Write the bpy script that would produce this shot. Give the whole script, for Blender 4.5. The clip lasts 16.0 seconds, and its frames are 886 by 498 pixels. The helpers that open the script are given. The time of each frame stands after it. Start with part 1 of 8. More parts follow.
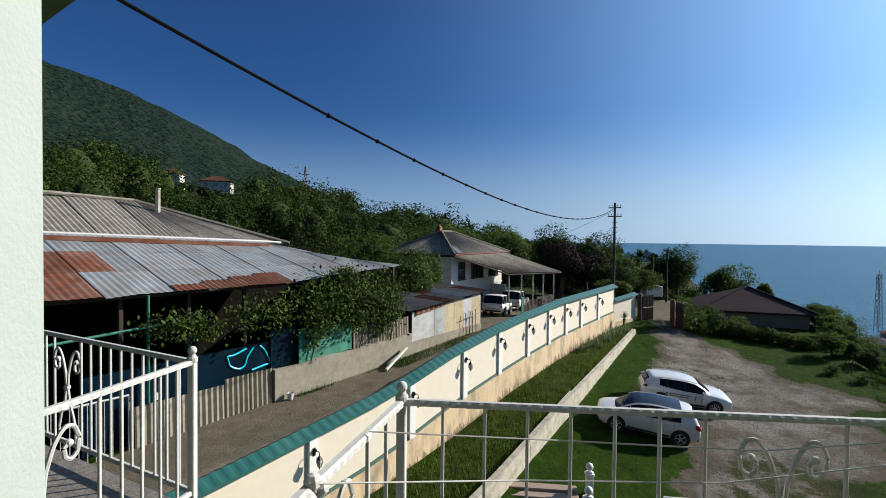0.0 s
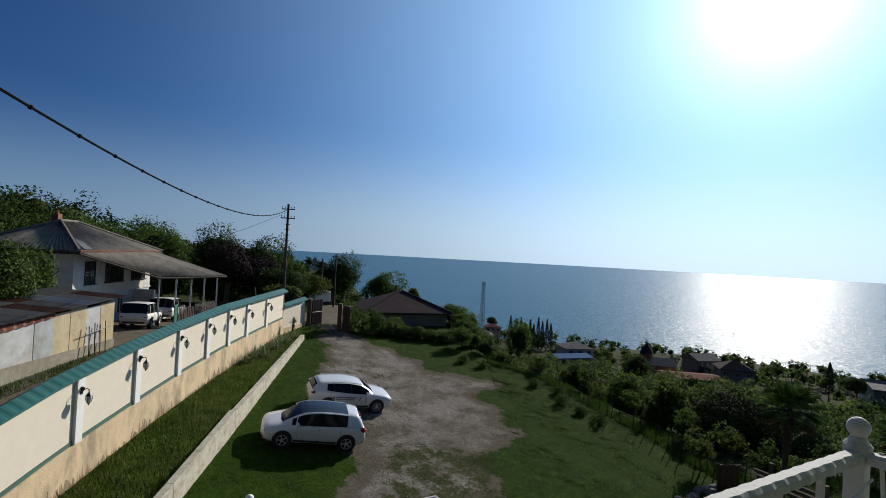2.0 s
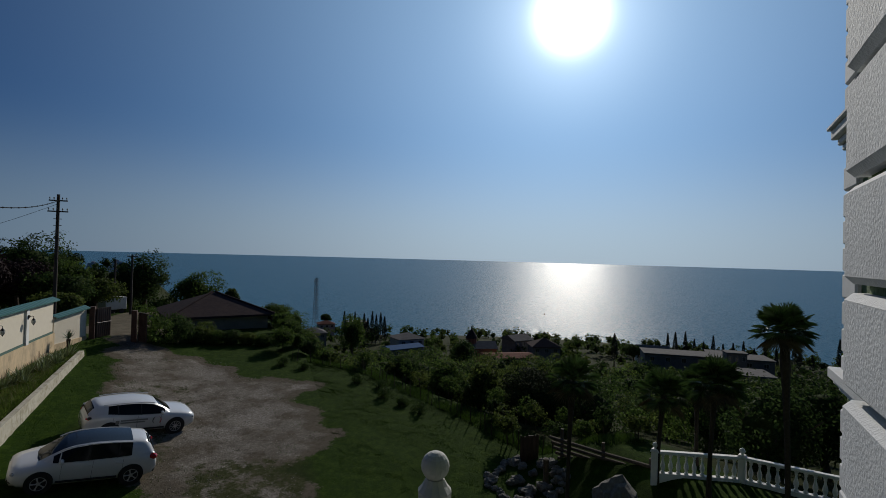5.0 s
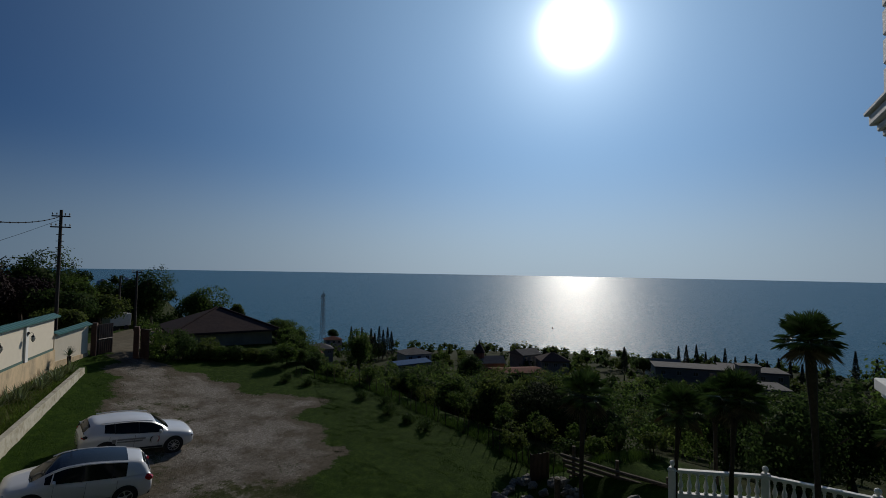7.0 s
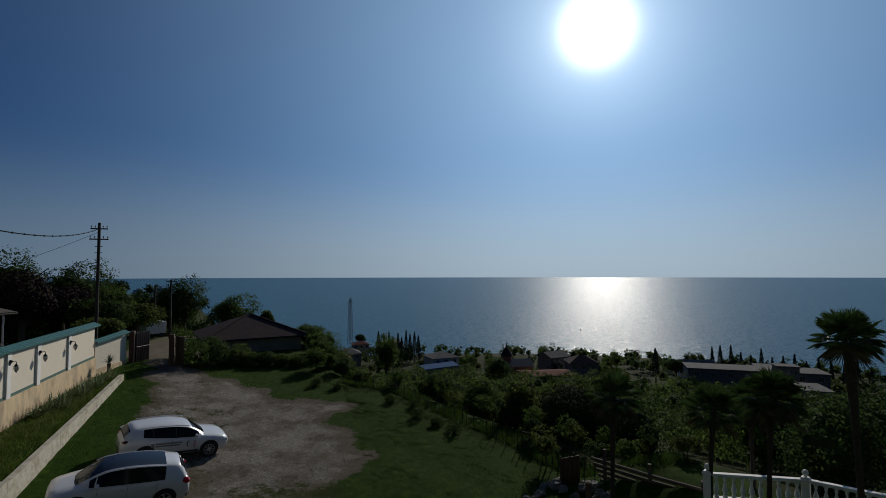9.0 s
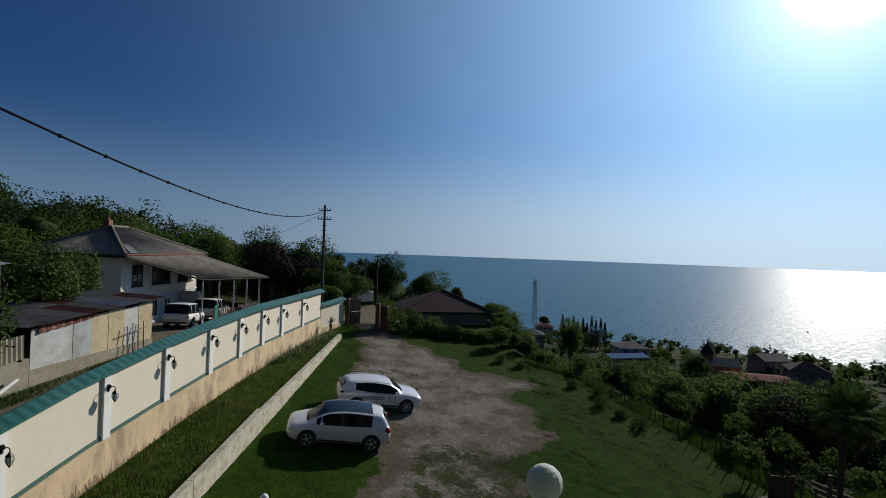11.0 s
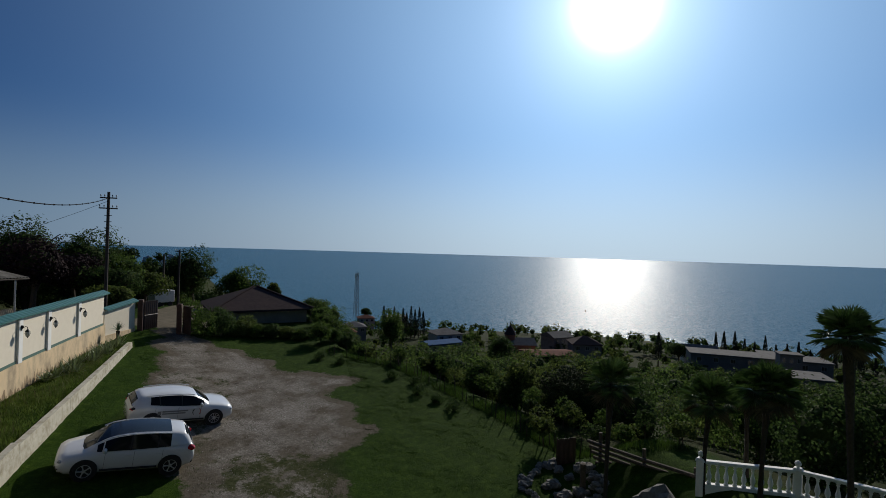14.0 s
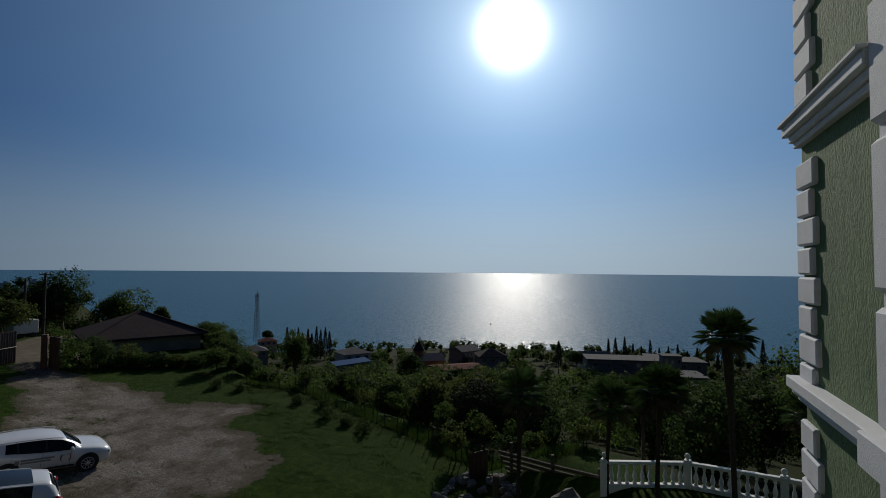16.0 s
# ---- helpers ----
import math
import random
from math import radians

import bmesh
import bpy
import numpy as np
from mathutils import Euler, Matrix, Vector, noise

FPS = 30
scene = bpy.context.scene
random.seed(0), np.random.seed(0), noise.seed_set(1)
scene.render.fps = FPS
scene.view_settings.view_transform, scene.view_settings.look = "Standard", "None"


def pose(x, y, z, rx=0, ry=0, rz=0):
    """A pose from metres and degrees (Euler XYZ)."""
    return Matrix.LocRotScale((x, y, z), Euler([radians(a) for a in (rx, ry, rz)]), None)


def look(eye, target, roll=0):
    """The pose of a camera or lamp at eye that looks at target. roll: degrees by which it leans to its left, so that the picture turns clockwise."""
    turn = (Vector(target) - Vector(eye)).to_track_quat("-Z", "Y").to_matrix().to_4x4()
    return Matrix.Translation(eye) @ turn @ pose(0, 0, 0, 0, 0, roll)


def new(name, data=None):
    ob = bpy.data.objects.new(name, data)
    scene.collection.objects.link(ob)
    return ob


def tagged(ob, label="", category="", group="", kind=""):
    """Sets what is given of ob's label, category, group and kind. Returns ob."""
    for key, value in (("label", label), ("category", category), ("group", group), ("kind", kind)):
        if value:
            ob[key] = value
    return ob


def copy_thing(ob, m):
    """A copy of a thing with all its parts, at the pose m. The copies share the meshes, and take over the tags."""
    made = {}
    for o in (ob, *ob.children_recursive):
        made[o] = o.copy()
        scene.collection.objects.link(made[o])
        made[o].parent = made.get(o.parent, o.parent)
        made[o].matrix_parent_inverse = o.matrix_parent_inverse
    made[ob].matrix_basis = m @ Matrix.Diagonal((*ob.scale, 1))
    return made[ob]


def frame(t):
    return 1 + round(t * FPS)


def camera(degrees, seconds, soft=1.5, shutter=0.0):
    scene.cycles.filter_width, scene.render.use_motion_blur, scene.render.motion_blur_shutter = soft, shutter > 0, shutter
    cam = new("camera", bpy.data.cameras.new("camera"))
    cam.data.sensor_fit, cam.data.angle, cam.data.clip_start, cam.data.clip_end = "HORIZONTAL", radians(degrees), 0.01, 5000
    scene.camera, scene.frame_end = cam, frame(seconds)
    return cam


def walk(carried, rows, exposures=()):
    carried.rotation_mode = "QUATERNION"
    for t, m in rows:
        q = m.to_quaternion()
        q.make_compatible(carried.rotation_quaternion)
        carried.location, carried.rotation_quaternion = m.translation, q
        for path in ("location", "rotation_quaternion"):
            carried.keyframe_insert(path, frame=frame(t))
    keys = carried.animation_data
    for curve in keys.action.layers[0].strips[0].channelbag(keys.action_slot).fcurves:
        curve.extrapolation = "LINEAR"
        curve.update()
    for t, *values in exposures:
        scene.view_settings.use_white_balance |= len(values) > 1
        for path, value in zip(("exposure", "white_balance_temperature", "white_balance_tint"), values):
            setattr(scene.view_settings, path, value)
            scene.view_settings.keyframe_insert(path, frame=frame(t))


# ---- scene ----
cam = camera(82.9, 16.0, soft=0.9)

PATH = [
    (0, (-0.683, -0.951, 8.276), (-0.924, 1.034, 8.231), 0.6),
    (0.5, (-0.677, -0.483, 8.213), (-0.812, 1.512, 8.168), -0.8),
    (1, (-0.554, 0.192, 8.196), (-0.514, 2.191, 8.207), 0.5),
    (1.5, (-0.300, 0.860, 7.950), (0.171, 2.803, 7.966), 1.7),
    (2, (-0.342, 1.132, 7.898), (0.640, 2.874, 7.924), 3.1),
    (2.5, (-0.342, 1.152, 7.895), (0.949, 2.679, 7.893), 2.1),
    (3, (-0.251, 1.099, 7.925), (1.191, 2.484, 7.895), 0.1),
    (3.5, (-0.069, 1.015, 7.934), (1.375, 2.399, 7.919), -0.0),
    (4, (0.164, 0.956, 7.936), (1.657, 2.286, 7.931), 2.0),
    (6.5, (1.211, 1.400, 7.783), (2.688, 2.746, 7.871), 0.9),
    (7, (1.211, 1.410, 7.762), (2.682, 2.763, 7.850), 1.0),
    (7.5, (1.202, 1.362, 7.787), (2.654, 2.735, 7.872), 1.0),
    (8, (1.202, 1.370, 7.792), (2.637, 2.760, 7.877), 0.6),
    (8.5, (1.195, 1.370, 7.778), (2.614, 2.775, 7.874), 0.2),
    (9, (1.151, 1.340, 7.776), (2.552, 2.763, 7.877), -0.1),
    (9.5, (1.172, 1.310, 7.782), (2.536, 2.769, 7.880), -0.5),
    (10, (1.165, 1.250, 7.765), (2.309, 2.887, 7.857), -0.1),
    (12.5, (0.802, 1.041, 7.941), (1.494, 2.917, 7.916), 2.8),
    (13, (0.926, 1.090, 7.925), (1.851, 2.863, 7.901), 2.6),
    (13.5, (1.032, 1.079, 7.920), (2.225, 2.685, 7.902), 2.2),
    (14, (1.210, 1.240, 7.949), (2.593, 2.685, 7.957), 1.7),
    (14.5, (1.296, 1.400, 7.907), (2.815, 2.700, 7.945), -0.3),
    (15, (1.320, 1.470, 7.868), (2.927, 2.660, 7.913), -0.1),
    (15.5, (1.334, 1.450, 7.865), (2.913, 2.677, 7.921), 0.2),
    (16, (1.349, 1.490, 7.873), (2.972, 2.655, 7.955), 0.5),
]
EXPOSURES = [(0, 0.52), (1.2, 0.55), (2, 0.06), (2.5, -0.34), (3, -0.56), (4, -0.74), (6.5, -0.98), (9.5, -0.98), (10.2, -0.68), (12.5, -0.04), (13, -0.06), (13.5, -0.2), (14, -0.48), (14.5, -0.7), (16, -0.98)]
walk(cam, [(t, look(e, g, r)) for t, e, g, r in PATH], EXPOSURES)

# ---- world, sun ----
SUN_EL, SUN_AZ = 25.5, 62.0     # degrees above the horizon; degrees from +y towards +x
SUN_DIR = Vector((math.sin(radians(SUN_AZ)) * math.cos(radians(SUN_EL)), math.cos(radians(SUN_AZ)) * math.cos(radians(SUN_EL)), math.sin(radians(SUN_EL))))
world = bpy.data.worlds.new("sky")
scene.world = world
world.use_nodes = True
wn, wl = world.node_tree.nodes, world.node_tree.links
wn.clear()
w_out = wn.new("ShaderNodeOutputWorld")
w_bg = wn.new("ShaderNodeBackground")
w_sky = wn.new("ShaderNodeTexSky")
w_sky.sky_type = "NISHITA"
w_sky.sun_disc = False
w_sky.sun_elevation = radians(SUN_EL)
w_sky.sun_rotation = radians(SUN_AZ)
w_sky.altitude = 100
w_sky.air_density = 1.0
w_sky.dust_density = 0.3
w_sky.ozone_density = 3.0
w_bg.inputs["Strength"].default_value = 0.085
# aureole round the sun
w_co = wn.new("ShaderNodeTexCoord")
w_dot = wn.new("ShaderNodeVectorMath")
w_dot.operation = "DOT_PRODUCT"
w_dot.inputs[1].default_value = SUN_DIR
wl.new(w_co.outputs["Generated"], w_dot.inputs[0])
w_tint = wn.new("ShaderNodeVectorMath")
w_tint.operation = "MULTIPLY"
w_tint.inputs[1].default_value = (0.16, 0.325, 0.57)
wl.new(w_sky.outputs[0], w_tint.inputs[0])
# pale haze low over the sea
w_sep = wn.new("ShaderNodeSeparateXYZ")
wl.new(w_co.outputs["Generated"], w_sep.inputs[0])
w_hz = wn.new("ShaderNodeMapRange")
w_hz.interpolation_type = "SMOOTHERSTEP"
w_hz.inputs["From Min"].default_value, w_hz.inputs["From Max"].default_value = -0.04, 0.27
w_hz.inputs["To Min"].default_value, w_hz.inputs["To Max"].default_value = 0.86, 0.0
wl.new(w_sep.outputs["Z"], w_hz.inputs["Value"])
w_mix = wn.new("ShaderNodeMix")
w_mix.data_type = "RGBA"
w_mix.inputs["B"].default_value = (2.15, 3.35, 5.0, 1)
wl.new(w_hz.outputs["Result"], w_mix.inputs["Factor"])
wl.new(w_tint.outputs[0], w_mix.inputs["A"])
w_sum = w_mix.outputs["Result"]
for power, gain, tint in ((1100.0, 90.0, (1, 0.99, 0.97)), (130.0, 9.0, (0.85, 0.95, 1.0)), (16.0, 3.6, (0.66, 0.83, 1.0)), (4.2, 8.4, (0.43, 0.71, 0.99))):
    w_pos = wn.new("ShaderNodeMath")
    w_pos.operation = "MAXIMUM"
    w_pos.inputs[1].default_value = 0.0
    wl.new(w_dot.outputs["Value"], w_pos.inputs[0])
    w_pow = wn.new("ShaderNodeMath")
    w_pow.operation = "POWER"
    w_pow.inputs[1].default_value = power
    wl.new(w_pos.outputs[0], w_pow.inputs[0])
    w_col = wn.new("ShaderNodeVectorMath")
    w_col.operation = "SCALE"
    w_col.inputs[0].default_value = [c * gain for c in tint]
    wl.new(w_pow.outputs[0], w_col.inputs["Scale"])
    w_add = wn.new("ShaderNodeVectorMath")
    w_add.operation = "ADD"
    wl.new(w_sum, w_add.inputs[0])
    wl.new(w_col.outputs[0], w_add.inputs[1])
    w_sum = w_add.outputs[0]
# pale warm haze low under the sun
w_gp = wn.new("ShaderNodeMath")
w_gp.operation = "POWER"
w_gp.inputs[1].default_value = 3.0
w_gm = wn.new("ShaderNodeMath")
w_gm.operation = "MAXIMUM"
w_gm.inputs[1].default_value = 0.0
wl.new(w_dot.outputs["Value"], w_gm.inputs[0])
wl.new(w_gm.outputs[0], w_gp.inputs[0])
w_gf = wn.new("ShaderNodeMath")
w_gf.operation = "MULTIPLY"
wl.new(w_gp.outputs[0], w_gf.inputs[0])
wl.new(w_hz.outputs["Result"], w_gf.inputs[1])
w_gc = wn.new("ShaderNodeVectorMath")
w_gc.operation = "SCALE"
w_gc.inputs[0].default_value = (5.0, 3.9, 2.2)
wl.new(w_gf.outputs[0], w_gc.inputs["Scale"])
w_ga = wn.new("ShaderNodeVectorMath")
w_ga.operation = "ADD"
wl.new(w_sum, w_ga.inputs[0])
wl.new(w_gc.outputs[0], w_ga.inputs[1])
w_sum = w_ga.outputs[0]
wl.new(w_sum, w_bg.inputs["Color"])
wl.new(w_bg.outputs[0], w_out.inputs["Surface"])
sun_data = bpy.data.lights.new("sun", "SUN")
sun_data.energy = 5.0
sun_data.angle = radians(0.53)
sun_data.color = (1.0, 0.93, 0.82)
sun = new("sun", sun_data)
sun.matrix_world = look((0, 0, 60), Vector((0, 0, 60)) - SUN_DIR)


# ---- materials ----
def mat(name, colour, second=None, scale=4.0, rough=0.8, metal=0.0, bump=0.0, bump_scale=40.0, stain=None, stain_scale=0.7, stain_amount=0.5, vary=0.0, spec=0.5, translucent=0.0, stretch=None, coat=0.0):
    """A surface in two mixed tones, with larger stains, fine relief and a shift from piece to piece."""
    m = bpy.data.materials.new(name)
    m.use_nodes = True
    n, l = m.node_tree.nodes, m.node_tree.links
    b = n["Principled BSDF"]
    b.inputs["Roughness"].default_value = rough
    b.inputs["Metallic"].default_value = metal
    b.inputs["Specular IOR Level"].default_value = spec
    b.inputs["Coat Weight"].default_value = coat
    second = second or [c * 0.8 for c in colour]
    co = n.new("ShaderNodeTexCoord")
    src = co.outputs["Object"]
    if stretch:
        mp = n.new("ShaderNodeMapping")
        mp.inputs["Scale"].default_value = stretch
        l.new(src, mp.inputs["Vector"])
        src = mp.outputs["Vector"]
    tex = n.new("ShaderNodeTexNoise")
    tex.inputs["Scale"].default_value = scale
    tex.inputs["Detail"].default_value = 6
    tex.inputs["Roughness"].default_value = 0.62
    l.new(src, tex.inputs["Vector"])
    ramp = n.new("ShaderNodeValToRGB")
    ramp.color_ramp.elements[0].position, ramp.color_ramp.elements[1].position = 0.33, 0.67
    ramp.color_ramp.elements[0].color, ramp.color_ramp.elements[1].color = (*second, 1), (*colour, 1)
    l.new(tex.outputs["Fac"], ramp.inputs["Fac"])
    out = ramp.outputs["Color"]
    if stain:
        t2 = n.new("ShaderNodeTexNoise")
        t2.inputs["Scale"].default_value = stain_scale
        t2.inputs["Detail"].default_value = 8
        t2.inputs["Roughness"].default_value = 0.7
        l.new(src, t2.inputs["Vector"])
        r2 = n.new("ShaderNodeMapRange")
        r2.inputs["From Min"].default_value, r2.inputs["From Max"].default_value = 0.46, 0.66
        r2.inputs["To Max"].default_value = stain_amount
        l.new(t2.outputs["Fac"], r2.inputs["Value"])
        mx = n.new("ShaderNodeMix")
        mx.data_type = "RGBA"
        mx.inputs["B"].default_value = (*stain, 1)
        l.new(r2.outputs["Result"], mx.inputs["Factor"])
        l.new(out, mx.inputs["A"])
        out = mx.outputs["Result"]
    if vary:
        inf = n.new("ShaderNodeObjectInfo") if vary > 0 else n.new("ShaderNodeNewGeometry")
        rnd = inf.outputs["Random"] if vary > 0 else inf.outputs["Random Per Island"]
        mr = n.new("ShaderNodeMapRange")
        mr.inputs["To Min"].default_value, mr.inputs["To Max"].default_value = 1 - abs(vary), 1 + abs(vary)
        l.new(rnd, mr.inputs["Value"])
        hs = n.new("ShaderNodeHueSaturation")
        l.new(mr.outputs["Result"], hs.inputs["Value"])
        l.new(out, hs.inputs["Color"])
        out = hs.outputs["Color"]
    l.new(out, b.inputs["Base Color"])
    if bump:
        t3 = n.new("ShaderNodeTexNoise")
        t3.inputs["Scale"].default_value = bump_scale
        t3.inputs["Detail"].default_value = 5
        l.new(src, t3.inputs["Vector"])
        bp = n.new("ShaderNodeBump")
        bp.inputs["Strength"].default_value = bump
        bp.inputs["Distance"].default_value = 0.02
        l.new(t3.outputs["Fac"], bp.inputs["Height"])
        l.new(bp.outputs["Normal"], b.inputs["Normal"])
    if translucent:
        tr = n.new("ShaderNodeBsdfTranslucent")
        l.new(out, tr.inputs["Color"])
        ms = n.new("ShaderNodeMixShader")
        ms.inputs["Fac"].default_value = translucent
        l.new(b.outputs[0], ms.inputs[1])
        l.new(tr.outputs[0], ms.inputs[2])
        l.new(ms.outputs[0], n["Material Output"].inputs["Surface"])
    return m


def glassy(name, colour=(0.02, 0.025, 0.03), rough=0.04):
    m = mat(name, colour, [c * 0.9 for c in colour], 1.0, rough, spec=0.8)
    return m


M_WHITE = mat("white_paint", (0.56, 0.56, 0.545), (0.48, 0.48, 0.465), 9, 0.8, bump=0.15, bump_scale=60, spec=0.2, stain=(0.45, 0.44, 0.40), stain_scale=2.5, stain_amount=0.25)
M_QUOIN = mat("white_render", (0.64, 0.65, 0.66), (0.57, 0.58, 0.59), 5, 0.85, bump=0.25, bump_scale=90, stain=(0.56, 0.56, 0.55), stain_amount=0.3)
M_GREEN = mat("green_roughcast", (0.105, 0.17, 0.068), (0.075, 0.125, 0.05), 14, 0.9, bump=0.7, bump_scale=60, stain=(0.05, 0.085, 0.036), stain_scale=1.6, stain_amount=0.5, stretch=(1, 1, 0.35))
M_CREAM = mat("cream_render", (0.70, 0.635, 0.51), (0.66, 0.595, 0.475), 3, 0.9, bump=0.3, bump_scale=80, stain=(0.70, 0.62, 0.50), stain_scale=0.5, stain_amount=0.25)
M_PILLAR = mat("pillar_white", (0.76, 0.755, 0.72), (0.70, 0.695, 0.66), 3, 0.85, bump=0.2, bump_scale=80, stain=(0.6, 0.6, 0.56), stain_amount=0.2)
M_JAMB = mat("jamb_paint", (0.36, 0.41, 0.385), (0.33, 0.38, 0.355), 3, 0.8, bump=0.2, bump_scale=80)
M_PLINTH = mat("ochre_plinth", (0.66, 0.50, 0.30), (0.56, 0.43, 0.27), 2.4, 0.9, bump=0.5, bump_scale=40, stain=(0.20, 0.16, 0.11), stain_scale=1.1, stain_amount=0.75, stretch=(1, 1, 0.45))
M_TEAL = mat("teal_metal", (0.024, 0.120, 0.105), (0.018, 0.095, 0.084), 3, 0.42, metal=0.0, spec=0.5, stain=(0.05, 0.16, 0.14), stain_amount=0.4, bump=0.1)
M_TEALFLAT = mat("teal_trim", (0.06, 0.13, 0.10), (0.05, 0.11, 0.09), 4, 0.6)
M_CONC = mat("old_concrete", (0.31, 0.285, 0.225), (0.23, 0.21, 0.165), 5, 0.95, bump=0.6, bump_scale=30, stain=(0.19, 0.17, 0.12), stain_scale=1.2, stain_amount=0.75)
M_CONCPALE = mat("pale_concrete", (0.50, 0.47, 0.38), (0.40, 0.37, 0.29), 4, 0.95, bump=0.6, bump_scale=35, stain=(0.22, 0.185, 0.11), stain_scale=2.4, stain_amount=0.8)
M_IRONBLACK = mat("black_iron", (0.015, 0.015, 0.016), None, 6, 0.45, metal=0.6)
M_LAMPGLASS = mat("lamp_glass", (0.55, 0.56, 0.52), None, 6, 0.15)
M_BROWNMETAL = mat("brown_metal", (0.055, 0.028, 0.022), (0.04, 0.02, 0.016), 3, 0.55, stain=(0.09, 0.045, 0.03), stain_amount=0.4)
M_BARK = mat("bark", (0.10, 0.075, 0.05), (0.055, 0.042, 0.03), 8, 0.95, bump=1.0, bump_scale=20)
M_POLE = mat("creosoted_pole", (0.075, 0.06, 0.05), (0.05, 0.04, 0.033), 8, 0.9, stretch=(1, 1, 0.1))
M_CABLE = mat("cable_black", (0.006, 0.006, 0.006), None, 5, 0.9, spec=0.05)
M_ROPE = mat("grey_rope", (0.62, 0.61, 0.57), None, 30, 0.9)
M_LEAF = mat("leaf_green", (0.088, 0.140, 0.032), (0.048, 0.082, 0.018), 0.35, 0.7, vary=-0.4, translucent=0.5, spec=0.04)
M_LEAFDARK = mat("leaf_dark", (0.056, 0.092, 0.028), (0.032, 0.056, 0.016), 0.35, 0.7, vary=-0.4, translucent=0.45, spec=0.04)
M_LEAFPALE = mat("leaf_pale", (0.095, 0.125, 0.030), (0.055, 0.080, 0.020), 0.35, 0.7, vary=-0.4, translucent=0.5, spec=0.04)
M_LEAFPURPLE = mat("leaf_purple", (0.034, 0.020, 0.022), (0.022, 0.015, 0.015), 0.4, 0.7, vary=-0.3, translucent=0.1, spec=0.04)
# darker than the leaves: shade inside the crowns is put into this colour
M_CROWNSHADE = mat("crown_shade", (0.045, 0.066, 0.020), (0.020, 0.032, 0.010), 3.0, 0.9, bump=1.0, bump_scale=9, spec=0.04)
M_VINE = mat("vine_leaf", (0.075, 0.115, 0.024), (0.035, 0.06, 0.012), 0.9, 0.65, vary=-0.5, translucent=0.3, spec=0.1)
M_FROND = mat("palm_frond", (0.07, 0.12, 0.03), (0.04, 0.08, 0.02), 2, 0.32, vary=-0.35, translucent=0.2, spec=0.6)
M_LEAFROUND = mat("leaf_darkest", (0.034, 0.048, 0.016), (0.018, 0.027, 0.009), 0.35, 0.8, vary=-0.3, translucent=0.08, spec=0.04)
M_HILL = [mat("hill_leaf", a, b, 0.2, 0.8, vary=-0.4, translucent=0.2, spec=0.03) for a, b in (((0.050, 0.082, 0.018), (0.022, 0.040, 0.009)), ((0.030, 0.052, 0.015), (0.015, 0.028, 0.008)), ((0.066, 0.092, 0.022), (0.032, 0.050, 0.012)))]
M_CYPRESS = mat("cypress_leaf", (0.018, 0.032, 0.016), (0.012, 0.022, 0.011), 1, 0.8, vary=-0.3)
M_PALMTRUNK = mat("palm_trunk", (0.050, 0.037, 0.026), (0.024, 0.018, 0.013), 14, 1.0, bump=1.0, bump_scale=30)


# ---- mesh helpers ----
U = Vector((0.477, 0.879, 0)).normalized()       # along the boundary wall
N = Vector((-U.y, U.x, 0))                       # across it, towards the lane
C0 = Vector((-0.82, 22.93, 0))
WM = Matrix.Translation(C0) @ Matrix((U, N, (0, 0, 1))).transposed().to_4x4()


def W(s, o, z=0.0):
    return C0 + U * s + N * o + Vector((0, 0, z))


def mesh_of(name, verts, faces, material, smooth=False):
    me = bpy.data.meshes.new(name)
    me.from_pydata([tuple(v) for v in verts], [], faces)
    for m in material if isinstance(material, (list, tuple)) else [material]:
        me.materials.append(m)
    if smooth:
        me.shade_smooth()
    me.update()
    return me


def thing(name, m=None, label="", category="", group="", kind=""):
    ob = new(name)
    ob.empty_display_size = 0.2
    ob.matrix_world = m or Matrix()
    return tagged(ob, label, category, group, kind)


def put(name, geo, material, parent=None, label="", smooth=False, at=None):
    """One mesh object from (verts, faces), under a thing or a part."""
    ob = new(name, mesh_of(name, geo[0], geo[1], material, smooth))
    if parent is not None:
        ob.parent = parent
    if at is not None:
        ob.matrix_basis = at
    return tagged(ob, label)


def join(*geos):
    v, f = [], []
    for gv, gf in geos:
        k = len(v)
        v += list(gv)
        f += [tuple(i + k for i in q) for q in gf]
    return v, f


def moved(geo, m):
    return [m @ Vector(p) for p in geo[0]], geo[1]


def box(x0, x1, y0, y1, z0, z1):
    v = [Vector((x, y, z)) for z in (z0, z1) for x, y in ((x0, y0), (x1, y0), (x1, y1), (x0, y1))]
    return v, [(3, 2, 1, 0), (4, 5, 6, 7), (0, 1, 5, 4), (1, 2, 6, 5), (2, 3, 7, 6), (3, 0, 4, 7)]


def cbox(x0, x1, y0, y1, z0, z1, c=0.01):
    """A box with chamfered edges."""
    bm = bmesh.new()
    v, f = box(x0, x1, y0, y1, z0, z1)
    vs = [bm.verts.new(p) for p in v]
    for q in f:
        bm.faces.new([vs[i] for i in q])
    bmesh.ops.bevel(bm, geom=list(bm.edges), offset=c, segments=1, affect="EDGES")
    bm.verts.index_update()
    out = [p.co.copy() for p in bm.verts], [tuple(p.index for p in q.verts) for q in bm.faces]
    bm.free()
    return out


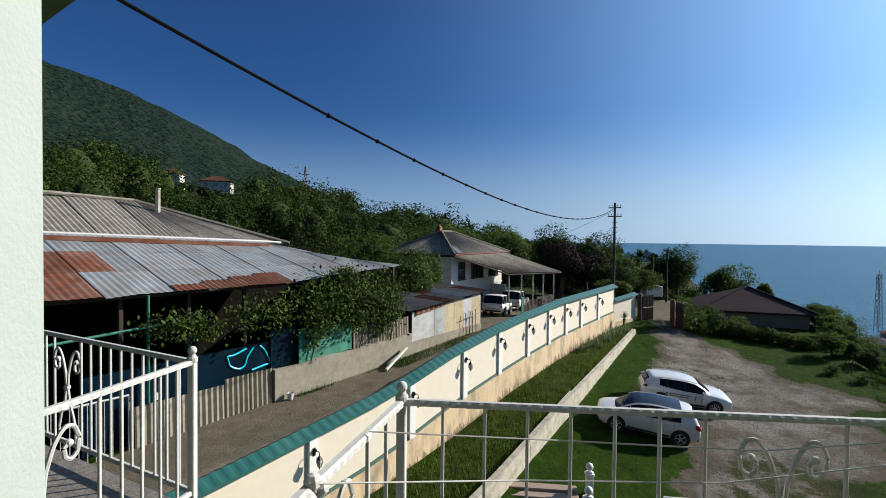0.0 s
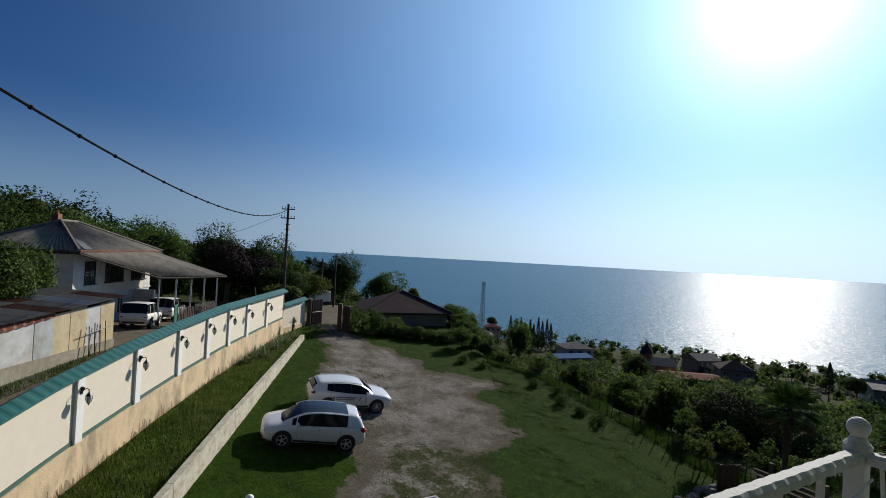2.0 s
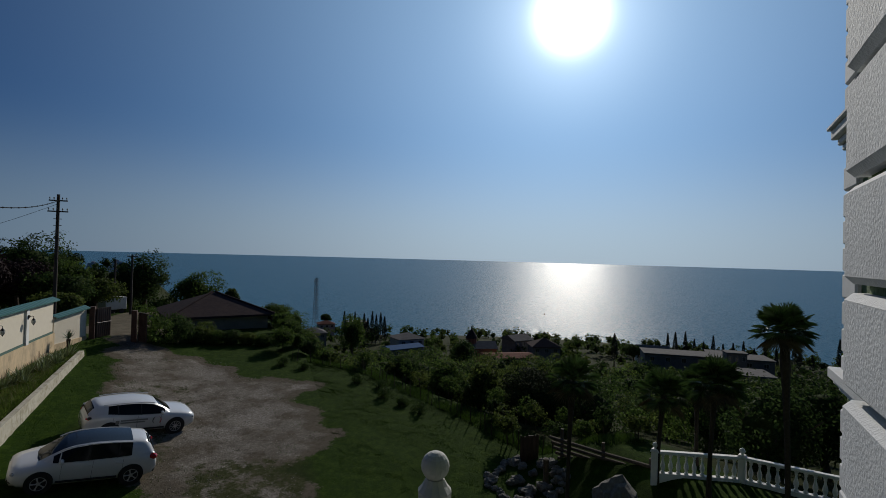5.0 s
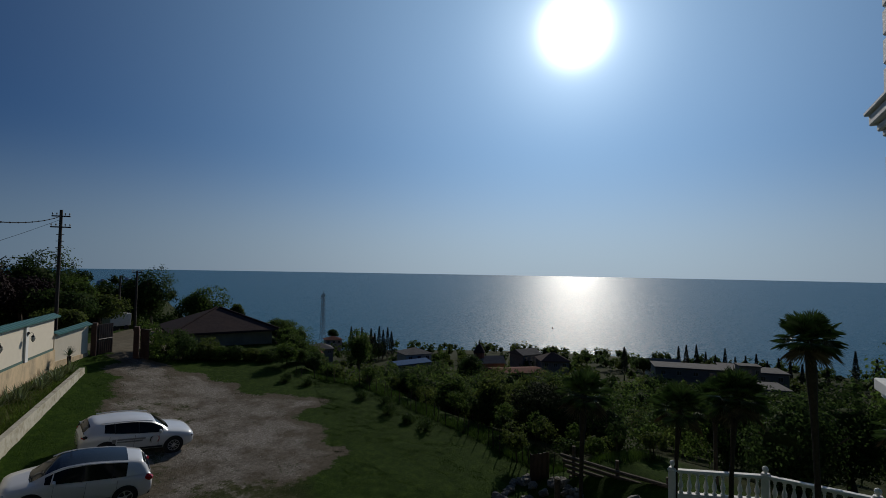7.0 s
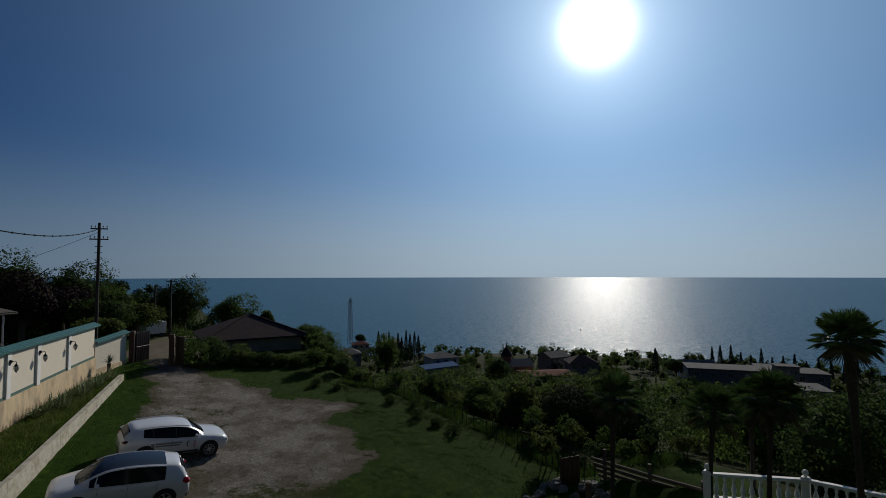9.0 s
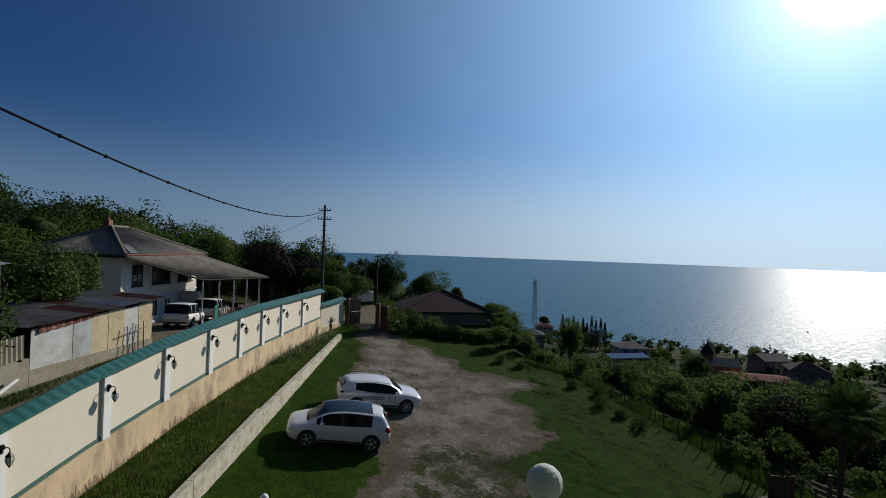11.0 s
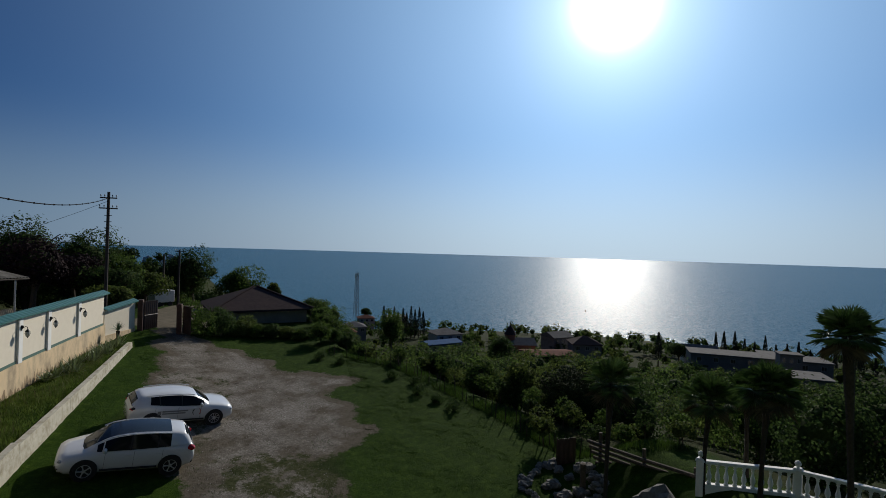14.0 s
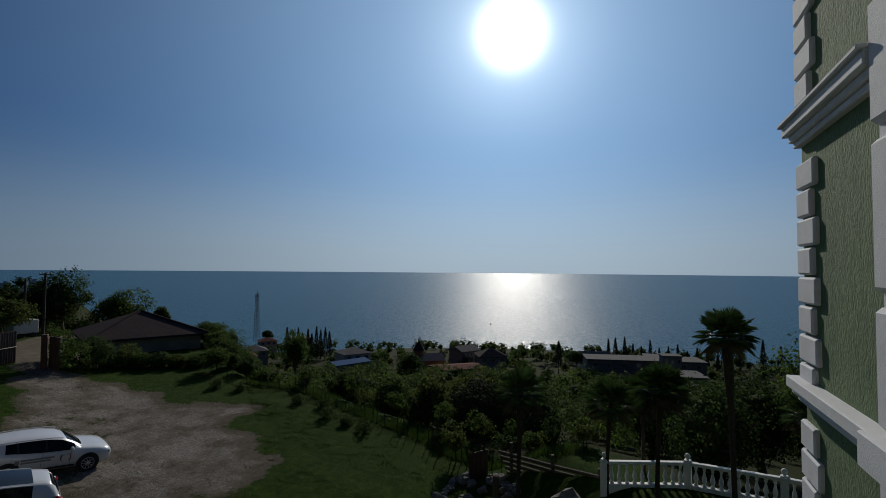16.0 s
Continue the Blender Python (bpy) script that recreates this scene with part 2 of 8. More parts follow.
def turned(profile, sides=12, c=(0, 0, 0)):
    """A turned body from (radius, height) pairs."""
    c = Vector(c)
    v, f = [], []
    for r, z in profile:
        for k in range(sides):
            a = 2 * math.pi * k / sides
            v.append(c + Vector((r * math.cos(a), r * math.sin(a), z)))
    for i in range(len(profile) - 1):
        for k in range(sides):
            a, b = i * sides + k, i * sides + (k + 1) % sides
            f.append((a, b, b + sides, a + sides))
    f.append(tuple(range(sides - 1, -1, -1)))
    f.append(tuple(range((len(profile) - 1) * sides, len(profile) * sides)))
    return v, f


def tube(points, radius, sides=6, flat=1.0):
    """A round bar along points; radius is a number or one for each point."""
    pts = [Vector(p) for p in points]
    v, f = [], []
    for i, p in enumerate(pts):
        d = (pts[min(i + 1, len(pts) - 1)] - pts[max(i - 1, 0)]).normalized()
        a = d.cross(Vector((0, 0, 1)))
        a = a.normalized() if a.length > 1e-3 else Vector((1, 0, 0))
        b = d.cross(a)
        r = radius[i] if isinstance(radius, (list, tuple)) else radius
        for k in range(sides):
            t = 2 * math.pi * k / sides
            v.append(p + a * (r * math.cos(t)) + b * (r * flat * math.sin(t)))
    for i in range(len(pts) - 1):
        for k in range(sides):
            x, y = i * sides + k, i * sides + (k + 1) % sides
            f.append((x, y, y + sides, x + sides))
    f.append(tuple(range(sides - 1, -1, -1)))
    f.append(tuple(range((len(pts) - 1) * sides, len(pts) * sides)))
    return v, f


def hoop(profile, sides=24):
    """A turned ring with a closed section and an open middle."""
    v, f = turned(profile + [profile[0]], sides)
    return v, f[:-2]


def ball(c, r, sides=12, rings=8, squash=1.0):
    prof = [(max(r * math.sin(math.pi * i / rings), 1e-4), -r * squash * math.cos(math.pi * i / rings)) for i in range(rings + 1)]
    return turned(prof, sides, c)


def slab(corners, thick):
    """A sheet of four corners (counter-clockwise from above) with thickness downwards."""
    c = [Vector(p) for p in corners]
    v = [p - Vector((0, 0, thick)) for p in c] + c
    return v, [(3, 2, 1, 0), (4, 5, 6, 7), (0, 1, 5, 4), (1, 2, 6, 5), (2, 3, 7, 6), (3, 0, 4, 7)]


def corrugated(p0, p1, q0, q1, pitch=0.15, depth=0.025, thick=0.004):
    """A ribbed sheet: ribs run from the edge p0-p1 to the edge q0-q1."""
    p0, p1, q0, q1 = (Vector(p) for p in (p0, p1, q0, q1))
    nrm = (p1 - p0).cross(q0 - p0).normalized()
    n = max(2, int((p1 - p0).length / pitch) * 4)
    v, f = [], []
    for i in range(n + 1):
        t = i / n
        h = nrm * (depth * (0, 1, 0, -1)[i % 4] * 0.5)
        for k in range(3):
            e = k / 2
            v.append((p0.lerp(p1, t)).lerp(q0.lerp(q1, t), e) + h)
    m = len(v)
    v += [p - nrm * thick for p in v]
    for i in range(n):
        for k in range(2):
            a = i * 3 + k
            f.append((a, a + 3, a + 4, a + 1))
            f.append((m + a, m + a + 1, m + a + 4, m + a + 3))
    for i in range(n):
        f.append((i * 3, m + i * 3, m + i * 3 + 3, i * 3 + 3))
        f.append((i * 3 + 2, i * 3 + 5, m + i * 3 + 5, m + i * 3 + 2))
    return v, f


def leaves(centres, size, rng, spread=1.0, up=0.0, out=None):
    """Small leaf quads, bent along the middle, at the given places; size may differ from leaf to leaf."""
    c = np.asarray(centres, dtype=float)
    n = len(c)
    sz = np.broadcast_to(np.asarray(size, dtype=float), (n,))[:, None] * rng.uniform(0.7, 1.3, (n, 1))
    a = rng.normal(size=(n, 3))
    a[:, 2] *= spread
    a /= np.linalg.norm(a, axis=1)[:, None]
    b = rng.normal(size=(n, 3))
    b[:, 2] -= up
    b -= a * (a * b).sum(1)[:, None]
    b /= np.linalg.norm(b, axis=1)[:, None]
    if out is not None:
        # leaves face roughly outwards from their clump
        nr = out + rng.normal(size=(n, 3)) * 0.38
        nr /= np.linalg.norm(nr, axis=1)[:, None]
        a -= nr * (a * nr).sum(1)[:, None]
        a /= np.linalg.norm(a, axis=1)[:, None]
        b = np.cross(nr, a)
    nr = np.cross(a, b)
    v = np.stack([c - b * sz * 0.6, c + a * sz * 0.36 + nr * sz * 0.12, c + b * sz * 0.7, c - a * sz * 0.36 + nr * sz * 0.12], 1).reshape(-1, 3)
    k = np.arange(n)[:, None] * 4
    f = np.concatenate([k + np.array([[0, 1, 2]]), k + np.array([[0, 2, 3]])], 1).reshape(-1, 3)
    return v, f


def fast_mesh(name, v, f, material):
    me = bpy.data.meshes.new(name)
    v, f = np.asarray(v, dtype=np.float32), np.asarray(f, dtype=np.int32)
    k = f.shape[1]
    me.vertices.add(len(v))
    me.vertices.foreach_set("co", v.ravel())
    me.loops.add(f.size)
    me.loops.foreach_set("vertex_index", f.ravel())
    me.polygons.add(len(f))
    me.polygons.foreach_set("loop_start", np.arange(0, f.size, k, dtype=np.int32))
    me.materials.append(material)
    me.update(calc_edges=True)
    return me


def clump_cloud(rng, n_clumps, per, radii, clump_r, lumps=7, low=0.15):
    """Points of foliage in clumps spread over an uneven crown about the origin."""
    rx, ry, rz = radii
    lump = rng.normal(size=(lumps, 3))
    lump /= np.linalg.norm(lump, axis=1)[:, None]
    amp = rng.uniform(0.0, 0.5, lumps)
    d = rng.normal(size=(n_clumps, 3))
    d /= np.linalg.norm(d, axis=1)[:, None]
    r = 0.6 + (np.maximum(d @ lump.T, 0) ** 3.5 * amp).sum(1)
    r *= rng.uniform(0.45, 1.0, n_clumps) ** 0.45
    c = d * r[:, None] * np.array([rx, ry, rz])
    c[:, 2] = np.where(c[:, 2] < -rz * 0.6, -rz * 0.6 + rng.uniform(0, 0.3, n_clumps) * rz, c[:, 2])
    q = np.clip(rng.normal(size=(n_clumps, per, 3)), -1.5, 1.5)
    p = c[:, None, :] + q * clump_r * np.array([1, 1, 0.7])
    o = d[:, None, :] * 0.7 + q * 0.55 + np.array([0, 0, 0.25])
    o /= np.linalg.norm(o, axis=2)[:, :, None]
    return p.reshape(-1, 3), o.reshape(-1, 3)


_core_bm = bmesh.new()
bmesh.ops.create_icosphere(_core_bm, subdivisions=2, radius=1.0)
CORE_V = np.array([v.co[:] for v in _core_bm.verts])
CORE_F = np.array([[v.index for v in f.verts] for f in _core_bm.faces])
_core_bm.free()
CORE_V1, CORE_F1 = np.array([(1, 0, 0), (0, 1, 0), (-1, 0, 0), (0, -1, 0), (0, 0, 1), (0, 0, -1)], dtype=float), np.array([(0, 1, 4), (1, 2, 4), (2, 3, 4), (3, 0, 4), (1, 0, 5), (2, 1, 5), (3, 2, 5), (0, 3, 5)])


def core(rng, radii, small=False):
    """An uneven inner mass of a crown, coloured dark for the shade between its leaves."""
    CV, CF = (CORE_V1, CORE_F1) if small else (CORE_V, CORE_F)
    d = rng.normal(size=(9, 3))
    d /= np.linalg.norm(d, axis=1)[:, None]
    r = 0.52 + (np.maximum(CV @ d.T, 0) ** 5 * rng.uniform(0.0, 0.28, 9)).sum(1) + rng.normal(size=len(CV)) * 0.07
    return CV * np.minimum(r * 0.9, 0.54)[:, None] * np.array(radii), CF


# ---- ground, sea, mountain ----
EYE = Vector((0.5, 1.0, 7.9))


def step(a, b, x):
    u = np.clip((x - a) / (b - a), 0, 1)
    return u * u * (3 - 2 * u)


def ledge_o(s):
    return np.interp(s, [-30, -6, 2.3, 17.4], [-3.9, -3.3, -2.75, -1.6])


def lane_z(s):
    return np.interp(s, [-60, -14, -5, 3, 10, 20, 30, 60, 120], [0.2, 2.2, 2.45, 2.85, 2.75, 2.0, 1.6, 0.5, -4])


def yard_z(s, o):
    f = np.where(o > -8.2, 0.15 * (o + 2.7), -0.825 + 0.02 * (o + 8.2))
    return 0.17 + 0.063 * (np.clip(s, -30, 26) - 2.3) + f


def terrace_z(s):
    return np.interp(s, [-30, -8, -4.4, -2.3, 1.2, 6.5, 11, 22], [-0.9, -0.25, 0.05, 0.3, 0.72, 1.1, 1.35, 1.6])


def lawn_edge(s):
    return np.interp(s, [-40, -2, 1, 4, 7, 11.3, 15.5, 19, 26, 60], [-26.5, -25.2, -23.8, -22.8, -21.8, -19.9, -18.2, -14, -13, -13])


def ground_z(x, y):
    x, y = np.asarray(x, dtype=float), np.asarray(y, dtype=float)
    dx, dy = x - C0.x, y - C0.y
    s, o = dx * U.x + dy * U.y, dx * N.x + dy * N.y
    dist = np.hypot(x - EYE.x, y - EYE.y)
    z = yard_z(s, o)
    # raised garden beside the house
    gx = step(-21.5, -25.5, o) * step(2.5, -1.5, s)
    z = z * (1 - gx) + 0.62 * gx
    # planted terrace between ledge and wall
    k = step(0.05, 0.35, o - ledge_o(s)) * step(19.4, 18.6, s)
    z = z * (1 - k) + terrace_z(s) * k
    # lane behind the wall
    k = step(0.0, 0.6, o) * step(26, 19, s) + step(19, 26, s) * step(-4.5, 1, o)
    z = z * (1 - k) + lane_z(s) * k
    # hillside on the lane's far side
    hill = np.maximum(o - 20, 0)
    z = z + (0.19 * np.minimum(hill, 200) + 0.08 * np.maximum(hill - 200, 0)) * np.clip(1 - (s - 40) / 200, 0, 1) * np.clip(1 + (s + 80) / 600, 0.3, 1)
    # slope down to the village and the sea
    low = np.interp(dist, [20, 34, 50, 80, 160, 250, 400, 560, 700], [0.4, -3.0, -7, -13.5, -27, -33, -52, -84, -96])
    k = step(-0.5, -7.0, o - lawn_edge(s)) * step(-34, -10, s)
    z = z * (1 - k) + low * k
    far_low = np.interp(dist, [40, 62, 80, 120, 250, 500, 800, 1200], [1.6, 1.4, -1.8, -9, -30, -58, -84, -100])
    k = step(27, 42, s) * step(60, 10, o)
    z = z * (1 - k) + np.minimum(z, far_low) * k
    k = step(300, 520, s) + step(-300, -900, o)
    z = np.where(k > 0, z * (1 - np.clip(k, 0, 1)) - 100 * np.clip(k, 0, 1), z)
    return z


def gz(s, o):
    p = W(s, o)
    return float(ground_z(p.x, p.y))


def ground_colour():
    m = bpy.data.materials.new("grass_and_gravel")
    m.use_nodes = True
    n, l = m.node_tree.nodes, m.node_tree.links
    b = n["Principled BSDF"]
    b.inputs["Roughness"].default_value = 0.95
    b.inputs["Specular IOR Level"].default_value = 0.03
    at = n.new("ShaderNodeAttribute")
    at.attribute_name = "surface"
    sep = n.new("ShaderNodeSeparateColor")
    l.new(at.outputs["Color"], sep.inputs["Color"])
    co = n.new("ShaderNodeTexCoord")

    def noise_tex(scale, detail=6, rough=0.65):
        t = n.new("ShaderNodeTexNoise")
        t.inputs["Scale"].default_value, t.inputs["Detail"].default_value, t.inputs["Roughness"].default_value = scale, detail, rough
        l.new(co.outputs["Object"], t.inputs["Vector"])
        return t.outputs["Fac"]

    def ramp(fac, stops):
        r = n.new("ShaderNodeValToRGB")
        e = r.color_ramp.elements
        while len(e) < len(stops):
            e.new(0.5)
        for i, (p, c) in enumerate(stops):
            e[i].position, e[i].color = p, (*c, 1)
        l.new(fac, r.inputs["Fac"])
        return r.outputs["Color"]

    def mix(fac, a, c):
        x = n.new("ShaderNodeMix")
        x.data_type = "RGBA"
        l.new(fac, x.inputs["Factor"])
        l.new(a, x.inputs["A"])
        l.new(c, x.inputs["B"])
        return x.outputs["Result"]

    def edge(mask, fac, lo=0.35, hi=0.62, gain=0.55):
        # mask eaten at its rim by noise
        a = n.new("ShaderNodeMath")
        a.operation = "MULTIPLY_ADD"
        a.inputs[1].default_value = gain
        l.new(fac, a.inputs[0])
        a2 = n.new("ShaderNodeMath")
        a2.operation = "ADD"
        l.new(mask, a.inputs[2])
        l.new(a.outputs[0], a2.inputs[0])
        a2.inputs[1].default_value = -gain * 0.5
        r = n.new("ShaderNodeMapRange")
        r.inputs["From Min"].default_value, r.inputs["From Max"].default_value = lo, hi
        l.new(a2.outputs[0], r.inputs["Value"])
        return r.outputs["Result"]

    grass = ramp(noise_tex(2.6, 14, 0.9), [(0.32, (0.006, 0.014, 0.0015)), (0.5, (0.020, 0.043, 0.004)), (0.62, (0.044, 0.074, 0.008)), (0.74, (0.090, 0.098, 0.020))])
    grass = mix(edge(sep.outputs["Blue"], noise_tex(0.35, 8, 0.7), 0.3, 0.9), grass, ramp(noise_tex(2.0), [(0.3, (0.014, 0.020, 0.006)), (0.7, (0.034, 0.040, 0.014))]))
    gravel = ramp(noise_tex(11.0, 12, 0.88), [(0.34, (0.060, 0.053, 0.046)), (0.5, (0.182, 0.163, 0.141)), (0.62, (0.41, 0.38, 0.34))])
    gravel = mix(edge(sep.outputs["Red"], noise_tex(0.5, 8, 0.7), 0.86, 1.10, 1.3), ramp(noise_tex(5.0, 10, 0.8), [(0.3, (0.055, 0.046, 0.034)), (0.7, (0.145, 0.124, 0.095))]), gravel)
    tufts = ramp(noise_tex(5.0), [(0.3, (0.022, 0.034, 0.008)), (0.7, (0.075, 0.072, 0.036))])
    gravel = mix(edge(sep.outputs["Blue"], noise_tex(1.1, 9, 0.78), 0.62, 0.82, 2.4), gravel, tufts)
    lane = ramp(noise_tex(1.5, 9, 0.7), [(0.3, (0.095, 0.082, 0.060)), (0.7, (0.175, 0.152, 0.112))])
    c = mix(edge(sep.outputs["Red"], noise_tex(1.6, 14, 0.84), 0.44, 0.56, 1.7), grass, gravel)
    c = mix(edge(sep.outputs["Green"], noise_tex(1.2, 8, 0.7), 0.4, 0.6, 0.5), c, lane)
    l.new(c, b.inputs["Base Color"])
    bp = n.new("ShaderNodeBump")
    bp.inputs["Strength"].default_value = 0.85
    bp.inputs["Distance"].default_value = 0.05
    l.new(noise_tex(14.0, 8, 0.75), bp.inputs["Height"])
    l.new(bp.outputs["Normal"], b.inputs["Normal"])
    return m


M_GROUND = ground_colour()


def inside(poly, px, py):
    """Soft test: 1 inside the polygon, 0 outside, for arrays."""
    r = np.zeros_like(px, dtype=bool)
    j = len(poly) - 1
    for i in range(len(poly)):
        (xi, yi), (xj, yj) = poly[i], poly[j]
        cut = ((yi > py) != (yj > py)) & (px < (xj - xi) * (py - yi) / (yj - yi + 1e-12) + xi)
        r ^= cut
        j = i
    return r.astype(float)


GRAVEL = [(25, -1.8), (25, -4.0), (21.3, -4.4), (18.5, -9.6), (15.4, -10.4), (14.3, -12.6), (14.0, -15.2), (12, -15.4), (11.4, -13.4), (9.6, -14.2), (5.2, -15.9), (4.4, -14.0), (3.0, -13.2), (0, -13.5), (-8, -14), (-9, -8.6), (-1.1, -8.3), (3, -7.6), (7, -6.6), (9.4, -4.4), (13, -4.4), (17, -3.4), (20.3, -2.4)]


def build_ground():
    near_s = list(np.arange(-24, 30, 0.33))
    s_ax = np.array([-900, -500, -300, -200, -140, -100, -75, -55, -42, -34, -28] + near_s + [31, 33, 36, 40, 45, 52, 60, 72, 88, 110, 140, 180, 240, 320, 420, 520])
    o_ax = np.array([-900, -650, -500, -380, -300, -240, -190, -150, -120, -96, -78, -64, -54, -46, -40, -36, -33] + list(np.arange(-31, 6, 0.33)) + [6.5, 8, 10, 13, 17, 22, 28, 36, 46, 60, 80, 105, 140, 190, 260, 360, 480, 600, 750])
    S, O = np.meshgrid(s_ax, o_ax, indexing="ij")
    X = C0.x + U.x * S + N.x * O
    Y = C0.y + U.y * S + N.y * O
    Z = ground_z(X, Y)
    rng = np.random.default_rng(3)
    Z = Z + np.where((np.abs(S) < 30) & (O < 0) & (O > -31), rng.normal(size=S.shape) * 0.012, 0)
    v = np.stack([X, Y, Z], -1).reshape(-1, 3)
    a, b = len(s_ax), len(o_ax)
    i = (np.arange(a - 1)[:, None] * b + np.arange(b - 1)[None, :]).ravel()
    f = np.stack([i, i + b, i + b + 1, i + 1], 1)
    me = fast_mesh("ground", v, f, M_GROUND)
    S0, O0 = S, O
    S = S + 0.55 * np.sin(1.9 * O + 0.7 * S0) + 0.35 * np.sin(4.3 * O0 - 1.3 * S0) + 0.2 * rng.normal(size=S.shape)
    O = O + 0.5 * np.sin(1.7 * S0 + 0.9 * O0) + 0.3 * np.sin(3.9 * S0 - 1.1 * O0) + 0.2 * rng.normal(size=S.shape)
    gravel = inside(GRAVEL, S, O)
    S, O = S0, O0
    lane = ((O > 0.3) & (O < 3.75) & (S < 24)).astype(float)
    lane = np.maximum(lane, inside([(4.8, 0), (4.8, 9), (24, 14), (26, 0)], S, O))
    lane = np.maximum(lane, inside([(23, -6), (60, -3), (60, 3), (23, 1)], S, O))
    worn_wooded = ((S > 3) & (S < 14) & (O < -4) & (O > -9)).astype(float) * 0.6 + inside([(-8, -9), (4, -9), (4, -14), (-8, -14)], S, O) * 0.8
    # ground below the lawn and beyond the lane takes the darker tone too
    worn_wooded = np.maximum(worn_wooded, (O < lawn_edge(S) - 2).astype(float))
    worn_wooded = np.maximum(worn_wooded, (O > 6).astype(float))
    for _ in range(5):
        for q in (gravel, worn_wooded):
            q[1:-1, 1:-1] = (q[1:-1, 1:-1] * 2 + q[2:, 1:-1] + q[:-2, 1:-1] + q[1:-1, 2:] + q[1:-1, :-2]) / 6
    col = np.stack([gravel, lane, worn_wooded, np.ones_like(S)], -1).reshape(-1, 4).astype(np.float32)
    at = me.color_attributes.new("surface", "FLOAT_COLOR", "POINT")
    at.data.foreach_set("color", col.ravel())
    me.shade_smooth()
    return tagged(new("ground", me), "sloping yard of grass and gravel above the sea", "ground", kind="structure")


ground = build_ground()

# sea: one sheet out to the horizon
M_SEA = bpy.data.materials.new("sea_water")
M_SEA.use_nodes = True
sn, sl = M_SEA.node_tree.nodes, M_SEA.node_tree.links
sb = sn["Principled BSDF"]
sb.inputs["Base Color"].default_value = (0.040, 0.128, 0.205, 1)
sb.inputs["Roughness"].default_value = 0.24
sb.inputs["Specular IOR Level"].default_value = 0.024
sb.inputs["IOR"].default_value = 1.33
sco = sn.new("ShaderNodeTexCoord")
prev = None
for sc, dist_ in ((0.02, 0.5), (0.12, 0.7), (0.6, 1.2)):
    tx = sn.new("ShaderNodeTexNoise")
    tx.inputs["Scale"].default_value, tx.inputs["Detail"].default_value = sc, 5
    sl.new(sco.outputs["Object"], tx.inputs["Vector"])
    bp_ = sn.new("ShaderNodeBump")
    bp_.inputs["Strength"].default_value, bp_.inputs["Distance"].default_value = 0.5, dist_
    sl.new(tx.outputs["Fac"], bp_.inputs["Height"])
    if prev:
        sl.new(prev.outputs["Normal"], bp_.inputs["Normal"])
    prev = bp_
sl.new(prev.outputs["Normal"], sb.inputs["Normal"])
rip = sn.new("ShaderNodeTexNoise")
rip.inputs["Scale"].default_value, rip.inputs["Detail"].default_value = 0.35, 8
sl.new(sco.outputs["Object"], rip.inputs["Vector"])
rip_r = sn.new("ShaderNodeMapRange")
rip_r.inputs["From Min"].default_value, rip_r.inputs["From Max"].default_value = 0.38, 0.62
rip_r.inputs["To Min"].default_value, rip_r.inputs["To Max"].default_value = 0.17, 0.48
sl.new(rip.outputs["Fac"], rip_r.inputs["Value"])
sl.new(rip_r.outputs["Result"], sb.inputs["Roughness"])
# noise in the specular level imitates sun sparkle on wavelets
wav = sn.new("ShaderNodeTexNoise")
wav.inputs["Scale"].default_value, wav.inputs["Detail"].default_value, wav.inputs["Roughness"].default_value = 0.11, 4, 0.75
sl.new(sco.outputs["Object"], wav.inputs["Vector"])
wav_r = sn.new("ShaderNodeMapRange")
wav_r.inputs["From Min"].default_value, wav_r.inputs["From Max"].default_value = 0.40, 0.66
wav_r.inputs["To Min"].default_value, wav_r.inputs["To Max"].default_value = 0.006, 0.064
sl.new(wav.outputs["Fac"], wav_r.inputs["Value"])
sl.new(wav_r.outputs["Result"], sb.inputs["Specular IOR Level"])


def build_sea():
    rings = [0, 150, 400, 700, 1000, 1400, 1900, 2400, 2900, 3400, 3900, 4400, 4850]
    rise = lambda r: -82 + 60.0 * max(0.0, (r - 900) / 3950) ** 1.6
    n = 120
    v, f = [], []
    for r in rings:
        for k in range(n):
            a = 2 * math.pi * k / n
            v.append((EYE.x + r * math.sin(a), EYE.y + r * math.cos(a), rise(r)))
    for i in range(len(rings) - 1):
        for k in range(n):
            a, b = i * n + k, i * n + (k + 1) % n
            f.append((a, a + n, b + n, b))
    ob = new("water", mesh_of("water", v, f, M_SEA, True))
    return tagged(ob, "calm blue sea with sun glitter out to the horizon", "sea", kind="structure")


build_sea()

# bluish forest green: distance haze is mixed into the base colour
M_MOUNTAIN = mat("forested_mountain", (0.020, 0.034, 0.025), (0.008, 0.015, 0.013), 0.05, 1.0, bump=1.0, bump_scale=0.07, stain=(0.027, 0.038, 0.030), stain_scale=0.006, spec=0.0)

for _n in M_MOUNTAIN.node_tree.nodes:
    if _n.type == "BUMP":
        _n.inputs["Distance"].default_value = 14.0


